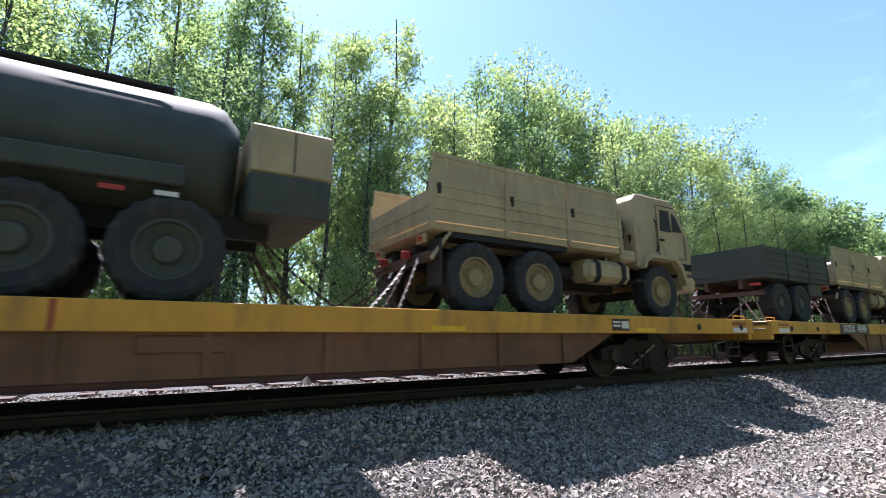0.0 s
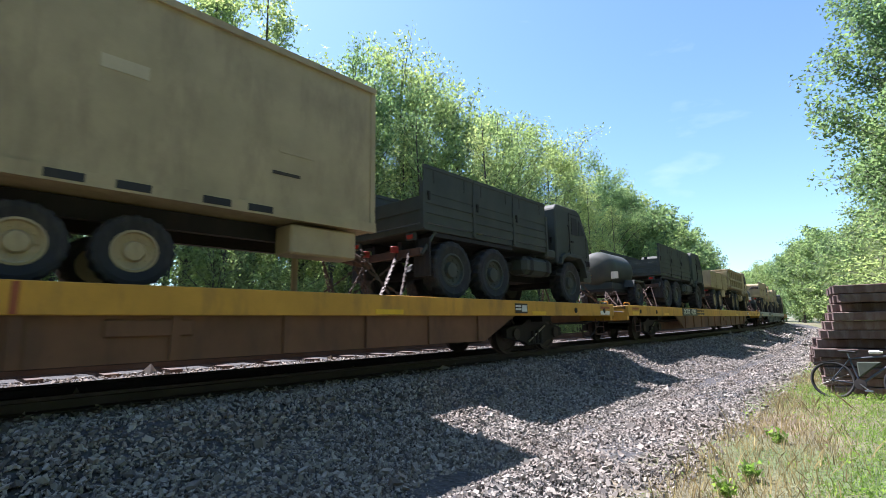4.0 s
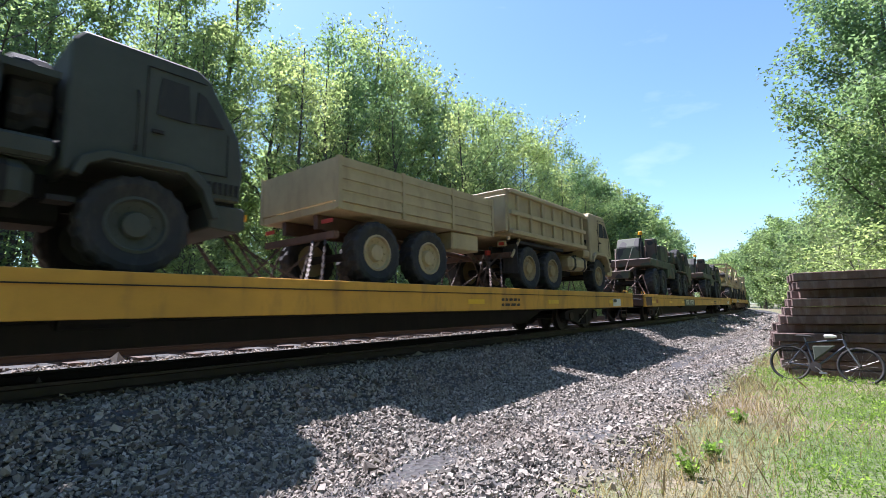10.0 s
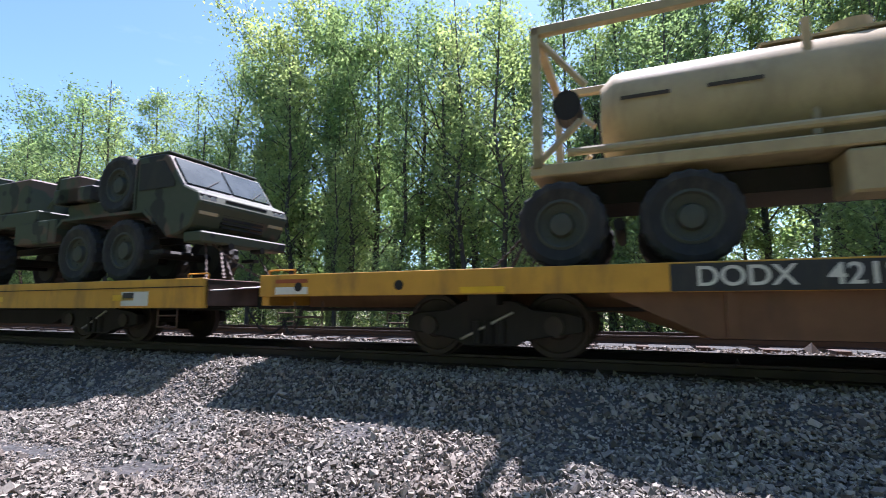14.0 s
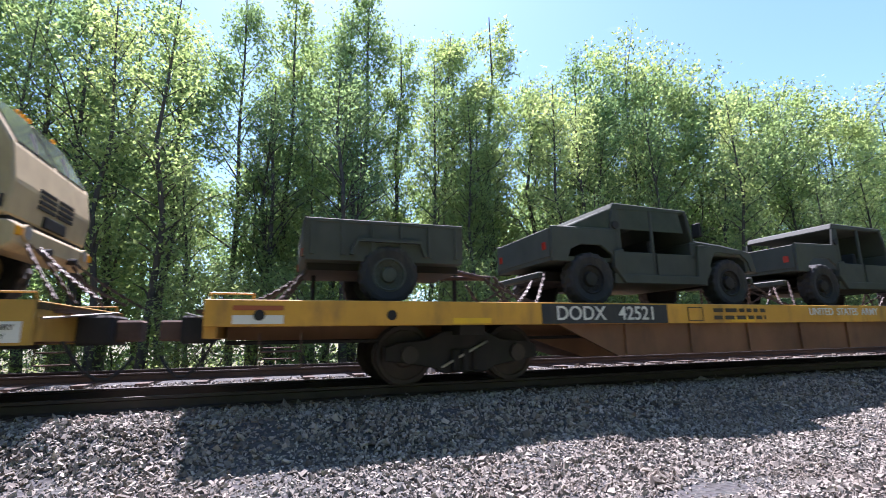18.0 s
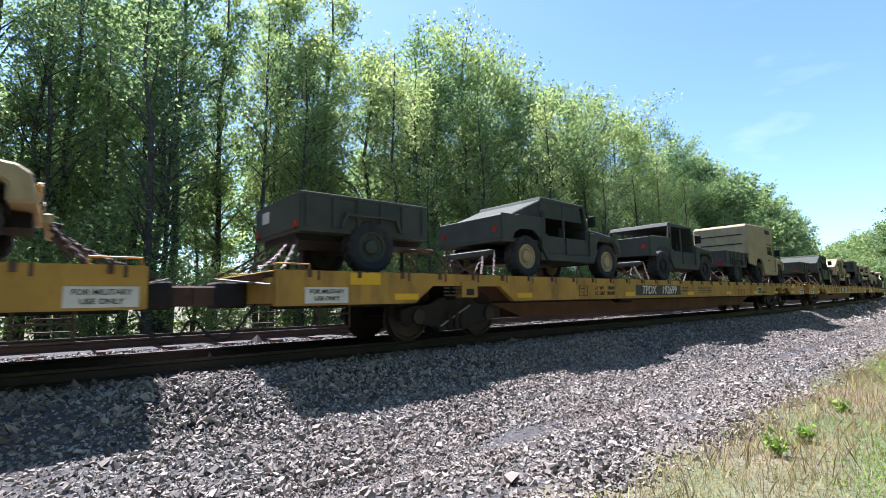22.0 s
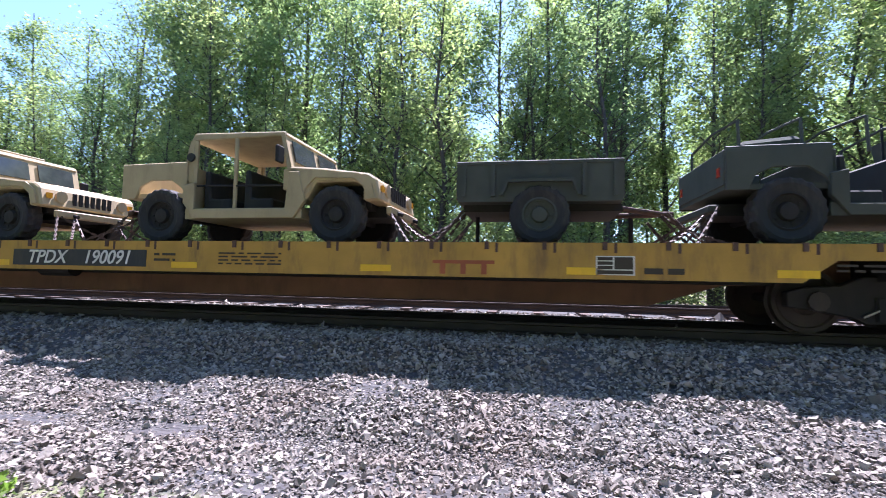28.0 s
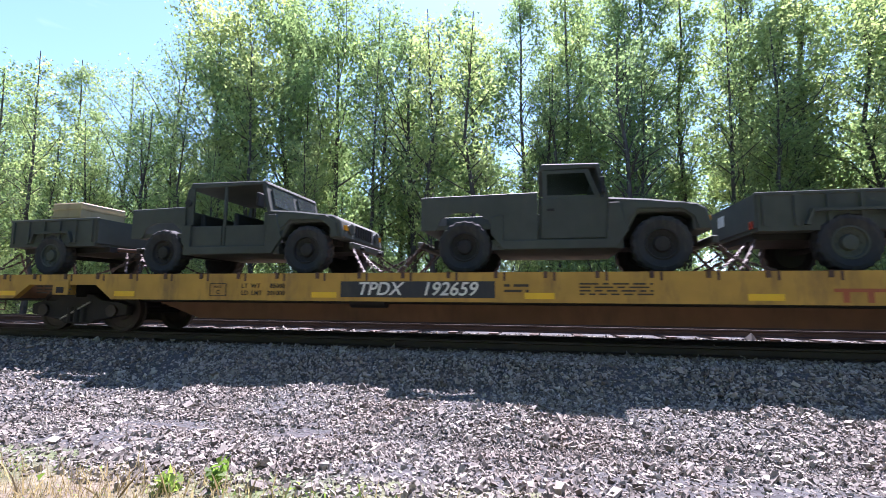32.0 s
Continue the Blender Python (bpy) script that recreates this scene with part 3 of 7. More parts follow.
def tree_kind(seed, height, radius, base, leaves, leaf, material, narrow=False, trunk_r=0.17, tight=1.0, bare=False):
    """A trunk mesh with limbs and a crown of separate leaves, grown from the seed."""
    rng = np.random.default_rng(seed)
    bm = bmesh.new()
    lean = rng.normal(size=2) * 0.35
    top = np.array([lean[0], lean[1], height * 0.93])
    bends = [np.array([0, 0, -0.6])] + [np.array([lean[0] * k + rng.normal() * 0.12, lean[1] * k + rng.normal() * 0.12, height * 0.93 * k]) for k in (0.2, 0.4, 0.6, 0.8)] + [top]
    for i in range(5):
        r0, r1 = trunk_r * (1 - 0.17 * i) * (1.25 if i == 0 else 1), trunk_r * (1 - 0.17 * (i + 1))
        tube(bends[i], bends[i + 1], r0, 8, r1, bm)

    def stem(z):
        k = np.clip(z / (height * 0.93) * 5, 0, 4.999)
        i = int(k)
        return bends[i] + (bends[i + 1] - bends[i]) * (k - i)

    pts = []
    count = 30 if narrow else 24
    twigs = 13
    per = leaves // (count * twigs)
    for i in range(count):
        k = (i + 0.5) / count
        z = height * (base + (0.95 - base) * k) + rng.normal() * 0.25
        wide = radius * (math.sin(math.pi * (0.14 + 0.8 * k)) ** (0.6 if narrow else 0.7)) * rng.uniform(0.6, 1.15)
        ang = i * 2.4 + rng.normal() * 0.5
        p0 = stem(z * 0.9)
        rise = wide * (1.25 if narrow else 0.95)
        p1 = p0 + np.array([math.cos(ang) * wide, math.sin(ang) * wide, rise * rng.uniform(0.5, 1.15)])
        limb(bm, p0, p1, trunk_r * 0.33 * (1.15 - k), 0.012, rng)
        out = (p1 - p0) / (np.linalg.norm(p1 - p0) + 1e-9)
        for c in range(twigs):
            a0 = p0 + (p1 - p0) * rng.uniform(0.25, 1.0)
            way = out * 0.6 + rng.normal(size=3) * 0.6 + np.array([0, 0, 0.55 if narrow else 0.4])
            way *= (0.45 + 0.2 * radius) * rng.uniform(0.55, 1.35) * tight / np.linalg.norm(way)
            if bare and c < 4:
                limb(bm, a0, a0 + way, 0.014, 0.005, rng, 3, 1)
            m = max(3, int(per * rng.uniform(0.5, 1.5)))
            t = rng.uniform(0.05, 1.08, m)[:, None]
            sp = (0.13 + 0.06 * radius) * (1.15 - 0.55 * t)
            pts.append(a0 + way * t + rng.normal(size=(m, 3)) * sp)
    pts = np.concatenate(pts)
    trunk = bpy.data.meshes.new("trunk")
    bm.to_mesh(trunk)
    bm.free()
    trunk.materials.append(BARK)
    v, f = leaf_cards(pts, leaf, rng)
    return trunk, fast_mesh("crown", v, f, material), float(np.percentile(pts[:, 2], 99.7))


KINDS = {
    "poplar": [tree_kind(11, 20, 1.9, 0.2, 9500, 0.135, LEAF_B, True), tree_kind(12, 20, 1.6, 0.18, 9200, 0.135, LEAF_A, True), tree_kind(13, 20, 2.2, 0.24, 9500, 0.135, LEAF_A, True)],
    "slim": [tree_kind(21, 18, 2.5, 0.3, 6000, 0.12, LEAF_A, True, 0.17), tree_kind(22, 18, 2.2, 0.28, 6000, 0.12, LEAF_B, True, 0.16), tree_kind(23, 18, 2.7, 0.34, 6000, 0.12, LEAF_C, True, 0.18)],
    "broad": [tree_kind(31, 15, 3.7, 0.18, 15000, 0.135, LEAF_C, False, 0.17, 1.0, True), tree_kind(32, 15, 3.4, 0.14, 15000, 0.135, LEAF_A, False, 0.17, 1.0, True), tree_kind(33, 15, 3.9, 0.15, 15000, 0.135, LEAF_B, False, 0.19, 1.0, True)],
    "pole": [tree_kind(71, 14, 1.3, 0.26, 3200, 0.11, LEAF_A, True, 0.13), tree_kind(72, 14, 1.1, 0.22, 3200, 0.11, LEAF_C, True, 0.11), tree_kind(73, 14, 1.5, 0.26, 3200, 0.11, LEAF_B, True, 0.14)],
    "near": [tree_kind(51, 16, 4.3, 0.1, 40000, 0.125, LEAF_B, False, 0.2, 1.0, True), tree_kind(52, 16, 4.0, 0.1, 40000, 0.125, LEAF_B, False, 0.2, 1.0, True), tree_kind(53, 16, 4.5, 0.08, 40000, 0.125, LEAF_A, False, 0.22, 1.0, True)],
    "far": [tree_kind(61, 15, 4.3, 0.04, 8600, 0.27, LEAF_C, False, 0.2), tree_kind(62, 15, 4.0, 0.03, 8600, 0.27, LEAF_A, False, 0.2), tree_kind(63, 15, 4.3, 0.03, 8600, 0.27, LEAF_B, False, 0.22)],
    "shrub": [tree_kind(41, 4.5, 1.9, 0.02, 4300, 0.098, LEAF_A, False, 0.05), tree_kind(42, 4.5, 2.2, 0.02, 4300, 0.098, LEAF_A, False, 0.05), tree_kind(43, 4.5, 1.7, 0.02, 4300, 0.098, LEAF_C, False, 0.05)],
}
TREE_LABELS = {"poplar": "tall narrow poplar in fresh green leaf beside the railway", "slim": "slender forest tree with a bare lower trunk and green leaves",
               "broad": "broad-crowned tree in light spring leaf at the wood's edge", "pole": "thin young forest tree with a bare pole-like trunk", "near": "tall leafy tree with light green leaves overhanging the grass", "far": "broad green tree in the woods along the railway", "shrub": "leafy green bush in the undergrowth by the track"}
TREE_RND = random.Random(9)


FAR = []


def plant(kind, x, y, height, which=None, wide=1.0, group="trees behind the train"):
    trunk, crown, h = KINDS[kind][TREE_RND.randrange(3) if which is None else which]
    if x < -45 and which is None and kind in ("far", "slim"):
        trunk, crown, h = KINDS[kind][2 if kind == "far" else 1]
    if kind == "far":
        FAR.append((crown, x, y, height / h, wide * TREE_RND.uniform(0.9, 1.12)))
        return None
    ob = thing("bush" if kind == "shrub" else "tree", TREE_LABELS[kind], "bush" if kind == "shrub" else "tree", group)
    k = height / h
    kk = k * wide * TREE_RND.uniform(0.9, 1.12)
    d = y - float(bend(x))
    ob.matrix_world = Matrix.Translation((x, y, float(profile(d)))) @ Matrix.Rotation(TREE_RND.uniform(0, 6.28), 4, "Z") @ Matrix.Diagonal((kk, kk, k, 1))
    for name, me in (("trunk", trunk), ("crown", crown)):
        part(name, me, None, ob)
    return ob


# Skyline trees: kind, bearing point at the given place, top height.
HEROES = [("broad", 14.2, 18.2, 17.7, 1), ("broad", 17.6, 18.4, 19.4, 2), ("broad", 22.2, 18.5, 22.4, 0), ("broad", 25.4, 18.9, 20.6, 1), ("broad", 29.4, 18.9, 19.6, 2), ("broad", 35.2, 19.4, 21.5, 0), ("broad", 39.4, 19.7, 22.0, 1), ("broad", 45.6, 20.2, 21.3, 0),
          ("poplar", 49.5, 20.6, 20.6, 2), ("broad", 54.5, 21.0, 22.0, 2), ("broad", 63, 22.0, 21.6, 1), ("broad", 73, 23.0, 21.8, 0), ("broad", 84, 24.0, 20.6, 1),
          ("poplar", 10.8, 18.0, 21.2, 1), ("poplar", 9.2, 19.2, 20.4, 0), ("poplar", 7.4, 18.0, 20.2, 2), ("poplar", 5.0, 18.2, 19.2, 1), ("poplar", 3.0, 17.8, 22.0, 0), ("poplar", 1.2, 19.4, 20.6, 2), ("poplar", -0.9, 17.8, 20.0, 1), ("poplar", -3.3, 17.7, 19.3, 0),
          ("slim", -6.2, 17.8, 17.8, 0), ("broad", -8.8, 17.6, 18.4, 2), ("slim", -11.6, 17.6, 19.8, 1), ("broad", -15.2, 17.6, 20.4, 0), ("broad", -18.6, 17.8, 22.0, 1), ("broad", -21.8, 17.6, 22.4, 0), ("slim", -24.2, 17.2, 20.2, 2),
          ("slim", -27.8, 17.6, 20.9, 1), ("slim", -32, 17.7, 17.6, 2), ("poplar", -36.6, 17.8, 18.5, 0), ("slim", -41, 18.0, 17.2, 1), ("broad", -47.3, 17.8, 20.8, 2), ("broad", -55, 18.5, 18.6, 1), ("broad", -66, 18.4, 19.5, 2), ("broad", -78, 18.8, 18.0, 2), ("broad", -91, 18.8, 17.5, 2)]
for kind, x, y, top, which in HEROES:
    plant(kind, x, y, top + 0.9, which)
for i in range(90):
    x = -80 + 185 * (i + TREE_RND.random()) / 90
    row = i % 3
    y = float(bend(x)) + (13.0, 16.0, 21.0)[row] + TREE_RND.uniform(-1.6, 1.6)
    top = (11.5, 13.5, 16.5)[row] * TREE_RND.uniform(0.8, 1.15)
    if abs(x + 2) < 24:
        top *= 1.12
    plant("pole" if row == 0 else ("slim" if TREE_RND.random() < 0.75 or row == 1 else "poplar"), x, y, top + 1, wide=1.15)
for i in range(54):
    x = -48 + 92 * (i + TREE_RND.random()) / 54
    plant("pole", x, float(bend(x)) + TREE_RND.uniform(9.6, 19), TREE_RND.uniform(9, 16))
for i in range(62):
    x = -60 + 140 * (i + TREE_RND.random()) / 62
    plant("shrub", x, float(bend(x)) + TREE_RND.uniform(9.5, 13.5), TREE_RND.uniform(2.2, 5.6), wide=1.2)
for i in range(26):
    x = -60 + 140 * (i + TREE_RND.random()) / 26
    plant("shrub", x, float(bend(x)) + TREE_RND.uniform(14, 19), TREE_RND.uniform(5, 9), wide=0.9)
for i in range(32):
    x = -130 + 290 * (i + TREE_RND.random()) / 32
    plant("far", x, float(bend(x)) + TREE_RND.uniform(24, 30), TREE_RND.uniform(12.5, 16.5), wide=1.25, group="woods behind")
for i in range(40):
    x = -130 + 290 * (i + TREE_RND.random()) / 40
    plant("far", x, float(bend(x)) + TREE_RND.uniform(36, 46), TREE_RND.uniform(12, 16), wide=1.3, group="woods behind")
# beyond, both ways along the line
for i in range(34):
    x = 66 + 140 * (i + TREE_RND.random()) / 34
    plant("far", x, float(bend(x)) + TREE_RND.uniform(14, 24), TREE_RND.uniform(18.5, 22.5), group="woods along the bend")
for i in range(24):
    x = -75 - 220 * (i + TREE_RND.random()) / 24
    plant("far", x, float(bend(x)) + TREE_RND.uniform(13, 22), TREE_RND.uniform(9, 14.5), group="woods along the line")
# camera's side, to both ends
for x, d, h in ((29, -10.6, 17), (31, -16.5, 16), (24.5, -15, 15), (38, -12.4, 15.5), (33.5, -19.5, 17), (46, -12.8, 15), (39, -18, 16)):
    plant("near", x, d + float(bend(x)), h, group="woods on the near side")
for i in range(30):
    x = 46 + 120 * (i + TREE_RND.random()) / 30
    plant("broad" if i < 5 else "far", x, float(bend(x)) - TREE_RND.uniform(11, 19), TREE_RND.uniform(14.5, 18), group="woods on the near side")
for x, d, h in ((-28, -14.4, 18), (-31, -17.5, 20), (-35, -13.6, 18.5), (-42, -12.6, 18.5), (-37, -18.5, 20), (-50, -11.6, 19)):
    plant("near", x, d, h, group="woods on the near side")
for i in range(30):
    x = -49 - 200 * (i + TREE_RND.random()) / 30
    plant("broad" if i < 5 else "far", x, float(bend(x)) - TREE_RND.uniform(9.6, 14.5), TREE_RND.uniform(15, 19), group="woods on the near side")
for i in range(20):
    x = -24 - 80 * (i + TREE_RND.random()) / 20
    plant("shrub", x, float(bend(x)) - TREE_RND.uniform(11.0, 13), TREE_RND.uniform(2.5, 5), wide=1.3, group="bushes on the near side")
for i in range(24):
    x = 24 + 70 * (i + TREE_RND.random()) / 24
    plant("shrub", x, float(bend(x)) - TREE_RND.uniform(8.6, 11), TREE_RND.uniform(2.5, 5), wide=1.3, group="bushes on the near side")
for i in range(24):
    x = 120 + 220 * (i + TREE_RND.random()) / 24
    plant("far", x, float(bend(x)) - TREE_RND.uniform(9.5, 18), TREE_RND.uniform(19, 22) + (x - 120) * 0.025, group="woods on the near side")
# Unseen trees continuing the near-side woods, added to block sky fill light.
for i in range(15):
    plant("far", -24 + 3.4 * i, -15.5 - TREE_RND.uniform(0, 6), TREE_RND.uniform(13, 16), group="woods behind the camera")


for i in range(18):
    x = 7 + i * 1.7 + TREE_RND.uniform(-0.8, 0.8)
    plant("shrub", x, float(bend(x)) + TREE_RND.uniform(10.2, 12.6), TREE_RND.uniform(3.0, 6.0))


def distant_woods():
    """The far trees, too many to tell apart, as one body of leaves and tapered trunks."""
    vs, fs, ms, at = [], [], [], 0
    mats = [LEAF_A, LEAF_B, LEAF_C, BARK]
    ring = np.array([(math.cos(a), math.sin(a)) for a in np.arange(6) * math.pi / 3])
    for crown, x, y, k, wide in FAR:
        n = len(crown.vertices)
        co = np.empty(n * 3, np.float32)
        crown.vertices.foreach_get("co", co)
        a = TREE_RND.uniform(0, 6.28)
        c, s = math.cos(a), math.sin(a)
        co = co.reshape(-1, 3) @ np.array([(c, s, 0), (-s, c, 0), (0, 0, 1)]) * np.array([k * wide, k * wide, k])
        z = float(profile(y - float(bend(x))))
        vs.append(co + np.array([x, y, z]))
        fs.append(np.arange(n).reshape(-1, 3) + at)
        ms.append(np.full(n // 3, mats.index(crown.materials[0])))
        at += n
        tr = np.concatenate([np.c_[ring * 0.26 * k, np.full(6, -0.6)], np.c_[ring * 0.05 * k, np.full(6, 13.0 * k)]]) + np.array([x, y, z])
        vs.append(tr)
        f = [(i, (i + 1) % 6, 6 + i) for i in range(6)] + [((i + 1) % 6, 6 + (i + 1) % 6, 6 + i) for i in range(6)]
        fs.append(np.array(f) + at)
        ms.append(np.full(12, 3))
        at += 12
    me = fast_mesh("distant_woods", np.concatenate(vs), np.concatenate(fs), mats[0])
    for m in mats[1:]:
        me.materials.append(m)
    me.polygons.foreach_set("material_index", np.concatenate(ms).astype(np.int32))
    tagged(new("distant_woods", me), "green broadleaf woods along both sides of the railway", "woods", kind="stuff")


distant_woods()


# ---- grass ----
def grass():
    rng = np.random.default_rng(8)

    def blades(n, x0, x1, d0, d1, h, w, keep):
        x, d = rng.uniform(x0, x1, n), rng.uniform(d0, d1, n)
        k = keep(x, d)
        x, d = x[k], d[k]
        n = len(x)
        z = profile(d)
        base = np.stack([x, bend(x) + d, z - 0.02], 1)
        a = rng.uniform(0, 6.283, n)
        side = np.stack([np.cos(a), np.sin(a), 0 * a], 1) * (w * rng.uniform(0.6, 1.4, n))[:, None]
        hh = h * rng.lognormal(0, 0.35, n)
        tip = base + np.stack([rng.normal(size=n) * 0.35 * hh, rng.normal(size=n) * 0.35 * hh, hh], 1)
        mid = base * 0.5 + tip * 0.5 + np.stack([0 * hh, 0 * hh, 0.12 * hh], 1)
        v = np.stack([base - side, base + side, mid + side * 0.7, tip, mid - side * 0.7], 1).reshape(-1, 3)
        f = np.arange(n * 5).reshape(n, 5)
        return v, f

    def patchy(x, d):
        return np.array([noise.noise((a * 0.5, b * 0.5, 7)) for a, b in zip(x, d)])

    def straw(x, d):
        """How far the dry patches beside the gravel have taken over."""
        near = 1.3 * np.exp(-((x - 5.8) / 4.6) ** 4 - ((d + 6.5) / 0.55) ** 2) + 1.4 * np.exp(-((x + 7.8) / 4.2) ** 4 - ((d + 6.85) / 0.72) ** 2) + 0.6 * np.exp(-((x + 13) / 3.0) ** 2 - ((d + 7.6) / 0.6) ** 2)
        edge = 0.75 * np.exp(-((d + 6.05) / 0.32) ** 2)
        return np.clip(near + edge - 0.1 + 0.55 * patchy(x, d), 0, 1)

    def green(x, d):
        return rng.uniform(0, 1, len(x)) < np.clip(1.05 - 1.1 * straw(x, d), 0.06, 1) * np.clip((-d - 5.7) / 0.5, 0, 1)

    def dry(x, d):
        return rng.uniform(0, 1, len(x)) < np.clip(straw(x, d) * 1.1, 0.03, 1) * np.clip((-d - 5.5) / 0.4, 0, 1)

    def outer(x, d):
        return green(x, d) & ((x < -11.5) | (x > 17) | (d < -10.3))

    for name, mat, args, label in (
        ("grass", GRASS_G, (60000, -13, 19, -10.5, -5.5, 0.085, 0.0035, green), "short green grass and weeds beside the gravel"),
        ("grass", GRASS_G, (30000, -50, 45, -14, -5.6, 0.14, 0.01, outer), "green grass on the verge"),
        ("grass", GRASS_G, (9000, -160, -48, -14, -6, 0.3, 0.05, green), "green grass on the verge"),
        ("dry_grass", GRASS_D, (95000, -14, 17, -9.8, -5.4, 0.11, 0.0026, dry), "dry straw-coloured grass along the gravel's edge"),
        ("dry_grass", GRASS_D, (12000, -45, 40, -8.6, -5.6, 0.15, 0.007, dry), "dry straw-coloured grass along the gravel's edge")):
        v, f = blades(*args)
        tagged(new(name, fast_mesh(name, v, f, mat)), label, "grass", kind="stuff")
    def clumps(x, d):
        """Taller weeds stand in tufts."""
        return green(x, d) & (np.array([noise.noise((a * 1.6, b * 1.6, 11)) for a, b in zip(x, d)]) > 0.12)

    # low broad-leaved weeds
    for n, x0, x1, d1, tall, size, keep in ((150000, -12, 18, -10.5, 0.08, 0.022, green), (60000, -14, 20, -10.5, 0.2, 0.036, clumps), (70000, -45, 42, -14, 0.16, 0.055, outer)):
        x, d = rng.uniform(x0, x1, n), rng.uniform(d1, -5.6, n)
        k = keep(x, d)
        x, d = x[k], d[k]
        lump = np.array([noise.noise((a * 2.3, b * 2.3, 4)) for a, b in zip(x, d)])
        p = np.stack([x, bend(x) + d, profile(d) + np.clip(0.6 + lump, 0.15, 1.3) * tall * rng.uniform(0.1, 1, len(x))], 1)
        v, f = leaf_cards(p, size, rng, 2.0)
        tagged(new("weeds", fast_mesh("weeds", v, f, WEED)), "low leafy clover-like weeds in the grass", "weeds", kind="stuff")


grass()


def undergrowth():
    """Knee- to chest-high leaves of brambles and seedlings under the trees."""
    rng = np.random.default_rng(18)
    for n, d0, d1, tall, size, label in ((30000, 7.6, 13, 0.9, 0.1, "low leafy undergrowth along the foot of the woods"), (42000, 13, 34, 1.9, 0.17, "shady leafy undergrowth between the trunks")):
        x, d = rng.uniform(-75, 95, n), rng.uniform(d0, d1, n)
        lump = np.array([noise.noise((a * 0.45, b * 0.45, 2)) for a, b in zip(x, d)])
        k = rng.uniform(-0.5, 0.5, n) < lump + 0.12
        x, d, lump = x[k], d[k], lump[k]
        z = profile(d) + np.clip(0.45 + lump, 0.15, 1.2) * tall * rng.uniform(0, 1, len(x)) ** 0.8
        v, f = leaf_cards(np.stack([x, bend(x) + d, z], 1), size, rng, 0.8)
        tagged(new("undergrowth", fast_mesh("undergrowth", v, f, LEAF_A)), label, "undergrowth", kind="stuff")


undergrowth()


def weed_plant(x, d, h):
    rng = np.random.default_rng(int(abs(x * 100)))
    ob = thing("weed", "small leafy green weed growing at the gravel's edge", "weed", "weeds at the gravel's edge")
    ob.location = (x, float(bend(x)) + d, float(profile(d)))
    st = bmesh.new()
    pts = []
    for i in range(6):
        a = rng.uniform(0, 6.28)
        tip = (math.cos(a) * h * 0.45, math.sin(a) * h * 0.45, h * rng.uniform(0.6, 1.1))
        tube((0, 0, -0.03), tip, 0.004, 5, 0.002, st)
        for k in range(14):
            pts.append(np.array(tip) * rng.uniform(0.25, 1.05) + rng.normal(size=3) * 0.035)
    part("stem", st, GRASS_G, ob)
    v, f = leaf_cards(np.array(pts), 0.055, rng, 1.5)
    part("leaves", fast_mesh("leaves", v, f, WEED), None, ob)


for x, d, h in ((-8.6, -5.85, 0.3), (4.9, -6.35, 0.2), (-4.4, -5.8, 0.18), (-7.6, -5.95, 0.22), (-4.7, -5.95, 0.12), (5.6, -6.4, 0.15), (-10.5, -5.8, 0.2), (7.4, -6.4, 0.14)):
    weed_plant(x, d, h)


# ---- stack of old sleepers, bicycle, logs ----
PX, PY = 12.76, -6.04


def sleeper_stack():
    st = thing("sleeper_stack", "tall stack of old red-brown timber railway sleepers on the grass", "timber stack")
    st.matrix_world = pose(PX, PY, -0.86, 0, 0, 9)
    me = bpy.data.meshes.new("old_sleeper")
    bm = box(0, 2.6, -0.115, 0.115, 0, 0.175, 0.012)
    bm.to_mesh(me)
    bm.free()
    me.materials.append(OLD_SLEEPER)
    rnd = random.Random(4)
    z = 0.0
    for layer in range(12):
        out = (0.05, 0.1, 0.12, 0.2, 0.22, 0.1, 0.0, -0.1, -0.2, -0.27, -0.3, -0.3)[layer]
        for k in range(6):
            if k == 0 and layer in (5, 9):
                continue
            for half in (0, 1):
                ob = new("old_sleeper", me)
                ob.parent, ob.matrix_local = st, pose(0.13 + k * 0.26 + (rnd.uniform(-0.05, 0.07) if k == 0 else rnd.uniform(-0.02, 0.02)), out - half * 2.66 + rnd.uniform(-0.13, 0.07), z + rnd.uniform(0, 0.006), rnd.uniform(-1.2, 1.2), 0, -90 + rnd.uniform(-1.4, 1.4))
        z += 0.187


sleeper_stack()


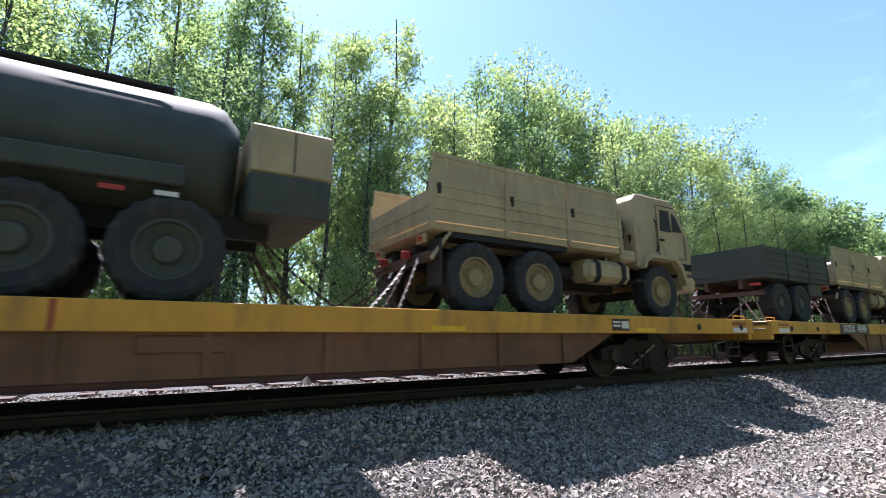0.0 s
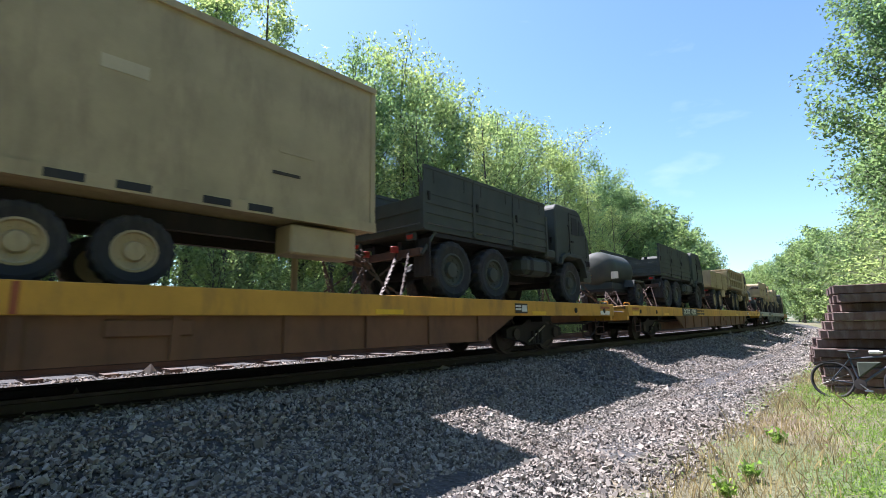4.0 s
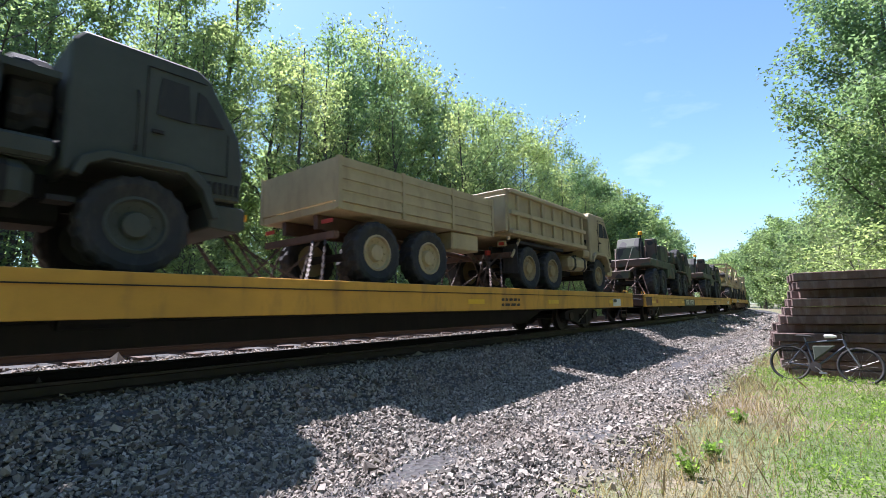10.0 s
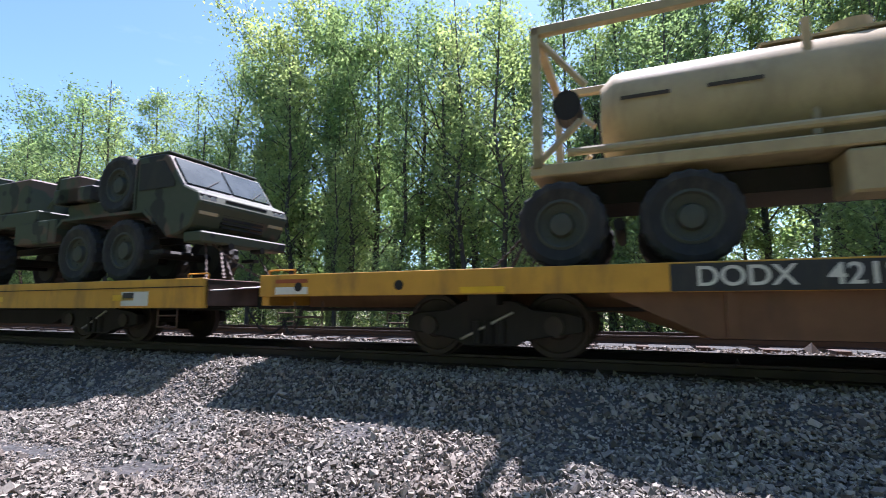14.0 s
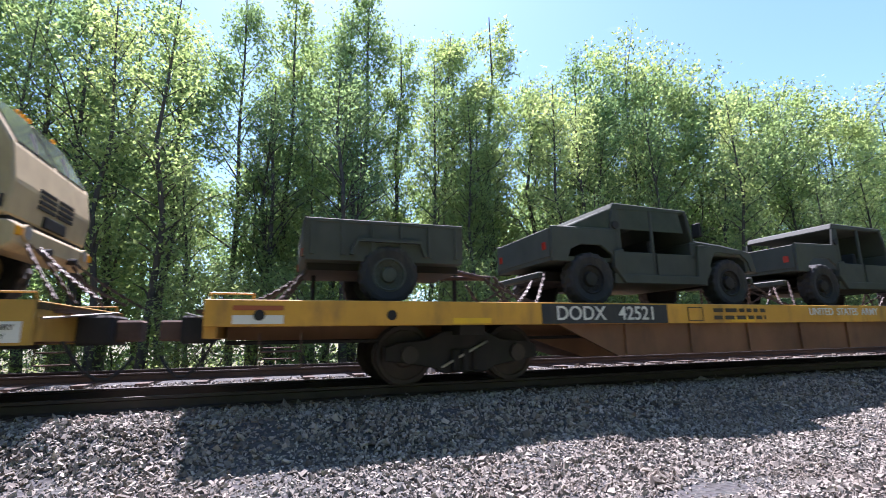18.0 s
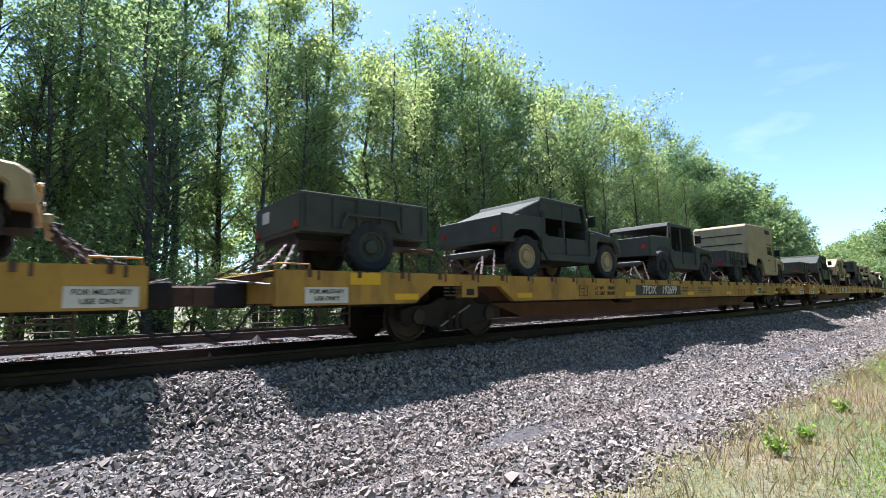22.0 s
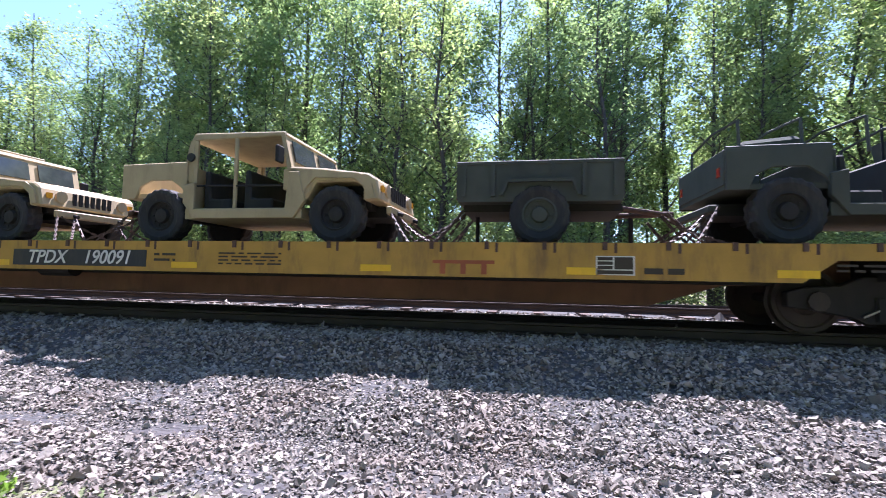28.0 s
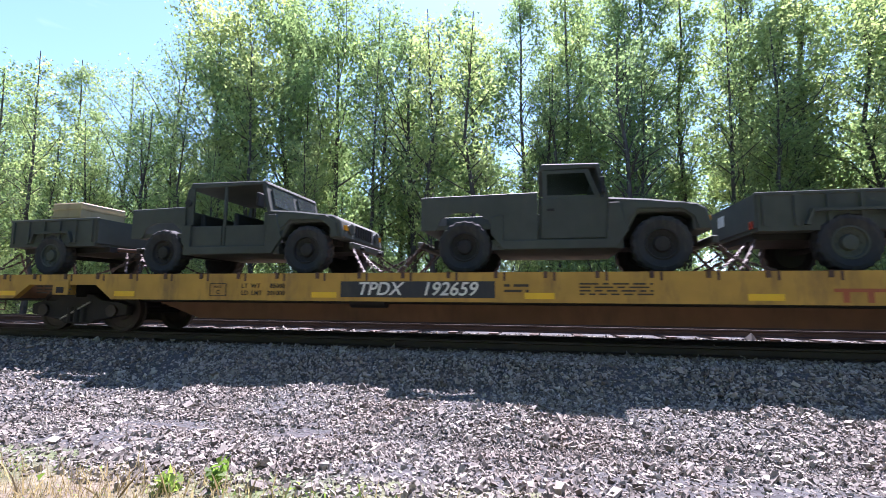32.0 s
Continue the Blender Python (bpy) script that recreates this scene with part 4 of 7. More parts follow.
def bicycle():
    bk = thing("bicycle", "dark mountain bicycle with a white bottle leaning on the sleeper stack", "bicycle")
    bk.matrix_world = pose(12.3, -6.12, -0.87, -9, 0, -96)
    dark = paint("dark_blue_grey_frame", (0.05, 0.06, 0.08), 0.8, 0.4, dirt_amount=0.15, scale=10)
    for x in (0.0, 1.12):
        w = part("wheel", lathe([(0.31, -0.012), (0.325, -0.02), (0.325, 0.02), (0.31, 0.012)], 32, at=(x, 0, 0.355), caps=False), BLACK, bk)
        smooth(part("tyre", lathe([(0.318, -0.018), (0.335, -0.028), (0.355, -0.024), (0.362, 0), (0.355, 0.024), (0.335, 0.028), (0.318, 0.018)], 32, at=(x, 0, 0.355), caps=False), RUBBER, w))
        sp = bmesh.new()
        for i in range(14):
            a = i * math.pi / 7
            tube((x, 0.02 * (-1) ** i, 0.355), (x + 0.315 * math.cos(a), 0, 0.355 + 0.315 * math.sin(a)), 0.0018, 4, None, sp)
        part("spokes", sp, STEEL, w)
        part("hub", tube((x, -0.05, 0.355), (x, 0.05, 0.355), 0.03), BLACK, w)
    fr = bmesh.new()
    bb, st, hd, hl = (0.43, 0, 0.3), (0.3, 0, 0.78), (0.9, 0, 0.86), (0.93, 0, 0.74)
    for a, b, r in ((bb, st, 0.018), (st, hd, 0.018), (bb, hl, 0.022), (hd, hl, 0.024)):
        tube(a, b, r, 8, None, fr)
    for sd in (-0.05, 0.05):
        tube((0, sd, 0.355), bb, 0.011, 6, None, fr)
        tube((0, sd, 0.355), st, 0.009, 6, None, fr)
    part("frame", fr, dark, bk)
    fk = bmesh.new()
    for sd in (-0.06, 0.06):
        tube((0.94, sd, 0.72), (1.12, sd, 0.355), 0.014, 6, None, fk)
    part("fork", fk, STEEL, bk)
    part("saddle", prism([(0.13, 0.9), (0.42, 0.89), (0.42, 0.92), (0.2, 0.945), (0.12, 0.93)], -0.07, 0.07, 0.02), RUBBER, bk)
    part("seatpost", tube(st, (0.27, 0, 0.9), 0.014), STEEL, bk)
    hb = tube((0.89, -0.34, 0.98), (0.89, 0.34, 0.98), 0.013)
    tube((0.9, 0, 0.86), (0.89, 0, 0.98), 0.016, 8, None, hb)
    part("handlebar", hb, BLACK, bk)
    part("chainring", lathe([(0.03, -0.008), (0.1, -0.005), (0.1, 0.005), (0.03, 0.008)], 20, at=(0.43, -0.06, 0.3)), BLACK, bk)
    cr = tube((0.43, -0.09, 0.3), (0.56, -0.09, 0.19), 0.012)
    bx(cr, 0.5, 0.62, -0.16, -0.08, 0.17, 0.2)
    part("crank", cr, STEEL, bk)
    part("bottle", lathe([(0.03, 0), (0.037, 0.01), (0.037, 0.15), (0.02, 0.18), (0.02, 0.2)], 14, "x", at=(0.6, 0, 0.92)), WHITE, bk, "white plastic bottle")
    part("bag", prism([(0.42, 0.42), (0.78, 0.74), (0.4, 0.72)], -0.05, 0.05, 0.02), CANVAS, bk, "dark frame bag")
    part("mudguard", prism([(-0.3, 0.66), (0.16, 0.75), (0.16, 0.765), (-0.3, 0.675)], -0.03, 0.03), BLACK, bk)


bicycle()


def log(x, d, ln, r, rz, ry, z=0.0):
    ob = thing("log", "bleached grey-brown cut log lying in the grass", "log", "logs in the grass")
    rng = np.random.default_rng(int(abs(x * 53 + ln * 7)))
    prof = [(r * 0.9, -ln / 2), (r, -ln / 2 + 0.02)] + [(r * rng.uniform(0.86, 1.08), -ln / 2 + ln * k) for k in (0.2, 0.4, 0.6, 0.8)] + [(r * 0.85, ln / 2 - 0.02), (r * 0.75, ln / 2)]
    bm = lathe(prof, 14, "x")
    for v in bm.verts:
        v.co += Vector((0, 0.04 * math.sin(v.co.x * 2), 0.05 * math.sin(v.co.x * 3 + 1))) + Vector(rng.normal(size=3) * 0.016)
    part("wood", bm, LOG, ob)
    ob.matrix_world = pose(x, float(bend(x)) + d, float(profile(d)) + r + z, 0, ry, rz)


for a in ((-20.5, -7.2, 1.5, 0.17, 20, 0, 0.12), (-20.1, -7.9, 1.7, 0.12, 35, 0, 0), (-19.4, -7.3, 1.6, 0.11, -25, -6, 0.02), (-20.9, -8.2, 1.1, 0.13, 5, 0, 0), (-19.7, -6.9, 1.8, 0.06, 60, -8, 0.1), (-20.6, -7.6, 1.2, 0.1, -50, 0, 0.05), (-20.9, -9.6, 1.9, 0.04, 75, 0, 0.02), (-20.6, -10.6, 1.3, 0.03, 100, 0, 0.01)):
    log(*a)


# ---- parts shared by vehicles ----
SHARED = {}


def shared(key, make):
    if key not in SHARED:
        SHARED[key] = make()
    return SHARED[key]


def mesh_of(bm, name, *materials):
    me = bpy.data.meshes.new(name)
    bm.to_mesh(me)
    bm.free()
    for m in materials:
        me.materials.append(m)
    return me


def tyre_mesh(r, w):
    def make():
        rim = r * 0.56
        seg = 40
        bm = lathe([(rim, -w * 0.40), (r * 0.8, -w * 0.5), (r * 0.94, -w * 0.47), (r * 0.99, -w * 0.4), (r, -w * 0.1), (r, w * 0.1), (r * 0.99, w * 0.4), (r * 0.94, w * 0.47), (r * 0.8, w * 0.5), (rim, w * 0.40)], seg, caps=False)
        bm.verts.ensure_lookup_table()
        for ring in range(2, 8):
            for i in range(seg):
                if (i + (0 if ring < 5 else 1)) % 2:
                    v = bm.verts[ring * seg + i].co
                    v.x, v.z = v.x * 0.955, v.z * 0.955
        return mesh_of(bm, "tyre", RUBBER)
    return shared(("tyre", r, w), make)


def rim_mesh(r, w, mat):
    def make():
        q = r * 0.57
        bm = lathe([(q, w * 0.42), (q, -w * 0.42), (q * 0.9, -w * 0.44), (q * 0.84, -w * 0.3), (q * 0.5, -w * 0.22), (q * 0.42, -w * 0.4), (q * 0.2, -w * 0.42), (0.01, -w * 0.42)], 22)
        for i in range(10):
            a = 2 * math.pi * i / 10
            tube((q * 0.66 * math.cos(a), -w * 0.31, q * 0.66 * math.sin(a)), (q * 0.66 * math.cos(a), -w * 0.22, q * 0.66 * math.sin(a)), 0.018, 6, None, bm)
        return mesh_of(bm, "rim", mat)
    return shared(("rim", r, w, mat.name), make)


def road_wheel(parent, x, y, z, r, w, mat):
    """A wheel part with its tyre and rim; the dished face looks away from the vehicle's middle."""
    turn = 0 if y < 0 else 180
    t = part("wheel", tyre_mesh(r, w), None, parent)
    t.matrix_local = pose(x, y, z, 0, 0, turn)
    part("rim", rim_mesh(r, w, mat), None, t)
    return t


def chain_mesh(p0, p1, sag=0.05, bm=None):
    bm = bm or bmesh.new()
    p0, p1 = Vector(p0), Vector(p1)
    n = max(4, int((p1 - p0).length / 0.075))
    for i in range(n):
        k0, k1 = i / n, (i + 1.25) / n
        a = p0.lerp(p1, k0) - Vector((0, 0, sag * math.sin(math.pi * k0)))
        b = p0.lerp(p1, min(k1, 1)) - Vector((0, 0, sag * math.sin(math.pi * min(k1, 1))))
        q = (b - a).to_track_quat("Z", "Y").to_matrix().to_4x4()
        ln = (b - a).length / 2
        wd = (0.022, 0.008) if i % 2 else (0.008, 0.022)
        bx(bm, -wd[0], wd[0], -wd[1], wd[1], -ln, ln, m=Matrix.Translation((a + b) / 2) @ q)
    return bm


def tie_downs(ob, front, rear, zf, zr, reach=1.0):
    """Crossed lashing chains from the ends of a vehicle down to the deck."""
    for x, z, sgn in ((front, zf, 1), (rear, zr, -1)):
        for y0, y1, y2 in ((-0.45, -1.12, -0.55), (0.45, 1.12, 0.5), (-0.8, -0.1, -1.15)):
            bm = chain_mesh((x, y0, z), (x + sgn * reach, y1, 0.03))
            part("chain", chain_mesh((x, y0, z), (x + sgn * reach * 0.55, y2, 0.03), 0.02, bm), CHAIN, ob)


def glass_pane(name, pts, y, parent):
    ob = part(name, prism(pts, y - 0.006, y + 0.006), GLASS, parent, "window glass")
    return ob


def plate(parent, name, x0, x1, z0, z1, y, mat, label=""):
    return part(name, box(x0, x1, y - 0.006, y, z0, z1), mat, parent, label)


# ---- six- and four-wheeled cargo trucks ----
def cargo_truck(col, colour, body="cargo", axles=3, long=False, short=False, wheel_mat=None):
    """Cab-over truck; the front bumper is at x = 0, the deck at z = 0."""
    desc = {"cargo": "drop-side cargo bed", "dump": "high ribbed dump body", "crate": "cargo bed and roof pack"}[body]
    ob = thing("cargo_truck", f"{colour} cab-over {axles * 2}-wheel army truck with {desc}", "truck", "trucks on the flat cars")
    wm = wheel_mat or (RIM_TAN if col is TAN else col)
    fa = -1.33 if axles == 3 or short else -1.5
    rears = (-4.98, -6.41) if axles == 3 else ((-5.35,) if short else (-5.7,))
    rear = (-8.8 if long else -7.3) if axles == 3 else (-6.42 if short else -7.05)
    for ax in (fa, *rears):
        for y in (-1.0, 1.0):
            road_wheel(ob, ax, y, 0.61, 0.61, 0.4, wm)
        part("axle", tube((ax, -0.85, 0.585), (ax, 0.85, 0.585), 0.1), BLACK, ob)
    fr = bmesh.new()
    for y in (-0.42, 0.42):
        bx(fr, rear + 0.1, -0.35, y - 0.05, y + 0.05, 0.92, 1.2)
    for x in np.arange(rear + 0.4, -0.6, 1.1):
        bx(fr, x, x + 0.1, -0.42, 0.42, 0.98, 1.12)
    part("chassis", fr, BLACK, ob)
    cab = prism([(-2.1, 1.12), (-2.1, 2.66), (-1.98, 2.8), (-0.72, 2.8), (-0.56, 2.7), (-0.13, 1.98), (-0.06, 1.5), (-0.1, 1.06), (-0.52, 1.06), (-0.66, 1.32), (-1.9, 1.32), (-2.02, 1.12)], -1.2, 1.2, 0.03)
    part("cab", cab, col, ob)
    for y in (-1.212, 1.212):
        pane = [(-1.2, 2.02), (-1.16, 2.52), (-0.84, 2.52), (-0.8, 2.02)]
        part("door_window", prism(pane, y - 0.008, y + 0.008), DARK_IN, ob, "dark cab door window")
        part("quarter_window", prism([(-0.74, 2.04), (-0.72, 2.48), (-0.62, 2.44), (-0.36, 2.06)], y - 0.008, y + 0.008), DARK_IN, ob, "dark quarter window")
        seam = bmesh.new()
        for a, b in (((-1.32, 1.4), (-1.32, 2.62)), ((-0.3, 1.4), (-0.3, 2.0)), ((-1.32, 2.62), (-0.62, 2.62)), ((-1.32, 1.4), (-0.3, 1.4))):
            tube((a[0], y, a[1]), (b[0], y, b[1]), 0.008, 5, None, seam)
        part("door_seam", seam, BLACK, ob)
        part("door_handle", box(-1.25, -1.12, y - 0.03, y + 0.03, 1.78, 1.82), BLACK, ob)
        arch = prism([(-2.02, 1.1), (-1.96, 1.3), (-1.72, 1.42), (-0.78, 1.42), (-0.55, 1.22), (-0.42, 0.8), (-0.5, 0.78), (-0.64, 1.15), (-0.84, 1.33), (-1.68, 1.33), (-1.88, 1.22), (-1.94, 1.08)], y - 0.08, y + 0.1 if y < 0 else y + 0.08, 0.01)
        part("mudguard", arch, col, ob)
        part("grab_handle", sweep([(-1.42, y, 1.5), (-1.42, y * 1.03, 1.56), (-1.42, y * 1.03, 2.2), (-1.42, y, 2.26)], 0.014, 6), BLACK, ob)
        lamp = part("headlamp", tube((-0.1, y * 0.74, 0.88), (0.03, y * 0.74, 0.88), 0.085, 14), LAMP_CLEAR, ob)
        part("lamp_ring", lathe([(0.085, -0.05), (0.11, -0.05), (0.11, 0.0), (0.085, 0.0)], 14, "x", at=(0.03, y * 0.74, 0.88)), col, lamp)
        part("turn_lamp", box(0.0, 0.03, y * 0.92 - 0.05, y * 0.92 + 0.05, 0.82, 0.92), AMBER, ob)
        part("tow_eye", tube((-0.02, y * 0.34, 0.72), (0.1, y * 0.34, 0.72), 0.05, 10), BLACK, ob)
    shield = bmesh.new()
    for y0, y1 in ((-1.08, -0.05), (0.05, 1.08)):
        vs = [shield.verts.new(p) for p in ((-0.535, y0, 2.64), (-0.535, y1, 2.64), (-0.165, y1, 2.02), (-0.165, y0, 2.02))]
        vs2 = [shield.verts.new((v.co.x + 0.025, v.co.y, v.co.z + 0.015)) for v in vs]
        shield.faces.new(vs2)
        for i in range(4):
            shield.faces.new((vs[i], vs[(i + 1) % 4], vs2[(i + 1) % 4], vs2[i]))
    part("windscreen", shield, SHIELD, ob, "two-piece sloping windscreen")
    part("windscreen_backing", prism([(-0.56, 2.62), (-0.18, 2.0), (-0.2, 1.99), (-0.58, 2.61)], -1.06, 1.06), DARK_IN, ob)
    wip = bmesh.new()
    for y in (-0.6, 0.4):
        tube((-0.13, y, 2.02), (-0.36, y + 0.3, 2.42), 0.012, 5, None, wip)
    part("wipers", wip, BLACK, ob)
    part("bumper", prism([(-0.5, 0.68), (-0.1, 0.64), (0.0, 0.72), (0.0, 0.96), (-0.06, 1.0), (-0.5, 1.0)], -1.18, 1.18, 0.02), col, ob)
    part("valance", box(-0.5, -0.12, -1.1, 1.1, 0.99, 1.07), BLACK, ob)
    mk = bmesh.new()
    for y in (-0.95, -0.15, 0.0, 0.15, 0.95):
        bx(mk, -0.66, -0.6, y - 0.04, y + 0.04, 2.76, 2.82, 0.008)
    part("roof_marker_row", mk, AMBER, ob, "row of small amber roof markers")
    gr = bmesh.new()
    for i in range(4):
        for y0 in (-0.52, 0.04):
            bx(gr, -0.1, -0.052, y0, y0 + 0.48, 1.3 + i * 0.075, 1.345 + i * 0.075)
    part("grille", gr, BLACK, ob)
    part("winch_plate", box(-0.1, -0.05, -0.32, 0.32, 1.08, 1.24, 0.01), BLACK, ob)
    st = bmesh.new()
    for i in range(7):
        bx(st, -0.62 + i * 0.075, -0.59 + i * 0.075, -1.225, -1.2, 1.14, 1.3)
    part("side_vent", st, BLACK, ob)
    sp = part("spare_wheel", tyre_mesh(0.585, 0.4), None, ob, "upright spare wheel behind the cab")
    sp.matrix_local = pose(-2.36, -0.42, 1.98, 0, 0, 90)
    part("rim", rim_mesh(0.585, 0.4, wm), None, sp)
    part("spare_carrier", box(-2.6, -2.2, -1.1, -0.95, 1.2, 1.38), col, ob)
    part("exhaust", tube((-2.3, 0.9, 1.1), (-2.3, 0.9, 2.75), 0.09), BLACK, ob)
    tank = part("fuel_tank", box(-3.7, -2.3, -1.18, -0.62, 0.72, 1.18, 0.11), col, ob)
    for tx in (-3.4, -2.62):
        part("strap", box(tx, tx + 0.05, -1.187, -0.6, 0.715, 1.187, 0.1), BLACK, tank)
    part("filler_cap", tube((-3.0, -1.0, 1.17), (-3.0, -1.0, 1.24), 0.06, 12), BLACK, tank)
    part("air_cleaner", box(-2.66, -2.16, -1.2, -0.78, 1.21, 1.45, 0.04), col, ob)
    part("intake_pipe", sweep([(-2.18, -0.98, 1.4), (-2.05, -1.02, 1.5), (-2.12, -1.05, 1.85)], 0.045), BLACK, ob)
    part("air_tank", tube((rears[0] + 0.8, -0.72, 0.92), (-3.75, -0.72, 0.92), 0.13, 14), BLACK, ob)
    part("gearbox", box(-4.3, -1.9, -0.36, 0.36, 0.62, 0.98, 0.05), BLACK, ob)
    part("propeller_shaft", tube((-4.3, 0, 0.78), (rears[-1], 0, 0.6), 0.05), BLACK, ob)
    for sy in (-1, 1):
        # Added black sheet that imitates the deep shade under the bed.
        part("inner_guard", box(rear + 0.3, rears[0] + 0.75, sy * 0.98 - 0.2, sy * 0.98 + 0.2, 1.24, 1.32), BLACK, ob, "black panel added as shade over the rear wheels")
        part("mudguard_bracket", tube((rears[-1] - 0.5, sy * 1.16, 1.36), (rears[-1] - 0.86, sy * 1.12, 0.86), 0.035, 8), col, ob)
    part("battery_box", box(-3.4, -2.5, 0.62, 1.15, 0.75, 1.2, 0.04), col, ob)
    part("step", box(-2.2, -1.95, -1.2, -0.9, 0.78, 0.84), BLACK, ob)
    bed0, y = -2.66, 1.2
    if body in ("cargo", "crate"):
        part("bed_floor", box(rear, bed0, -1.2, 1.2, 1.34, 1.46, 0.01), col, ob)
        n = 3 if axles == 3 else 2
        xs = np.linspace(rear, bed0, n + 1)
        for sy in (-1, 1):
            for i in range(n):
                a, b = xs[i] + 0.02, xs[i + 1] - 0.02
                part("drop_side", extrude_x(corrugated(((1.48, 1.6, 0.03), (1.605, 1.675, 0.012), (1.68, 1.8, 0.03), (1.805, 1.875, 0.012), (1.88, 2.02, 0.03)), sy * y), a, b), col, ob)
                part("side_rack", extrude_x(corrugated(((2.022, 2.07, 0.012), (2.075, 2.575, 0.02), (2.58, 2.65, 0.035)), sy * y), a, b), col, ob)
                part("latch", box(a + 0.08, a + 0.14, sy * (y + 0.03) - 0.025, sy * (y + 0.03) + 0.025, 1.94, 2.12, 0.006), BLACK, ob)
                if sy < 0:
                    for px in (a + 0.25, b - 0.3):
                        part("rack_slot", box(px, px + 0.025, sy * y - 0.026, sy * y + 0.026, 2.3, 2.56), PALE_TAN if col is TAN else DARK_IN, ob)
            for x in xs:
                part("bed_post", box(x - 0.04, x + 0.04, sy * y - 0.045, sy * y + 0.045, 1.36, 2.3), col, ob)
        part("tailgate", prism(corrugated(((1.48, 1.62, 0.03), (1.625, 1.735, 0.012), (1.74, 1.88, 0.03), (1.885, 2.02, 0.012)), rear), -1.18, 1.18), col, ob)
        hb = bmesh.new()
        bx(hb, bed0 - 0.03, bed0 + 0.03, -1.2, 1.2, 1.46, 2.1)
        part("headboard", hb, col, ob)
        if body == "crate":
            pack = part("roof_pack", box(-2.0, -1.3, -0.55, 0.45, 2.8, 3.2, 0.06), col, ob, "tan pack on the cab roof")
            part("flap", box(-1.72, -1.28, -0.57, 0.2, 3.0, 3.3, 0.05), RUST, pack)
    else:
        top = 2.62 if colour == "tan" else 2.2
        part("tub", prism([(rear - 0.15, 1.42), (rear - 0.3, top), (bed0 + 0.02, top), (bed0 + 0.02, 1.42)], -1.22, 1.22, 0.02), col, ob)
        if colour != "tan":
            part("tarpaulin", extrude_x([(-1.2, top - 0.02), (-1.18, top + 0.06), (0, top + 0.3), (1.18, top + 0.06), (1.2, top - 0.02)], rear - 0.2, bed0 - 0.05), CANVAS, ob, "dark green tarpaulin over the body")
        for sy in (-1, 1):
            for i, x in enumerate(np.linspace(rear + 0.15, bed0 - 0.3, 7) if sy < 0 else ()):
                part("rib", box(x, x + 0.09, sy * 1.24 - 0.05, sy * 1.24 + 0.05, 1.5, top - 0.13), col, ob)
            for z in (1.5, top * 0.5 + 0.7, top - 0.05):
                part("rail", box(rear - 0.2, bed0, sy * 1.25 - 0.06, sy * 1.25 + 0.06, z - 0.06, z + 0.06, 0.015), col, ob)
        for i in range(3):
            part("tailgate_rib", box(rear - 0.32, rear - 0.22, -1.2 + i * 0.85, -0.5 + i * 0.85, 1.5, top - 0.15, 0.02), col, ob)
        part("cab_guard", box(bed0, bed0 + 0.5, -1.2, 1.2, top - 0.07, top + 0.01), col, ob)
        part("strut", tube((rear + 0.1, -1.0, 1.35), (rear - 0.2, -1.15, 1.9), 0.045), WHITE, ob)
    for sy in (-1, 1):
        part("mudflap", box(rear + 0.15, rear + 0.18, sy * 1.0 - 0.22, sy * 1.0 + 0.22, 0.45, 1.2), RUBBER, ob)
        lamp = part("rear_lamp", box(rear - 0.02, rear + 0.04, sy * 0.85 - 0.12, sy * 0.85 + 0.12, 1.16, 1.3), col, ob)
        part("lens", box(rear - 0.03, rear - 0.02, sy * 0.85 - 0.08, sy * 0.85 + 0.08, 1.19, 1.27), LAMP_RED, lamp)
        part("shackle", box(rear - 0.15, rear, sy * 0.45 - 0.05, sy * 0.45 + 0.05, 0.95, 1.08, 0.01), RED, ob)
    part("rear_bumper", box(rear, rear + 0.12, -1.1, 1.1, 0.85, 1.0, 0.01), RUST, ob)
    tie_downs(ob, -0.05, rear, 0.8, 0.95)
    return ob, -rear


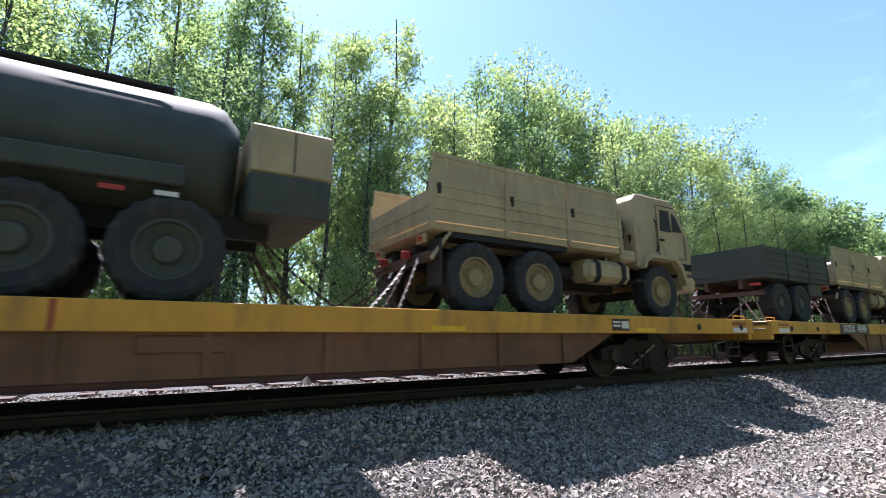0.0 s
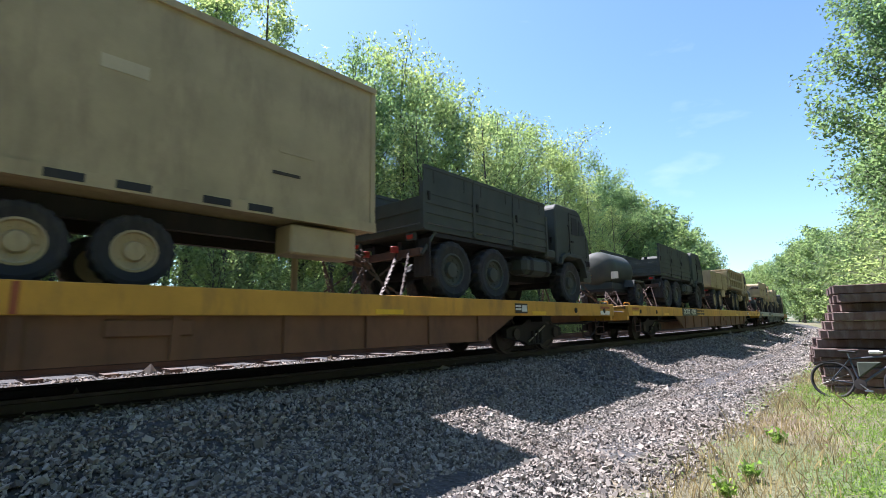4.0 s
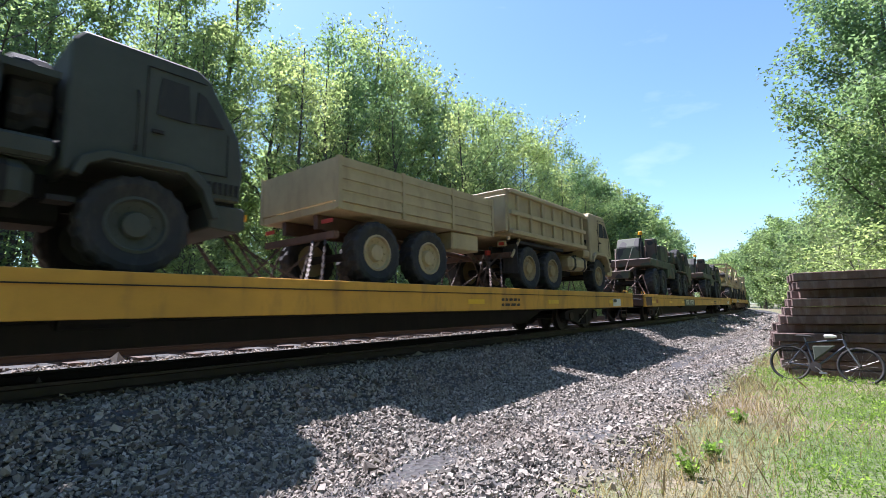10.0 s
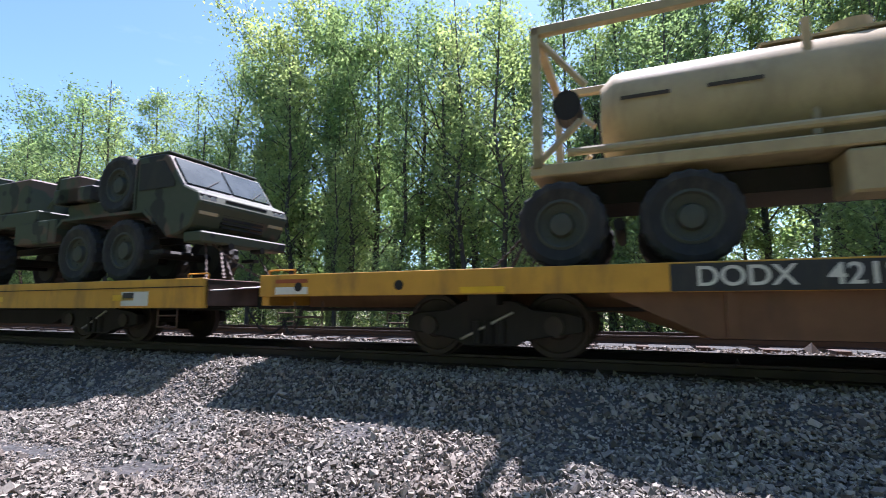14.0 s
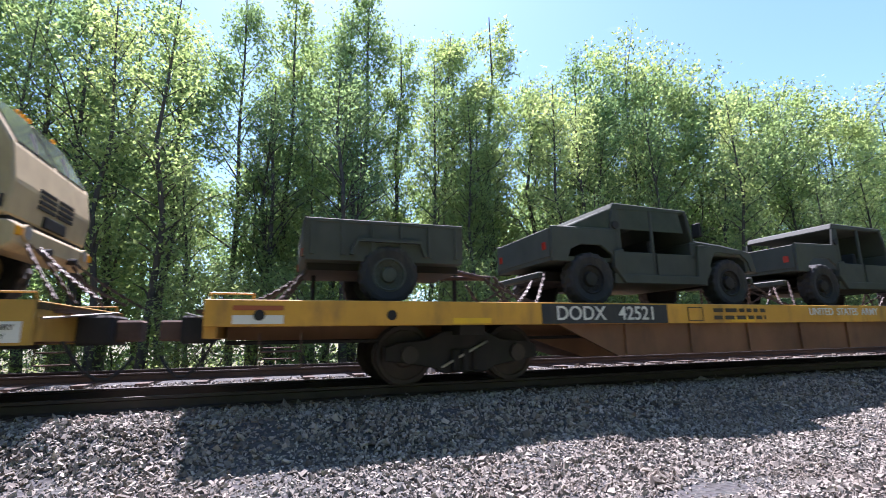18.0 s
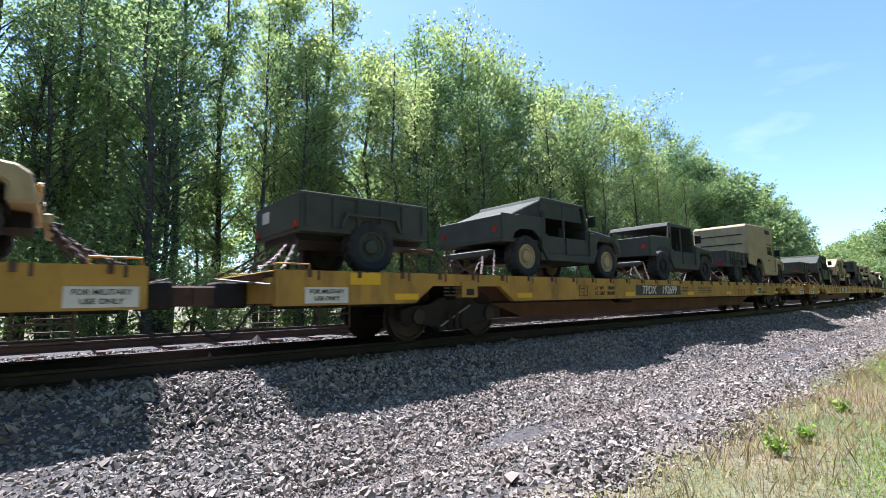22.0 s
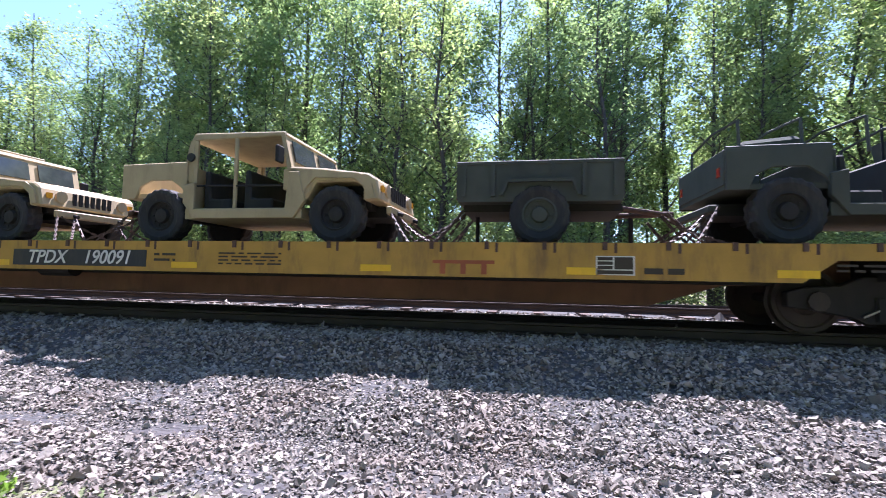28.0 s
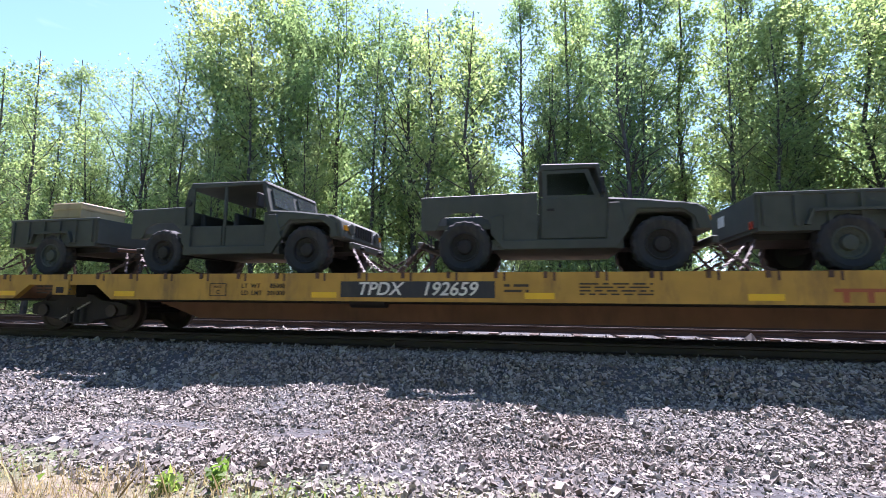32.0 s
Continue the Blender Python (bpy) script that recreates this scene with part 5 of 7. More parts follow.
# ---- light utility trucks ----
def utility_truck(col, colour, kind="hard4", wheel_mat=None):
    """Wide four-wheel-drive utility truck; the front bumper is at x = 0."""
    text = {"hard4": "with four open door frames", "soft2": "two-door pickup with a cab top", "shelter": "with a box shelter on the bed", "ambulance": "with a tall box body",
            "turret": "with a slant back and roof turret", "bows": "open-topped with bare bows", "canvas": "with a canvas rear cover"}[kind]
    ob = thing("utility_truck", f"{colour} army utility truck {text}", "truck", "utility trucks on the flat cars")
    wm = wheel_mat or col
    for x in (-0.9, -4.2):
        for y in (-0.91, 0.91):
            road_wheel(ob, x, y, 0.485, 0.485, 0.33, wm)
        part("axle", tube((x, -0.8, 0.5), (x, 0.8, 0.5), 0.06), BLACK, ob)
    part("chassis", box(-4.9, -0.2, -0.45, 0.45, 0.5, 0.68), BLACK, ob)
    hood = prism([(-1.75, 0.75), (-1.75, 1.3), (-1.1, 1.25), (-0.34, 1.15), (-0.2, 1.06), (-0.12, 0.7), (-0.42, 0.7), (-0.42, 0.92), (-0.56, 1.02), (-1.26, 1.02), (-1.42, 0.72)], -1.06, 1.06, 0.03)
    part("hood", hood, col, ob)
    part("bumper", box(-0.1, 0.0, -0.85, 0.85, 0.5, 0.64, 0.02), col, ob)
    gr = bmesh.new()
    for i in range(7):
        bx(gr, -0.17, -0.135, -0.44 + i * 0.13, -0.37 + i * 0.13, 0.78, 1.02, m=Matrix.Translation((0.012, 0, 0)))
    part("grille", gr, BLACK, ob)
    for y in (-0.68, 0.68):
        lamp = part("headlamp", tube((-0.2, y, 0.91), (-0.13, y, 0.91), 0.095, 14), LAMP_CLEAR, ob)
        part("lamp_ring", lathe([(0.09, -0.02), (0.115, -0.02), (0.115, 0.02), (0.09, 0.02)], 14, "x", at=(-0.135, y, 0.91)), col, lamp)
        part("turn_lamp", box(-0.17, -0.125, y * 1.33 - 0.05, y * 1.33 + 0.05, 0.86, 0.96), AMBER, ob)
    for sy in (-1, 1):
        sill = prism([(-1.42, 0.72), (-1.62, 0.42), (-3.5, 0.42), (-3.72, 0.7), (-3.72, 1.0), (-3.5, 1.05), (-3.5, 0.58), (-1.78, 0.58), (-1.72, 1.2), (-1.55, 1.2)], sy * 1.06 - 0.05, sy * 1.06 + 0.05, 0.01)
        part("side_sill", sill, col, ob)
        fl = prism([(-1.5, 0.66), (-1.42, 0.92), (-1.26, 1.09), (-0.58, 1.07), (-0.4, 0.93), (-0.34, 0.72), (-0.22, 0.74), (-0.28, 1.0), (-0.5, 1.15), (-1.36, 1.2), (-1.6, 1.1)], sy * 1.05 - 0.04, sy * 1.05 + 0.04)
        part("front_wing", fl, col, ob)
        part("mirror", box(-1.86, -1.8, sy * 1.22 - 0.1, sy * 1.22 + 0.1, 1.32, 1.6, 0.015), BLACK, ob)
    part("rear_bumper", box(-5.14, -5.02, -0.8, 0.8, 0.5, 0.62, 0.02), RUST if colour == "tan" else col, ob)
    part("hood_bulge", prism([(-1.7, 1.26), (-1.68, 1.33), (-1.1, 1.29), (-0.5, 1.19), (-0.42, 1.13)], -0.55, 0.55, 0.02), col, ob)
    part("exhaust", tube((-1.6, -0.5, 0.5), (-3.4, -0.62, 0.5), 0.05, 8), RUST, ob)
    part("engine_pan", box(-1.42, -0.4, -0.72, 0.72, 0.6, 1.0), BLACK, ob)
    for sy in (-1, 1):
        part("shackle", tube((-0.02, sy * 0.5, 0.56), (0.09, sy * 0.5, 0.53), 0.035, 8), BLACK, ob)
    part("tub_floor", box(-3.7, -1.5, -1.05, 1.05, 0.42, 0.6), col, ob)
    part("cowl", box(-1.85, -1.6, -1.06, 1.06, 0.9, 1.26, 0.02), col, ob)
    sh = part("windscreen_frame", prism([(-1.7, 1.24), (-1.86, 1.88), (-1.92, 1.88), (-1.78, 1.24)], -1.04, 1.04), col, ob)
    for y0, y1 in ((-0.88, -0.1), (0.1, 0.88)):
        bm = bmesh.new()
        vs = [bm.verts.new(p) for p in ((-1.728, y0, 1.4), (-1.728, y1, 1.4), (-1.822, y1, 1.775), (-1.822, y0, 1.775))]
        v2 = [bm.verts.new((v.co.x + 0.018, v.co.y, v.co.z + 0.01)) for v in vs]
        bm.faces.new(v2)
        for i in range(4):
            bm.faces.new((vs[i], vs[(i + 1) % 4], v2[(i + 1) % 4], v2[i]))
        part("windscreen", bm, SHIELD, sh, "flat windscreen pane")
    tall = 1.91
    cab_back = -2.85 if kind in ("soft2", "shelter", "ambulance") else -3.62
    for x in (-2.5, -3.3) if cab_back < -3 else (-2.5,):
        part("bench_seat", prism([(x + 0.35, 0.6), (x + 0.35, 0.8), (x - 0.06, 0.8), (x - 0.1, 1.3), (x - 0.2, 1.3), (x - 0.2, 0.6)], -0.86, 0.86, 0.03), DARK_IN, ob)
    if kind in ("hard4", "soft2", "canvas", "shelter", "turret"):
        roof = prism([(-1.82, 1.83), (-1.86, tall), (cab_back + 0.02, tall + 0.03), (cab_back - 0.05, 1.8)], -1.03, 1.03, 0.02)
        part("roof", roof, CANVAS if kind in ("canvas",) and colour.startswith("dark") else col, ob)
    for sy in (-1, 1):
        if kind in ("hard4", "canvas"):
            if colour.startswith("dark"):
                part("door", prism([(-1.74, 0.55), (-1.74, 1.0), (-2.7, 1.0), (-2.7, 0.55)], sy * 1.04 - 0.02, sy * 1.04 + 0.02, 0.006), col, ob)
                part("door", prism([(-2.8, 0.55), (-2.8, 1.0), (-3.52, 1.0), (-3.52, 0.55)], sy * 1.04 - 0.02, sy * 1.04 + 0.02, 0.006), col, ob)
                if kind == "canvas":
                    part("roof_side", prism([(-1.96, 1.44), (-2.04, 1.84), (-3.62, 1.84), (-3.62, 1.44)], sy * 1.0 - 0.02, sy * 1.0 + 0.02, 0.006), CANVAS, ob)
            for a, b in (((-2.76, 0.55), (-2.76, 1.82)), ((-3.58, 0.6), (-3.58, 1.82)), ((-1.76, 1.24), (-1.9, 1.86))):
                part("door_pillar", tube((a[0], sy * 1.02, a[1]), (b[0], sy * 1.02, b[1]), 0.035, 8), col, ob)
            part("door_bar", tube((-1.9, sy * 1.03, 0.98), (-3.55, sy * 1.03, 1.0), 0.018, 6), BLACK, ob)
            part("side_vent", tube((-3.62, sy * 1.05, 1.5), (-3.62, sy * 1.085, 1.5), 0.075, 16), DARK_IN, ob, "round side vent")
            part("quarter_panel", prism([(-3.5, 0.6), (-3.5, 1.8), (-3.66, 1.8), (-3.75, 1.3), (-3.72, 0.7)], sy * 1.03 - 0.02, sy * 1.03 + 0.02), col, ob)
        elif kind in ("soft2", "shelter", "ambulance"):
            part("door", prism([(-1.74, 0.6), (-1.74, 1.24), (-1.78, 1.3), (-2.84, 1.3), (-2.84, 0.6)], sy * 1.05 - 0.025, sy * 1.05 + 0.025, 0.008), col, ob)
            part("door_window_frame", prism([(-1.84, 1.3), (-2.04, 1.8), (-2.82, 1.8), (-2.82, 1.3), (-2.74, 1.3), (-2.74, 1.74), (-2.1, 1.74), (-1.95, 1.34), (-2.74, 1.36), (-2.74, 1.3)], sy * 1.04 - 0.02, sy * 1.04 + 0.02), col, ob)
            glass_pane("door_window", [(-1.95, 1.35), (-2.1, 1.74), (-2.74, 1.74), (-2.74, 1.35)], sy * 1.04, ob)
            part("door_handle", box(-2.74, -2.62, sy * 1.08 - 0.02, sy * 1.08 + 0.02, 1.08, 1.12), BLACK, ob)
        elif kind == "turret":
            for x0, x1 in ((-1.74, -2.66), (-2.72, -3.6)):
                dr = part("door", prism([(x0, 0.5), (x0 - (0.06 if x0 > -2 else 0), 1.3), (x0 - (0.24 if x0 > -2 else 0), 1.8), (x1, 1.8), (x1, 0.5)], sy * 1.06 - 0.04, sy * 1.06 + 0.04, 0.012), col, ob)
                part("armoured_window", box(x1 + 0.18, x0 - 0.3, sy * 1.105 - 0.01, sy * 1.105 + 0.01, 1.4, 1.7), DARK_IN, dr, "small dark armoured window")
    if kind in ("hard4", "soft2", "bows", "canvas"):
        for sy in (-1, 1):
            low = 0.48 if kind == "soft2" else 0.72
            side = prism([(cab_back - 0.05, low), (cab_back - 0.05, 1.39), (-5.0, 1.37), (-5.0, 0.78), (-4.72, 0.78), (-4.62, 1.0), (-4.4, 1.1), (-3.98, 1.1), (-3.76, 0.95), (-3.68, 0.72), (-3.62, low)], sy * 1.05 - 0.03, sy * 1.05 + 0.03, 0.008)
            part("bed_side", side, col, ob)
            part("bed_rail", tube((cab_back - 0.05, sy * 1.05, 1.4), (-5.0, sy * 1.05, 1.38), 0.028, 6), col, ob)
            part("rear_lamp", box(-5.03, -4.98, sy * 0.85 - 0.06, sy * 0.85 + 0.06, 1.0, 1.14), LAMP_RED, ob)
        part("bed_floor", box(-5.0, cab_back, -1.0, 1.0, 0.8, 0.88), col, ob)
        part("tailgate", box(-5.02, -4.96, -1.02, 1.02, 0.86, 1.37, 0.01), col, ob)
        part("cab_bulkhead", box(cab_back - 0.04, cab_back + 0.02, -1.02, 1.02, 0.6, 1.34, 0.01), col, ob)
    if kind == "canvas":
        part("rear_cover", prism([(-3.62, 1.86), (-3.62, 1.32), (-4.9, 1.32)], -1.02, 1.02, 0.02), CANVAS if colour.startswith("dark") else col, ob, "sloping canvas rear cover")
    if kind == "bows":
        for x in (-2.4, -3.2, -4.0, -4.8):
            bow = bmesh.new()
            for sy in (-1, 1):
                tube((x, sy * 1.0, 1.3), (x, sy * 0.96, 1.8), 0.022, 6, None, bow)
                tube((x, sy * 0.96, 1.8), (x, 0, 1.88), 0.022, 6, None, bow)
            part("bow", bow, col, ob)
        part("net_roll", prism([(-4.7, 1.36), (-4.7, 1.55), (-3.9, 1.62), (-3.8, 1.36)], -0.8, 0.8, 0.06), CANVAS, ob)
        part("mast", tube((-2.0, 0.6, 1.3), (-2.02, 0.6, 2.15), 0.02), BLACK, ob)
    if kind == "shelter":
        part("shelter_box", box(-5.0, -2.86, -1.02, 1.02, 1.28, 2.14, 0.02), col, ob, "flat-panelled box shelter")
        part("box_lip", box(-5.03, -2.83, -1.05, 1.05, 2.06, 2.17, 0.01), col, ob)
        for sy in (-1, 1):
            part("panel_seam", box(-4.9, -2.96, sy * 1.025 - 0.006, sy * 1.025 + 0.006, 1.4, 1.43), BLACK, ob)
        for z in (1.5, 1.64, 1.78, 1.92):
            part("rear_louvre", box(-5.025, -5.0, -1.0, -0.8, z, z + 0.07), BLACK, ob)
        sp = part("spare_wheel", tyre_mesh(0.47, 0.32), None, ob)
        sp.matrix_local = pose(-5.25, 0.55, 1.05, 0, 0, 90)
    if kind in ("shelter", "ambulance"):
        for sy in (-1, 1):
            end = -5.56 if kind == "ambulance" else -5.0
            low = prism([(-2.86, 0.5), (-2.86, 1.3), (end, 1.3), (end, 0.86), (-4.75, 0.8), (-4.62, 1.02), (-4.42, 1.14), (-3.96, 1.14), (-3.76, 0.98), (-3.66, 0.66), (-3.5, 0.5)], sy * 1.06 - 0.03, sy * 1.06 + 0.03, 0.01)
            part("rear_side_panel", low, col, ob)
            arch = prism([(-4.82, 0.78), (-4.7, 1.08), (-4.45, 1.2), (-3.93, 1.2), (-3.68, 1.02), (-3.52, 0.6), (-3.6, 0.58), (-3.76, 0.96), (-3.96, 1.12), (-4.42, 1.12), (-4.64, 1.0), (-4.74, 0.78)], sy * 1.09 - 0.03, sy * 1.09 + 0.03)
            part("wheel_arch_lip", arch, col, ob)
            part("side_marker", box(-4.95, -4.85, sy * 1.1 - 0.01, sy * 1.1 + 0.01, 1.12, 1.18), AMBER, ob)
    if kind == "ambulance":
        part("box_body", prism([(-5.6, 1.28), (-5.6, 2.5), (-5.5, 2.58), (-2.6, 2.68), (-2.2, 2.66), (-2.0, 2.6), (-2.0, 1.9), (-2.84, 1.86), (-2.84, 1.28)], -1.06, 1.06, 0.03), col, ob, "tall rounded box body")
        part("air_conditioner", prism([(-2.0, 1.9), (-2.0, 2.62), (-1.6, 2.56), (-1.46, 2.44), (-1.46, 1.98), (-1.6, 1.9)], -1.0, 1.0, 0.03), col, ob)
        part("vent", box(-2.9, -2.3, -1.08, -1.06, 2.32, 2.5), DARK_IN, ob)
        for z in (1.7, 2.1):
            part("door_hinge", box(-5.63, -5.6, -0.9, 0.9, z, z + 0.04), BLACK, ob)
    if kind == "turret":
        part("slant_back", prism([(-3.6, 1.86), (-5.0, 1.3), (-5.0, 0.8), (-4.72, 0.8), (-4.6, 1.0), (-4.4, 1.12), (-3.98, 1.12), (-3.76, 0.95), (-3.66, 0.6)], -1.05, 1.05, 0.02), col, ob, "sloping armoured back")
        tr = part("turret", lathe([(0.5, 0), (0.55, 0.02), (0.55, 0.1), (0.5, 0.12)], 20, "z", at=(-2.75, 0, 1.88)), col, ob)
        for a in (-90, -30, 30, 90, 150, 210):
            m = Matrix.Translation((-2.75, 0, 2.0)) @ Matrix.Rotation(radians(a), 4, "Z")
            part("turret_shield", bx(bmesh.new(), 0.5, 0.53, -0.27, 0.27, 0, 0.52, m=m), col, tr, "tan armour shield plate")
    tie_downs(ob, -0.05, -5.0, 0.55, 0.6, 0.75)
    return ob, 5.05


# ---- trailers ----
def box_trailer(col, colour, load=""):
    """Two-wheel cargo trailer; the drawbar's eye is at x = 0."""
    text = {"": "open-topped", "pack": "carrying a tan ribbed box", "generator": "carrying a generator housing", "shelter": "with a tall box shelter", "tank": "carrying a rounded water tank"}[load]
    ob = thing("box_trailer", f"{colour} two-wheel army trailer, {text}", "trailer", "trailers on the flat cars")
    for y in (-0.92, 0.92):
        # The tall box trailer's rims are blackened to look shaded.
        road_wheel(ob, -2.15 if load != "tank" else -1.75, y, 0.46, 0.46, 0.3, BLACK if load == "shelter" else col)
        part("mudguard", prism([(-2.75, 0.75), (-2.65, 1.0), (-1.65, 1.0), (-1.55, 0.75), (-1.6, 0.74), (-1.68, 0.95), (-2.62, 0.95), (-2.7, 0.74)], y - 0.18, y + 0.18), col, ob).location.x = 0.4 if load == "tank" else 0.0
    part("axle", tube((-2.15 if load != "tank" else -1.75, -0.85, 0.46), (-2.15 if load != "tank" else -1.75, 0.85, 0.46), 0.05), BLACK, ob)
    dr = bmesh.new()
    for y in (-0.5, 0.5):
        tube((-0.95, y, 0.62), (-0.15, 0, 0.58), 0.045, 8, None, dr)
    tube((-0.2, 0, 0.58), (0, 0, 0.58), 0.05, 8, None, dr)
    part("drawbar", dr, RUST, ob)
    part("chassis", box(-3.35, -0.9, -0.7, 0.7, 0.55, 0.66), BLACK, ob)
    part("jack", tube((-0.6, 0.3, 0.02), (-0.6, 0.3, 0.75), 0.04), BLACK, ob)
    part("support_leg", tube((-3.2, 0.0, 0.02), (-3.2, 0.0, 0.6), 0.035), BLACK, ob)
    if load in ("", "pack"):
        part("bed_floor", box(-3.4, -0.95, -1.03, 1.03, 0.66, 0.72), col, ob)
        for sy in (-1, 1):
            part("side", box(-3.4, -0.95, sy * 1.0 - 0.025, sy * 1.0 + 0.025, 0.72, 1.27), col, ob)
            part("top_rail", box(-3.42, -0.93, sy * 1.0 - 0.04, sy * 1.0 + 0.04, 1.23, 1.29, 0.01), col, ob)
            for x in np.linspace(-3.3, -1.05, 6) if sy < 0 else ():
                part("rib", box(x - 0.03, x + 0.03, sy * 1.04 - 0.02, sy * 1.04 + 0.02, 0.74, 1.24), col, ob)
            lamp = part("rear_lamp", box(-3.44, -3.4, sy * 0.85 - 0.07, sy * 0.85 + 0.07, 0.72, 0.84), LAMP_RED, ob)
        for x in (-3.4, -0.95):
            part("end_gate", box(x - 0.025, x + 0.025, -1.0, 1.0, 0.72, 1.27), col, ob)
        part("placard", box(-3.432, -3.426, 0.3, 0.62, 0.95, 1.15), WHITE, ob, "pale placard")
    if load == "pack":
        pk = bmesh.new()
        bx(pk, -2.6, -1.75, -0.75, 0.4, 1.1, 1.72, 0.02)
        for i in range(3):
            bx(pk, -2.62, -1.73, -0.77, 0.42, 1.2 + i * 0.18, 1.24 + i * 0.18)
        part("ribbed_box", pk, TAN, ob, "tan ribbed equipment box")
    if load == "generator":
        part("housing", box(-2.65, -0.95, -0.75, 0.75, 0.95, 2.2, 0.03), col, ob, "tan generator housing")
        lv = bmesh.new()
        for i in range(8):
            bx(lv, -1.72, -1.1, -0.765, -0.745, 1.56 + i * 0.055, 1.59 + i * 0.055)
        part("louvres", lv, BLACK, ob)
        part("deck", box(-3.3, -0.95, -0.95, 0.95, 0.68, 0.95, 0.02), col, ob)
        part("data_plate", box(-1.2, -1.02, -0.76, -0.752, 1.15, 1.42), WHITE, ob)
        part("tool_box", box(-3.2, -2.7, -0.6, 0.6, 0.95, 1.2, 0.02), col, ob)
        part("housing_seam", box(-1.95, -1.93, -0.756, 0.756, 1.0, 2.15), BLACK, ob)
    if load == "shelter":
        part("box_body", box(-3.38, -0.97, -1.02, 1.02, 1.12, 2.1, 0.015), col, ob, "tall flat-panelled box")
        part("lid_lip", box(-3.42, -0.93, -1.06, 1.06, 2.06, 2.13, 0.01), col, ob)
        part("base_flange", box(-3.44, -0.91, -1.07, 1.07, 1.06, 1.125, 0.01), col, ob)
        part("lower_body", box(-3.3, -1.0, -0.72, 0.72, 0.5, 1.06, 0.02), col, ob, "dusty tan lower body between the wheels")
        for sy in (-1, 1):
            for x in (-3.38, -2.2, -1.03):
                part("corner_post", box(x, x + 0.06, sy * 1.035 - 0.012, sy * 1.035 + 0.012, 1.14, 2.05), col, ob)
            part("panel_seam", box(-2.225, -2.212, sy * 1.026 - 0.008, sy * 1.026 + 0.008, 1.14, 2.05), BLACK, ob)
            # Black strip drawn as the shadow line where box meets flange.
            part("flange_shadow_gap", box(-3.4, -0.95, sy * 1.03 - 0.012, sy * 1.03 + 0.012, 1.135, 1.155), BLACK, ob)
            part("rear_lamp", box(-3.5, -3.42, sy * 0.95 - 0.08, sy * 0.95 + 0.08, 0.93, 1.05, 0.015), LAMP_RED, ob)
            part("lamp_bracket", box(-3.46, -3.28, sy * 0.95 - 0.1, sy * 0.95 + 0.1, 0.86, 1.07, 0.01), col, ob)
            for x in (-3.0, -1.2):
                part("latch", box(x, x + 0.16, sy * 1.075 - 0.015, sy * 1.075 + 0.015, 1.03, 1.09), BLACK, ob)
        for y in (-0.98, 0.94):
            part("end_post", box(-3.412, -3.378, y, y + 0.05, 1.14, 2.05), col, ob)
    if load == "tank":
        tk = lathe([(0.05, -3.22), (0.4, -3.2), (0.58, -3.1), (0.66, -2.95), (0.68, -2.8), (0.68, -1.25), (0.64, -1.08), (0.5, -0.96), (0.05, -0.92)], 28, "x", at=(0, 0, 1.4))
        smooth(part("tank", tk, col, ob, "smooth rounded water tank"))
        part("cradle", box(-3.1, -1.2, -0.6, 0.6, 0.66, 0.9), col, ob)
        part("filler_cap", tube((-2.1, 0, 2.05), (-2.1, 0, 2.14), 0.18, 16), col, ob)
        part("reflector", box(-3.38, -3.36, -0.95, -0.7, 1.0, 1.25), WHITE, ob, "white and red reflector board")
    tie_downs(ob, -0.3, -3.35, 0.5, 0.55, 0.7)
    return ob, 3.45


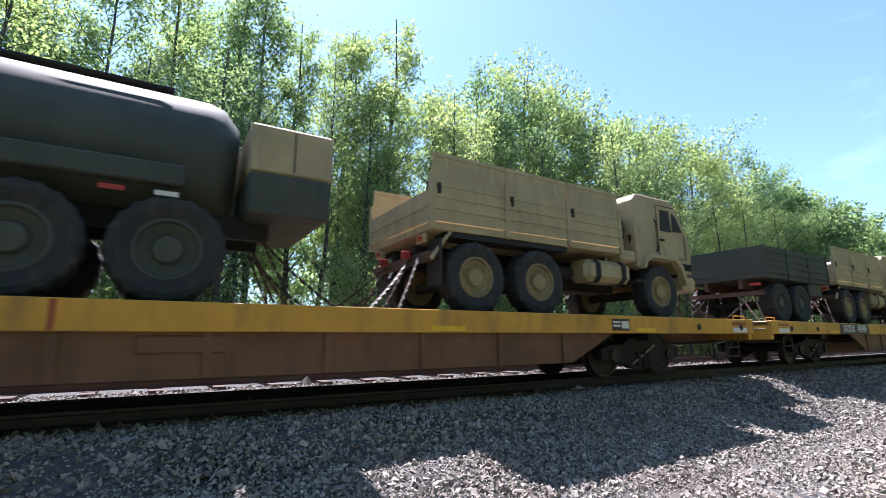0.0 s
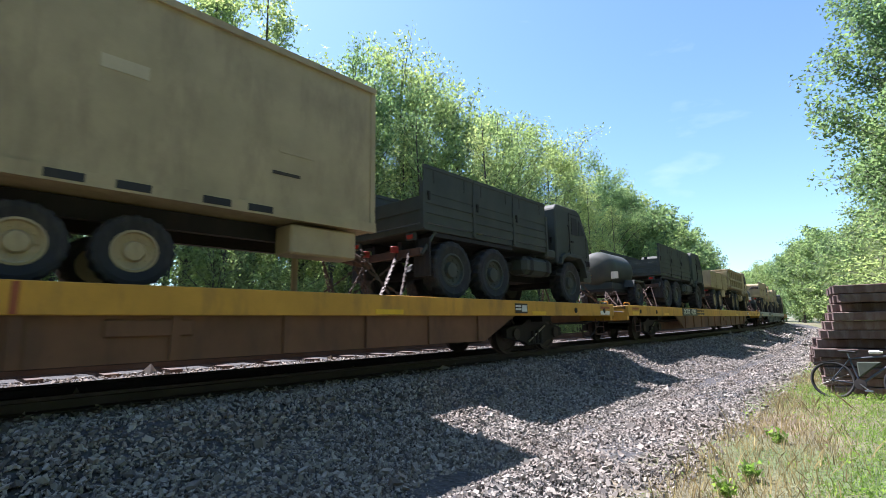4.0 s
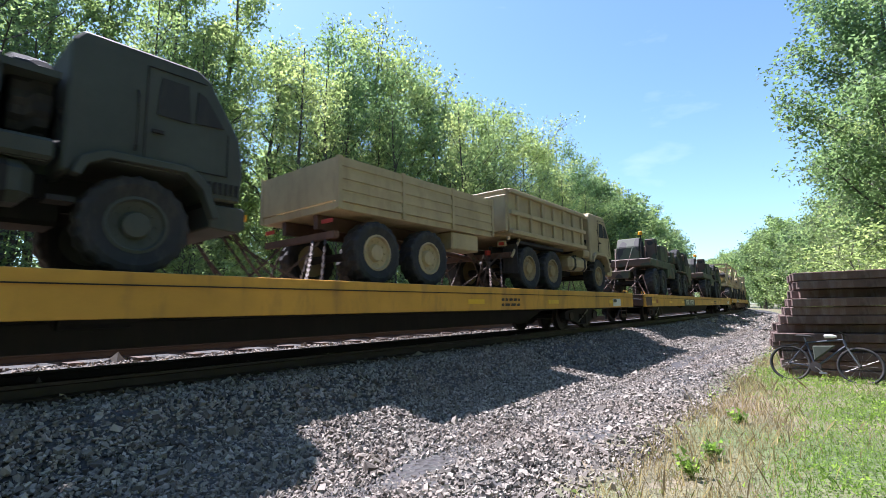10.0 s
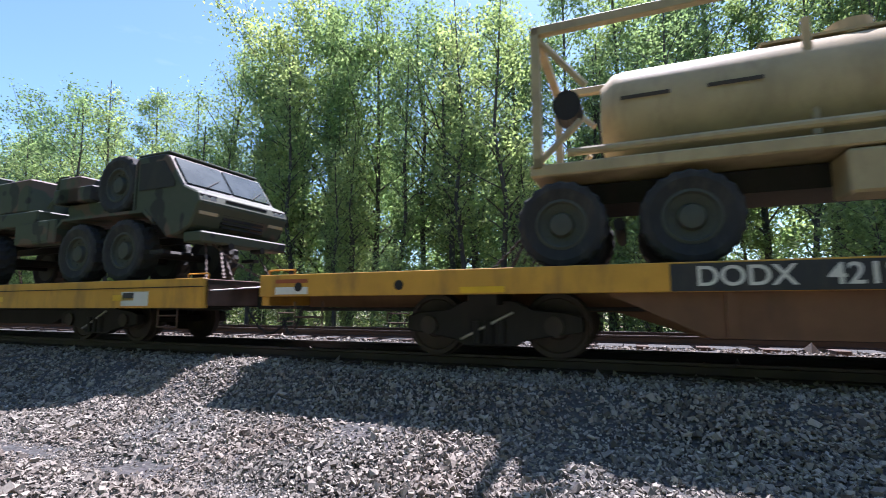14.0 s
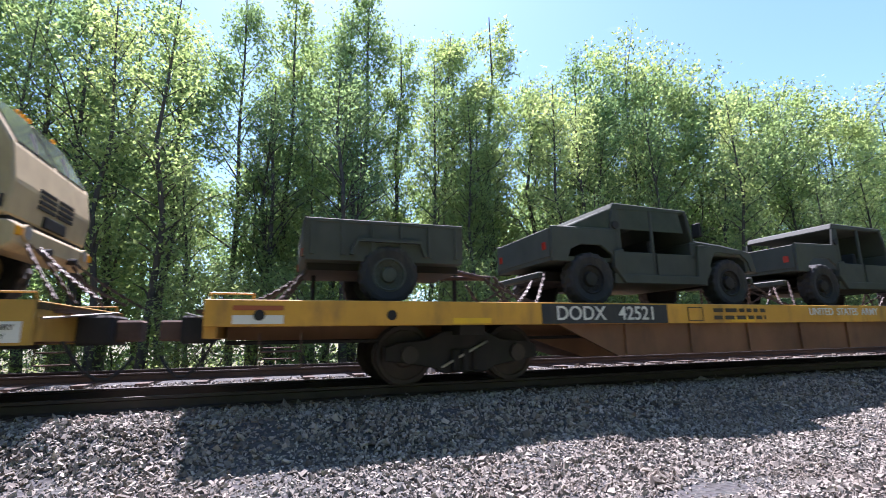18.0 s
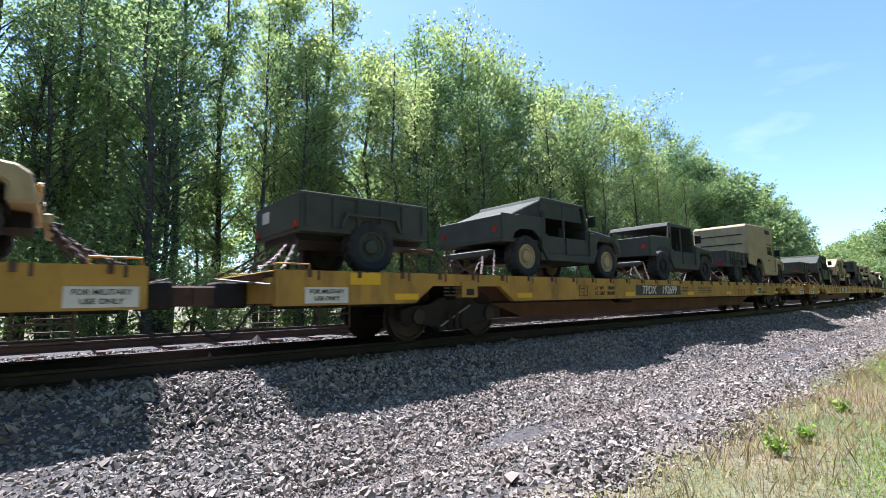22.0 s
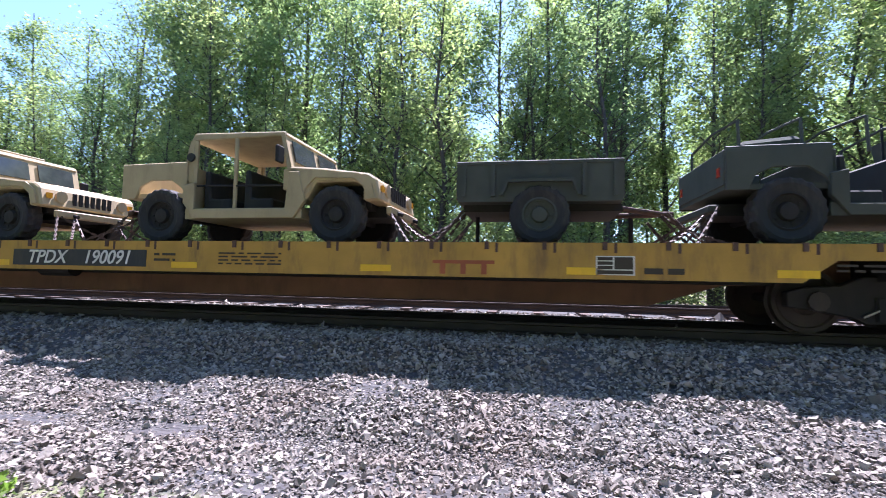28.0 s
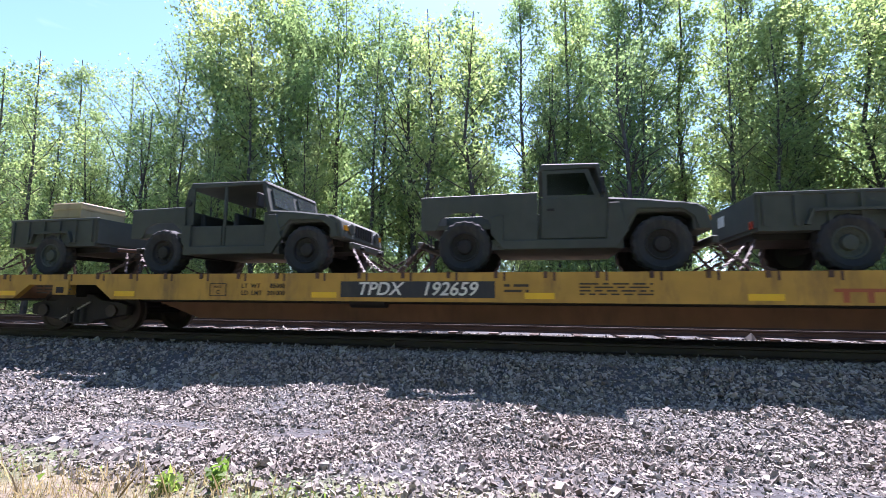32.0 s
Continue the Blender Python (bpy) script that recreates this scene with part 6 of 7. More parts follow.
def cargo_trailer(col, colour):
    """Four-wheel tandem cargo trailer with ribbed sides."""
    ob = thing("cargo_trailer", f"{colour} tandem-axle cargo trailer with ribbed drop sides", "trailer", "trailers on the flat cars")
    for x in (-2.78, -4.22):
        for y in (-1.0, 1.0):
            road_wheel(ob, x, y, 0.585, 0.585, 0.4, col)
        part("axle", tube((x, -0.9, 0.585), (x, 0.9, 0.585), 0.08), BLACK, ob)
    fr = bmesh.new()
    for y in (-0.5, 0.5):
        bx(fr, -5.1, -0.7, y - 0.06, y + 0.06, 1.0, 1.25)
        tube((-0.75, y, 1.08), (0.5, 0, 0.85), 0.07, 8, None, fr)
    part("chassis", fr, RUST, ob)
    part("bed_floor", box(-5.15, -0.47, -1.2, 1.2, 1.26, 1.4, 0.01), col, ob)
    for sy in (-1, 1):
        for i in range(3):
            a, b = -5.13 + i * 1.55, -5.13 + (i + 1) * 1.55 - 0.03
            part("drop_side", extrude_x(corrugated(((1.4, 1.52, 0.03), (1.525, 1.595, 0.012), (1.6, 1.72, 0.03), (1.725, 1.795, 0.012), (1.8, 1.92, 0.03), (1.925, 2.015, 0.012), (2.02, 2.17, 0.03)), sy * 1.2), a, b), col, ob)
        for x in (-5.14, -3.59, -2.04, -0.49):
            part("bed_post", box(x - 0.04, x + 0.04, sy * 1.2 - 0.045, sy * 1.2 + 0.045, 1.28, 2.19), col, ob)
        part("reflector", box(-5.16, -5.14, sy * 0.9 - 0.15, sy * 0.9 + 0.15, 1.05, 1.12), RED, ob)
    for x in (-5.14, -0.49):
        part("end_gate", box(x - 0.03, x + 0.03, -1.18, 1.18, 1.42, 2.17), col, ob)
    part("rear_bumper", box(-5.15, -5.05, -1.1, 1.1, 0.78, 0.9), RUST, ob)
    part("side_box", box(-2.0, -1.0, -1.15, -0.7, 0.85, 1.25, 0.03), col, ob)
    part("landing_leg", tube((-1.0, 0.6, 0.02), (-1.0, 0.6, 1.0), 0.05), BLACK, ob)
    tie_downs(ob, -0.3, -5.1, 0.85, 0.85, 0.6)
    if col is GREEN:
        short = Matrix.Diagonal((0.91, 1, 1, 1))
        for c in ob.children:
            if c.name.startswith("wheel"):
                c.location.x *= 0.91
            else:
                c.data.transform(short)
    return ob, 5.2


def container_trailer(col, colour):
    ob = thing("container_trailer", f"{colour} box container on a low tandem trailer", "container", "trailers on the flat cars")
    for x in (-5.42, -4.36):
        for y in (-0.95, 0.95):
            road_wheel(ob, x, y, 0.45, 0.45, 0.3, col)
        part("axle", tube((x, -0.85, 0.45), (x, 0.85, 0.45), 0.07), BLACK, ob)
    c = part("container", box(-6.91, -0.85, -1.22, 1.22, 1.12, 3.72, 0.015), col, ob, "smooth-sided tan container")
    for x in (-6.91, -0.95):
        for y in (-1.24, 1.14):
            part("corner_post", box(x, x + 0.1, y, y + 0.1, 1.1, 3.74), col, c)
    for y in (-1.235, 1.235):
        part("bottom_rail", box(-6.91, -0.85, y - 0.03, y + 0.03, 1.1, 1.26), col, c)
        part("top_rail", box(-6.91, -0.85, y - 0.03, y + 0.03, 3.64, 3.74), col, c)
        for x in (-5.3, -4.65, -3.7, -3.1):
            part("fork_pocket", box(x, x + 0.36, y - 0.034, y + 0.034, 1.13, 1.23), DARK_IN, c)
    part("marking", box(-2.75, -2.3, -1.228, -1.222, 1.75, 1.8), STENCIL, c)
    part("marking", box(-2.65, -2.1, -1.228, -1.222, 2.1, 2.2), TAN, c)
    part("door", box(-6.93, -6.91, -1.1, -0.02, 1.3, 3.58, 0.006), col, c)
    part("door", box(-6.93, -6.91, 0.02, 1.1, 1.3, 3.58, 0.006), col, c)
    for y in (-0.55, 0.5):
        part("lock_rod", tube((-6.95, y, 1.25), (-6.95, y, 3.62), 0.016, 6), col, c)
    part("data_plate", box(-6.938, -6.93, 0.72, 0.95, 2.75, 3.05), STENCIL, c, "small dark data plate")
    for k in range(2):
        part("door_marking", box(-6.936, -6.93, -0.3 + k * 0.1, 0.4 - k * 0.1, 3.2 - k * 0.22, 3.25 - k * 0.22), STENCIL, c)
    for z, y in ((2.3, -0.65), (1.65, -0.6)):
        part("lock_box", box(-6.965, -6.93, y - 0.14, y + 0.14, z, z + 0.26, 0.01), RUST, c)
    part("emblem", box(-6.6, -6.35, -1.228, -1.222, 1.6, 2.0), STENCIL, c, "dark stencilled patch")
    part("marking", box(-4.9, -4.4, -1.228, -1.222, 2.55, 2.72), PALE_TAN, c)
    part("rear_bumper", box(-6.95, -6.75, -1.15, 1.15, 0.62, 1.02, 0.02), col, ob, "dusty tan rear bumper beam")
    fr = bmesh.new()
    for y in (-0.55, 0.55):
        bx(fr, -6.8, -0.9, y - 0.07, y + 0.07, 0.85, 1.1)
    part("chassis", fr, BLACK, ob)
    part("tool_box", box(-2.4, -1.2, -1.18, -0.7, 0.6, 1.06, 0.03), col, ob)
    dr = tube((-1.0, 0.4, 0.95), (0, 0, 0.7), 0.07)
    tube((-1.0, -0.4, 0.95), (0, 0, 0.7), 0.07, 10, None, dr)
    part("drawbar", dr, RUST, ob)
    part("leg", tube((-1.3, 0.6, 0.02), (-1.3, 0.6, 0.9), 0.06), col, ob)
    part("leg", tube((-6.4, -0.9, 0.02), (-6.4, -0.9, 0.9), 0.05), col, ob)
    tie_downs(ob, -0.8, -6.9, 0.85, 0.85, 0.7)
    return ob, 6.95


def rack_trailer(col, colour):
    """Three-axle trailer with a tank in an open frame."""
    ob = thing("tank_rack_trailer", f"{colour} three-axle trailer with a long tank in an open frame", "trailer", "tank trailers")
    for x in (-6.3, -4.82, -1.42):
        for y in (-1.0, 1.0):
            road_wheel(ob, x, y, 0.6, 0.6, 0.42, GREEN)
        part("axle", tube((x, -0.9, 0.6), (x, 0.9, 0.6), 0.09), BLACK, ob)
    part("chassis", box(-7.5, -0.8, -0.55, 0.55, 0.95, 1.25), BLACK, ob)
    part("bed_frame", box(-7.55, -0.7, -1.15, 1.15, 1.28, 1.45, 0.02), col, ob)
    tk = lathe([(0.05, -6.55), (0.55, -6.5), (0.72, -6.3), (0.74, -6.1), (0.74, -1.35), (0.6, -1.15), (0.05, -1.1)], 28, "x", at=(0, 0, 2.3))
    smooth(part("tank", tk, col, ob, "long smooth tan tank"))
    for x in (-7.5, -0.82):
        for y in (-1.17, 1.05):
            part("frame_post", box(x, x + 0.14, y, y + 0.12, 1.4, 3.45, 0.01), col, ob)
        part("frame_cross", box(x, x + 0.14, -1.17, 1.17, 3.33, 3.45, 0.01), col, ob)
        part("frame_cross", box(x, x + 0.14, -1.17, 1.17, 1.4, 1.54, 0.01), col, ob)
    for y in (-1.17, 1.05):
        part("frame_rail", box(-7.5, -0.7, y, y + 0.12, 3.33, 3.46, 0.01), col, ob)
        for a, b in (((-7.4, 3.3), (-6.7, 2.6)), ((-0.85, 3.3), (-1.4, 2.6)), ((-7.4, 1.5), (-6.8, 2.1)), ((-0.85, 1.5), (-1.3, 2.1))):
            part("brace", tube((a[0], y + 0.06, a[1]), (b[0], y * 0.75, b[1]), 0.05), col, ob)
    part("pipe", tube((-7.0, -1.0, 1.62), (-1.0, -1.0, 1.62), 0.06), col, ob)
    part("pipe", tube((-3.7, -0.6, 1.6), (-3.7, -0.55, 3.15), 0.06), col, ob)
    part("walkway", box(-4.2, -1.4, -0.3, 0.3, 3.02, 3.06), col, ob)
    part("manhole", tube((-3.0, 0, 3.0), (-3.0, 0, 3.2), 0.3, 18), col, ob)
    part("hose_reel", tube((-7.0, -0.9, 2.35), (-7.0, -0.5, 2.35), 0.22, 18), BLACK, ob)
    sd = part("side_box", box(-3.6, -2.6, -1.15, -0.6, 0.75, 1.25, 0.03), col, ob)
    part("box_label", box(-3.2, -3.05, -1.156, -1.15, 1.05, 1.12), WHITE, sd)
    for x in (-6.2, -5.0, -2.4):
        part("stencil", box(x, x + 0.7, -0.765, -0.755, 2.36, 2.41), STENCIL, ob)
    cg = bmesh.new()
    for x0, x1 in ((-2.7, -2.2), (-2.1, -1.4)):
        for z in (2.05, 2.35):
            tube((x0, -0.95, z), (x1, -0.95, z), 0.02, 6, None, cg)
        for x in (x0, x1):
            tube((x, -0.95, 2.05), (x, -0.95, 2.35), 0.02, 6, None, cg)
    part("guard_frame", cg, col, ob)
    dr = tube((-0.9, 0.5, 0.95), (0, 0, 0.8), 0.07)
    tube((-0.9, -0.5, 0.95), (0, 0, 0.8), 0.07, 10, None, dr)
    part("drawbar", dr, RUST, ob)
    tie_downs(ob, -0.7, -7.5, 0.95, 0.95, 0.7)
    # the frame is twenty feet long
    short = Matrix.Translation((0.223, 0, 0)) @ Matrix.Diagonal((0.89, 1, 1, 1))
    for c in ob.children:
        if c.name.startswith("wheel"):
            c.location.x = {-6.3: -6.1, -4.82: -4.55, -1.42: -1.18}[round(c.location.x, 2)]
        else:
            c.data.transform(short)
            for d in c.children:
                d.data.transform(short)
    return ob, 6.6


# ---- eight-wheeled heavy trucks ----
def heavy_truck(col, colour, body="wrecker"):
    """Eight-wheel truck with a flat-fronted cab; the bumper is at x = 0."""
    text = "wrecker with a stowed crane" if body == "wrecker" else "fuel tanker with a long rounded tank"
    ob = thing("heavy_truck", f"{colour} eight-wheel heavy army {text}", "truck", "heavy trucks on the flat cars")
    for x in (-2.15, -3.65, -7.3, -8.75) if body == "wrecker" else (-2.15, -3.65, -6.85, -8.3):
        for y in (-1.02, 1.02):
            road_wheel(ob, x, y, 0.66, 0.66, 0.42, GREEN)
        part("axle", tube((x, -0.9, 0.66), (x, 0.9, 0.66), 0.1), BLACK, ob)
    fr = bmesh.new()
    for y in (-0.45, 0.45):
        bx(fr, -9.55, -0.4, y - 0.06, y + 0.06, 1.0, 1.3)
    part("chassis", fr, BLACK, ob)
    part("cab", prism([(-1.95, 1.42), (-1.95, 2.45), (-1.85, 2.56), (-1.06, 2.56), (-0.96, 2.5), (-0.5, 1.86), (-0.12, 1.7), (-0.05, 1.5), (-0.28, 1.05), (-0.6, 0.9), (-0.9, 0.86), (-1.3, 1.2), (-1.6, 1.42)], -1.2, 1.2, 0.03), col, ob)
    part("roof_panel", box(-1.92, -1.0, -1.16, 1.16, 2.57, 2.62, 0.015), CANVAS, ob)
    bm = bmesh.new()
    for y0, y1 in ((-1.1, -0.03), (0.03, 1.1)):
        vs = [bm.verts.new(p) for p in ((-0.93, y0, 2.47), (-0.93, y1, 2.47), (-0.53, y1, 1.91), (-0.53, y0, 1.91))]
        v2 = [bm.verts.new((v.co.x + 0.022, v.co.y, v.co.z + 0.012)) for v in vs]
        bm.faces.new(v2)
        for i in range(4):
            bm.faces.new((vs[i], vs[(i + 1) % 4], v2[(i + 1) % 4], v2[i]))
    part("windscreen", bm, SHIELD, ob, "flat reflecting windscreen panes")
    wip = bmesh.new()
    for y in (-0.7, 0.5):
        tube((-0.47, y, 1.9), (-0.66, y + 0.45, 2.16), 0.012, 5, None, wip)
    part("wipers", wip, BLACK, ob)
    for sy in (-1, 1):
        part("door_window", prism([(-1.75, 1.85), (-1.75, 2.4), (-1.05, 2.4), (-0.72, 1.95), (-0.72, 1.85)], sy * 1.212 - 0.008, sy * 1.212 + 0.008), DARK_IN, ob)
        part("door_seam", tube((-1.84, sy * 1.21, 1.45), (-1.84, sy * 1.21, 2.5), 0.01, 5), BLACK, ob)
        part("mudguard", prism([(-4.45, 1.3), (-4.25, 1.46), (-1.55, 1.46), (-1.25, 1.2), (-1.25, 1.14), (-1.6, 1.4), (-4.2, 1.4), (-4.41, 1.26)], sy * 1.0 - 0.22, sy * 1.0 + 0.22), col, ob)
        part("step", box(-1.3, -0.9, sy * 1.15 - 0.08, sy * 1.15 + 0.08, 0.55, 0.62), BLACK, ob)
        lp = part("lamp_box", box(-0.22, -0.09, sy * 0.95 - 0.2, sy * 0.95 + 0.2, 1.46, 1.68, 0.02), BLACK, ob)
        for k in (-0.09, 0.09):
            part("headlamp", tube((-0.2, sy * 0.95 + k, 1.57), (-0.07, sy * 0.95 + k, 1.57), 0.07, 14), LAMP_CLEAR, lp)
        part("bumper_mark", box(-0.19, -0.13, sy * 0.9 - 0.22, sy * 0.9 + 0.22, 1.28, 1.36), TAN, ob, "pale stencilled number bar")
        part("tow_shackle", tube((-0.3, sy * 0.42, 0.72), (-0.02, sy * 0.42, 0.72), 0.07, 10), BLACK, ob)
        y0, y1 = (-1.18, -0.85) if sy < 0 else (0.85, 1.18)
        part("side_locker", box(-6.15, -4.55, y0, y1, 0.95, 1.5, 0.03), col, ob)
        part("locker_door", box(-5.9, -4.8, sy * 1.18 - 0.012, sy * 1.18 + 0.012, 1.02, 1.44, 0.008), col, ob)
    gr = bmesh.new()
    for i in range(7):
        bx(gr, -0.24 + i * 0.018, -0.19 + i * 0.02, -0.55, 0.55, 1.08 + i * 0.085, 1.13 + i * 0.085)
    part("grille", gr, BLACK, ob)
    part("bumper", box(-0.5, -0.02, -1.15, 1.15, 0.74, 0.95, 0.03), col, ob)
    part("engine_cover", box(-4.55, -2.6, -0.95, 0.95, 1.46, 1.85, 0.04), col, ob)
    part("exhaust_stack", tube((-2.5, 0.85, 1.6), (-2.5, 0.85, 2.75), 0.1), BLACK, ob)
    if body == "wrecker":
        sp = part("spare_wheel", tyre_mesh(0.66, 0.42), None, ob, "upright spare wheel behind the cab")
        sp.matrix_local = pose(-2.66, -0.9, 2.1, 0, 0, 0)
        part("rim", rim_mesh(0.66, 0.42, GREEN), None, sp)
        part("deck_box", box(-7.28, -5.78, -1.15, 1.15, 1.76, 2.57, 0.04), col, ob)
        part("tool_chest", box(-4.9, -3.5, -1.1, 0.6, 1.85, 2.2, 0.03), col, ob)
        part("crane_base", lathe([(0.5, 0), (0.5, 0.3), (0.42, 0.5), (0.42, 0.9)], 18, "z", at=(-7.9, 0, 1.35)), col, ob)
        part("crane_boom", prism([(-8.3, 1.85), (-8.3, 2.2), (-4.2, 2.1), (-4.2, 1.86)], -0.3, 0.3, 0.03), col, ob, "stowed crane boom")
        part("crane_head", prism([(-9.02, 1.7), (-8.98, 2.4), (-8.74, 2.84), (-8.45, 2.87), (-8.14, 2.52), (-8.1, 1.7)], -0.6, 0.5, 0.04), col, ob)
        part("winch_post", box(-7.98, -7.62, -1.1, -0.6, 1.3, 2.84, 0.03), col, ob)
        part("post_vent", box(-7.96, -7.86, -1.112, -1.1, 2.0, 2.6), BLACK, ob)
        part("stay_frame", sweep([(-5.3, -0.9, 1.8), (-5.05, -0.9, 2.55), (-4.75, -0.9, 2.55), (-4.5, -0.9, 1.8)], 0.035), col, ob)
        part("hydraulic_box", box(-4.7, -3.95, -1.1, -0.5, 1.85, 2.45, 0.03), col, ob)
        part("cross_stay", tube((-5.4, -0.92, 1.85), (-4.6, -0.92, 2.5), 0.03, 8), col, ob)
        part("rear_locker", box(-9.5, -5.3, -1.18, 1.18, 1.4, 1.76, 0.03), col, ob)
        tow = bmesh.new()
        for y in (-0.4, 0.4):
            tube((-9.5, y, 1.3), (-10.4, y * 0.5, 0.95), 0.07, 8, None, tow)
            tube((-9.4, y, 2.3), (-10.3, y * 0.5, 1.0), 0.02, 6, None, tow)
        bx(tow, -10.6, -10.35, -0.5, 0.5, 0.8, 1.15, 0.02)
        part("tow_frame", tow, col, ob)
        bc = part("beacon_post", tube((-9.04, -0.7, 1.7), (-9.04, -0.7, 2.92), 0.03), BLACK, ob)
        part("beacon", lathe([(0.09, 0), (0.1, 0.02), (0.1, 0.14), (0.06, 0.18)], 14, "z", at=(-9.04, -0.7, 2.92)), AMBER, bc, "amber beacon")
        part("cable_drum", tube((-6.95, -0.6, 1.7), (-6.95, 0.6, 1.7), 0.25, 16), BLACK, ob)
        sl = bmesh.new()
        for x in (-6.6, -6.3):
            tube((x, -1.0, 1.4), (x - 0.5, -0.5, 2.6), 0.05, 8, None, sl)
        part("outrigger_brace", sl, col, ob)
    else:
        tk = lathe([(0.05, -9.1), (0.7, -9.05), (0.92, -8.85), (0.98, -8.65), (0.98, -2.7), (0.85, -2.45), (0.05, -2.4)], 28, "x", at=(0, 0, 2.1))
        smooth(part("tank", tk, col, ob, "long rounded fuel tank"))
        part("walkway", box(-8.2, -2.8, -0.35, 0.35, 3.06, 3.1), col, ob)
        for sy in (-1, 1):
            part("side_rail", tube((-8.2, sy * 0.75, 2.9), (-2.8, sy * 0.75, 2.9), 0.035, 8), BLACK, ob)
            part("side_skirt", box(-8.4, -2.3, sy * 1.1 - 0.1, sy * 1.1 + 0.1, 1.46, 1.72, 0.02), col, ob)
        part("pump_cabinet", box(-10.3, -9.15, -1.1, 1.1, 1.85, 2.55, 0.03), TAN, ob, "tan pump cabinet at the rear")
        part("hose_locker", box(-10.25, -9.15, -1.15, 1.15, 1.25, 1.83, 0.03), col, ob)
        part("cabinet_seam", box(-9.75, -9.73, -1.106, 1.106, 1.9, 2.5), BLACK, ob)
        for x in (-8.35, -7.8, -6.1, -5.7):
            part("reflector", box(x, x + 0.25, 1.2, 1.215, 1.3, 1.36), WHITE if x in (-8.35, -6.1) else RED, ob, "reflective strip")
    tie_downs(ob, -0.3, -9.5, 0.85, 1.0, 0.9)
    if body == "tanker":
        turn = pose(-9.8, 0, 0, 0, 0, 180)
        for c in ob.children:
            c.matrix_basis = turn @ c.matrix_basis
    return ob, 9.6


# ---- flat cars ----
WHEEL = paint("sooty_wheel_steel", (0.045, 0.033, 0.028), 0.6, 0.7, dirt=(0.09, 0.055, 0.035), dirt_amount=0.4)


def bogie(parent, x):
    bg = part("bogie", box(x - 0.3, x + 0.3, -0.95, 0.95, 0.5, 0.72, 0.03), BLACK, parent, "two-axle bogie")
    for y in (-1.0, 1.0):
        pts = [(x - 1.25, 0.36), (x - 1.25, 0.56), (x - 1.05, 0.62), (x - 0.6, 0.66), (x - 0.35, 0.78), (x + 0.35, 0.78), (x + 0.6, 0.66), (x + 1.05, 0.62), (x + 1.25, 0.56), (x + 1.25, 0.36), (x + 0.95, 0.32), (x + 0.5, 0.24), (x + 0.35, 0.16), (x - 0.35, 0.16), (x - 0.5, 0.24), (x - 0.95, 0.32)]
        part("side_frame", prism(pts, y - 0.08, y + 0.08, 0.015), BLACK, bg)
        sg = bmesh.new()
        for sx in (-0.17, 0.0, 0.17):
            tube((x + sx, y * 1.09, 0.2), (x + sx, y * 1.09, 0.5), 0.065, 8, None, sg)
        part("spring_nest", sg, BLACK, bg)
        for ax in (-0.89, 0.89):
            part("axle_cap", tube((x + ax, y * 1.02, 0.44), (x + ax, y * 1.13, 0.44), 0.13, 12), WHEEL, bg)
    for ax in (-0.89, 0.89):
        part("axle", tube((x + ax, -0.8, 0.44), (x + ax, 0.8, 0.44), 0.075, 10), BLACK, bg)
        for sy in (-1, 1):
            w = lathe([(0.05, -0.08), (0.17, -0.08), (0.2, -0.05), (0.36, -0.045), (0.38, -0.07), (0.44, -0.07), (0.44, 0.045), (0.475, 0.055), (0.475, 0.075), (0.36, 0.075), (0.3, 0.04), (0.05, 0.04)], 28, at=(0, 0, 0))
            if sy > 0:
                for v in w.verts:
                    v.co.y *= -1
                bmesh.ops.reverse_faces(w, faces=w.faces)
            ob = part("wheel", w, WHEEL, bg, "sooty brown steel wheel")
            ob.location = (x + ax, sy * 0.75, 0.44)
    rod = tube((x - 0.4, -1.12, 0.25), (x + 0.35, -1.12, 0.62), 0.02, 6)
    part("brake_rod", rod, STEEL, bg)
    return bg


def panel_words(parent, text, x, z, w, h, y, size, panel=True):
    lean = 0.25 if text[:1] == "T" else 0.0
    if panel:
        part("number_panel", box(x - w / 2, x + w / 2, y - 0.004, y + 0.001, z - h / 2, z + h / 2), PANEL, parent, "dark panel with white reporting mark")
    ob = tagged(part("lettering", words(text, size, lean), WHITE if panel else STENCIL, parent), kind="stuff")
    ob.location = (x, y - 0.008, z)
    for s in ob.data.polygons:
        s.material_index = 0
    return ob


def bars(parent, x, z, w, rows, y, mat=STENCIL, h=0.03, gap=0.065):
    bm = bmesh.new()
    rnd = random.Random(int(abs(x) * 100))
    for i in range(rows):
        a = x
        while a < x + w:
            ln = rnd.uniform(0.08, 0.3)
            bx(bm, a, min(a + ln, x + w), y - 0.006, y, z - i * gap - h, z - i * gap)
            a += ln + 0.06
    return tagged(part("stencil_text", bm, mat, parent), kind="stuff")


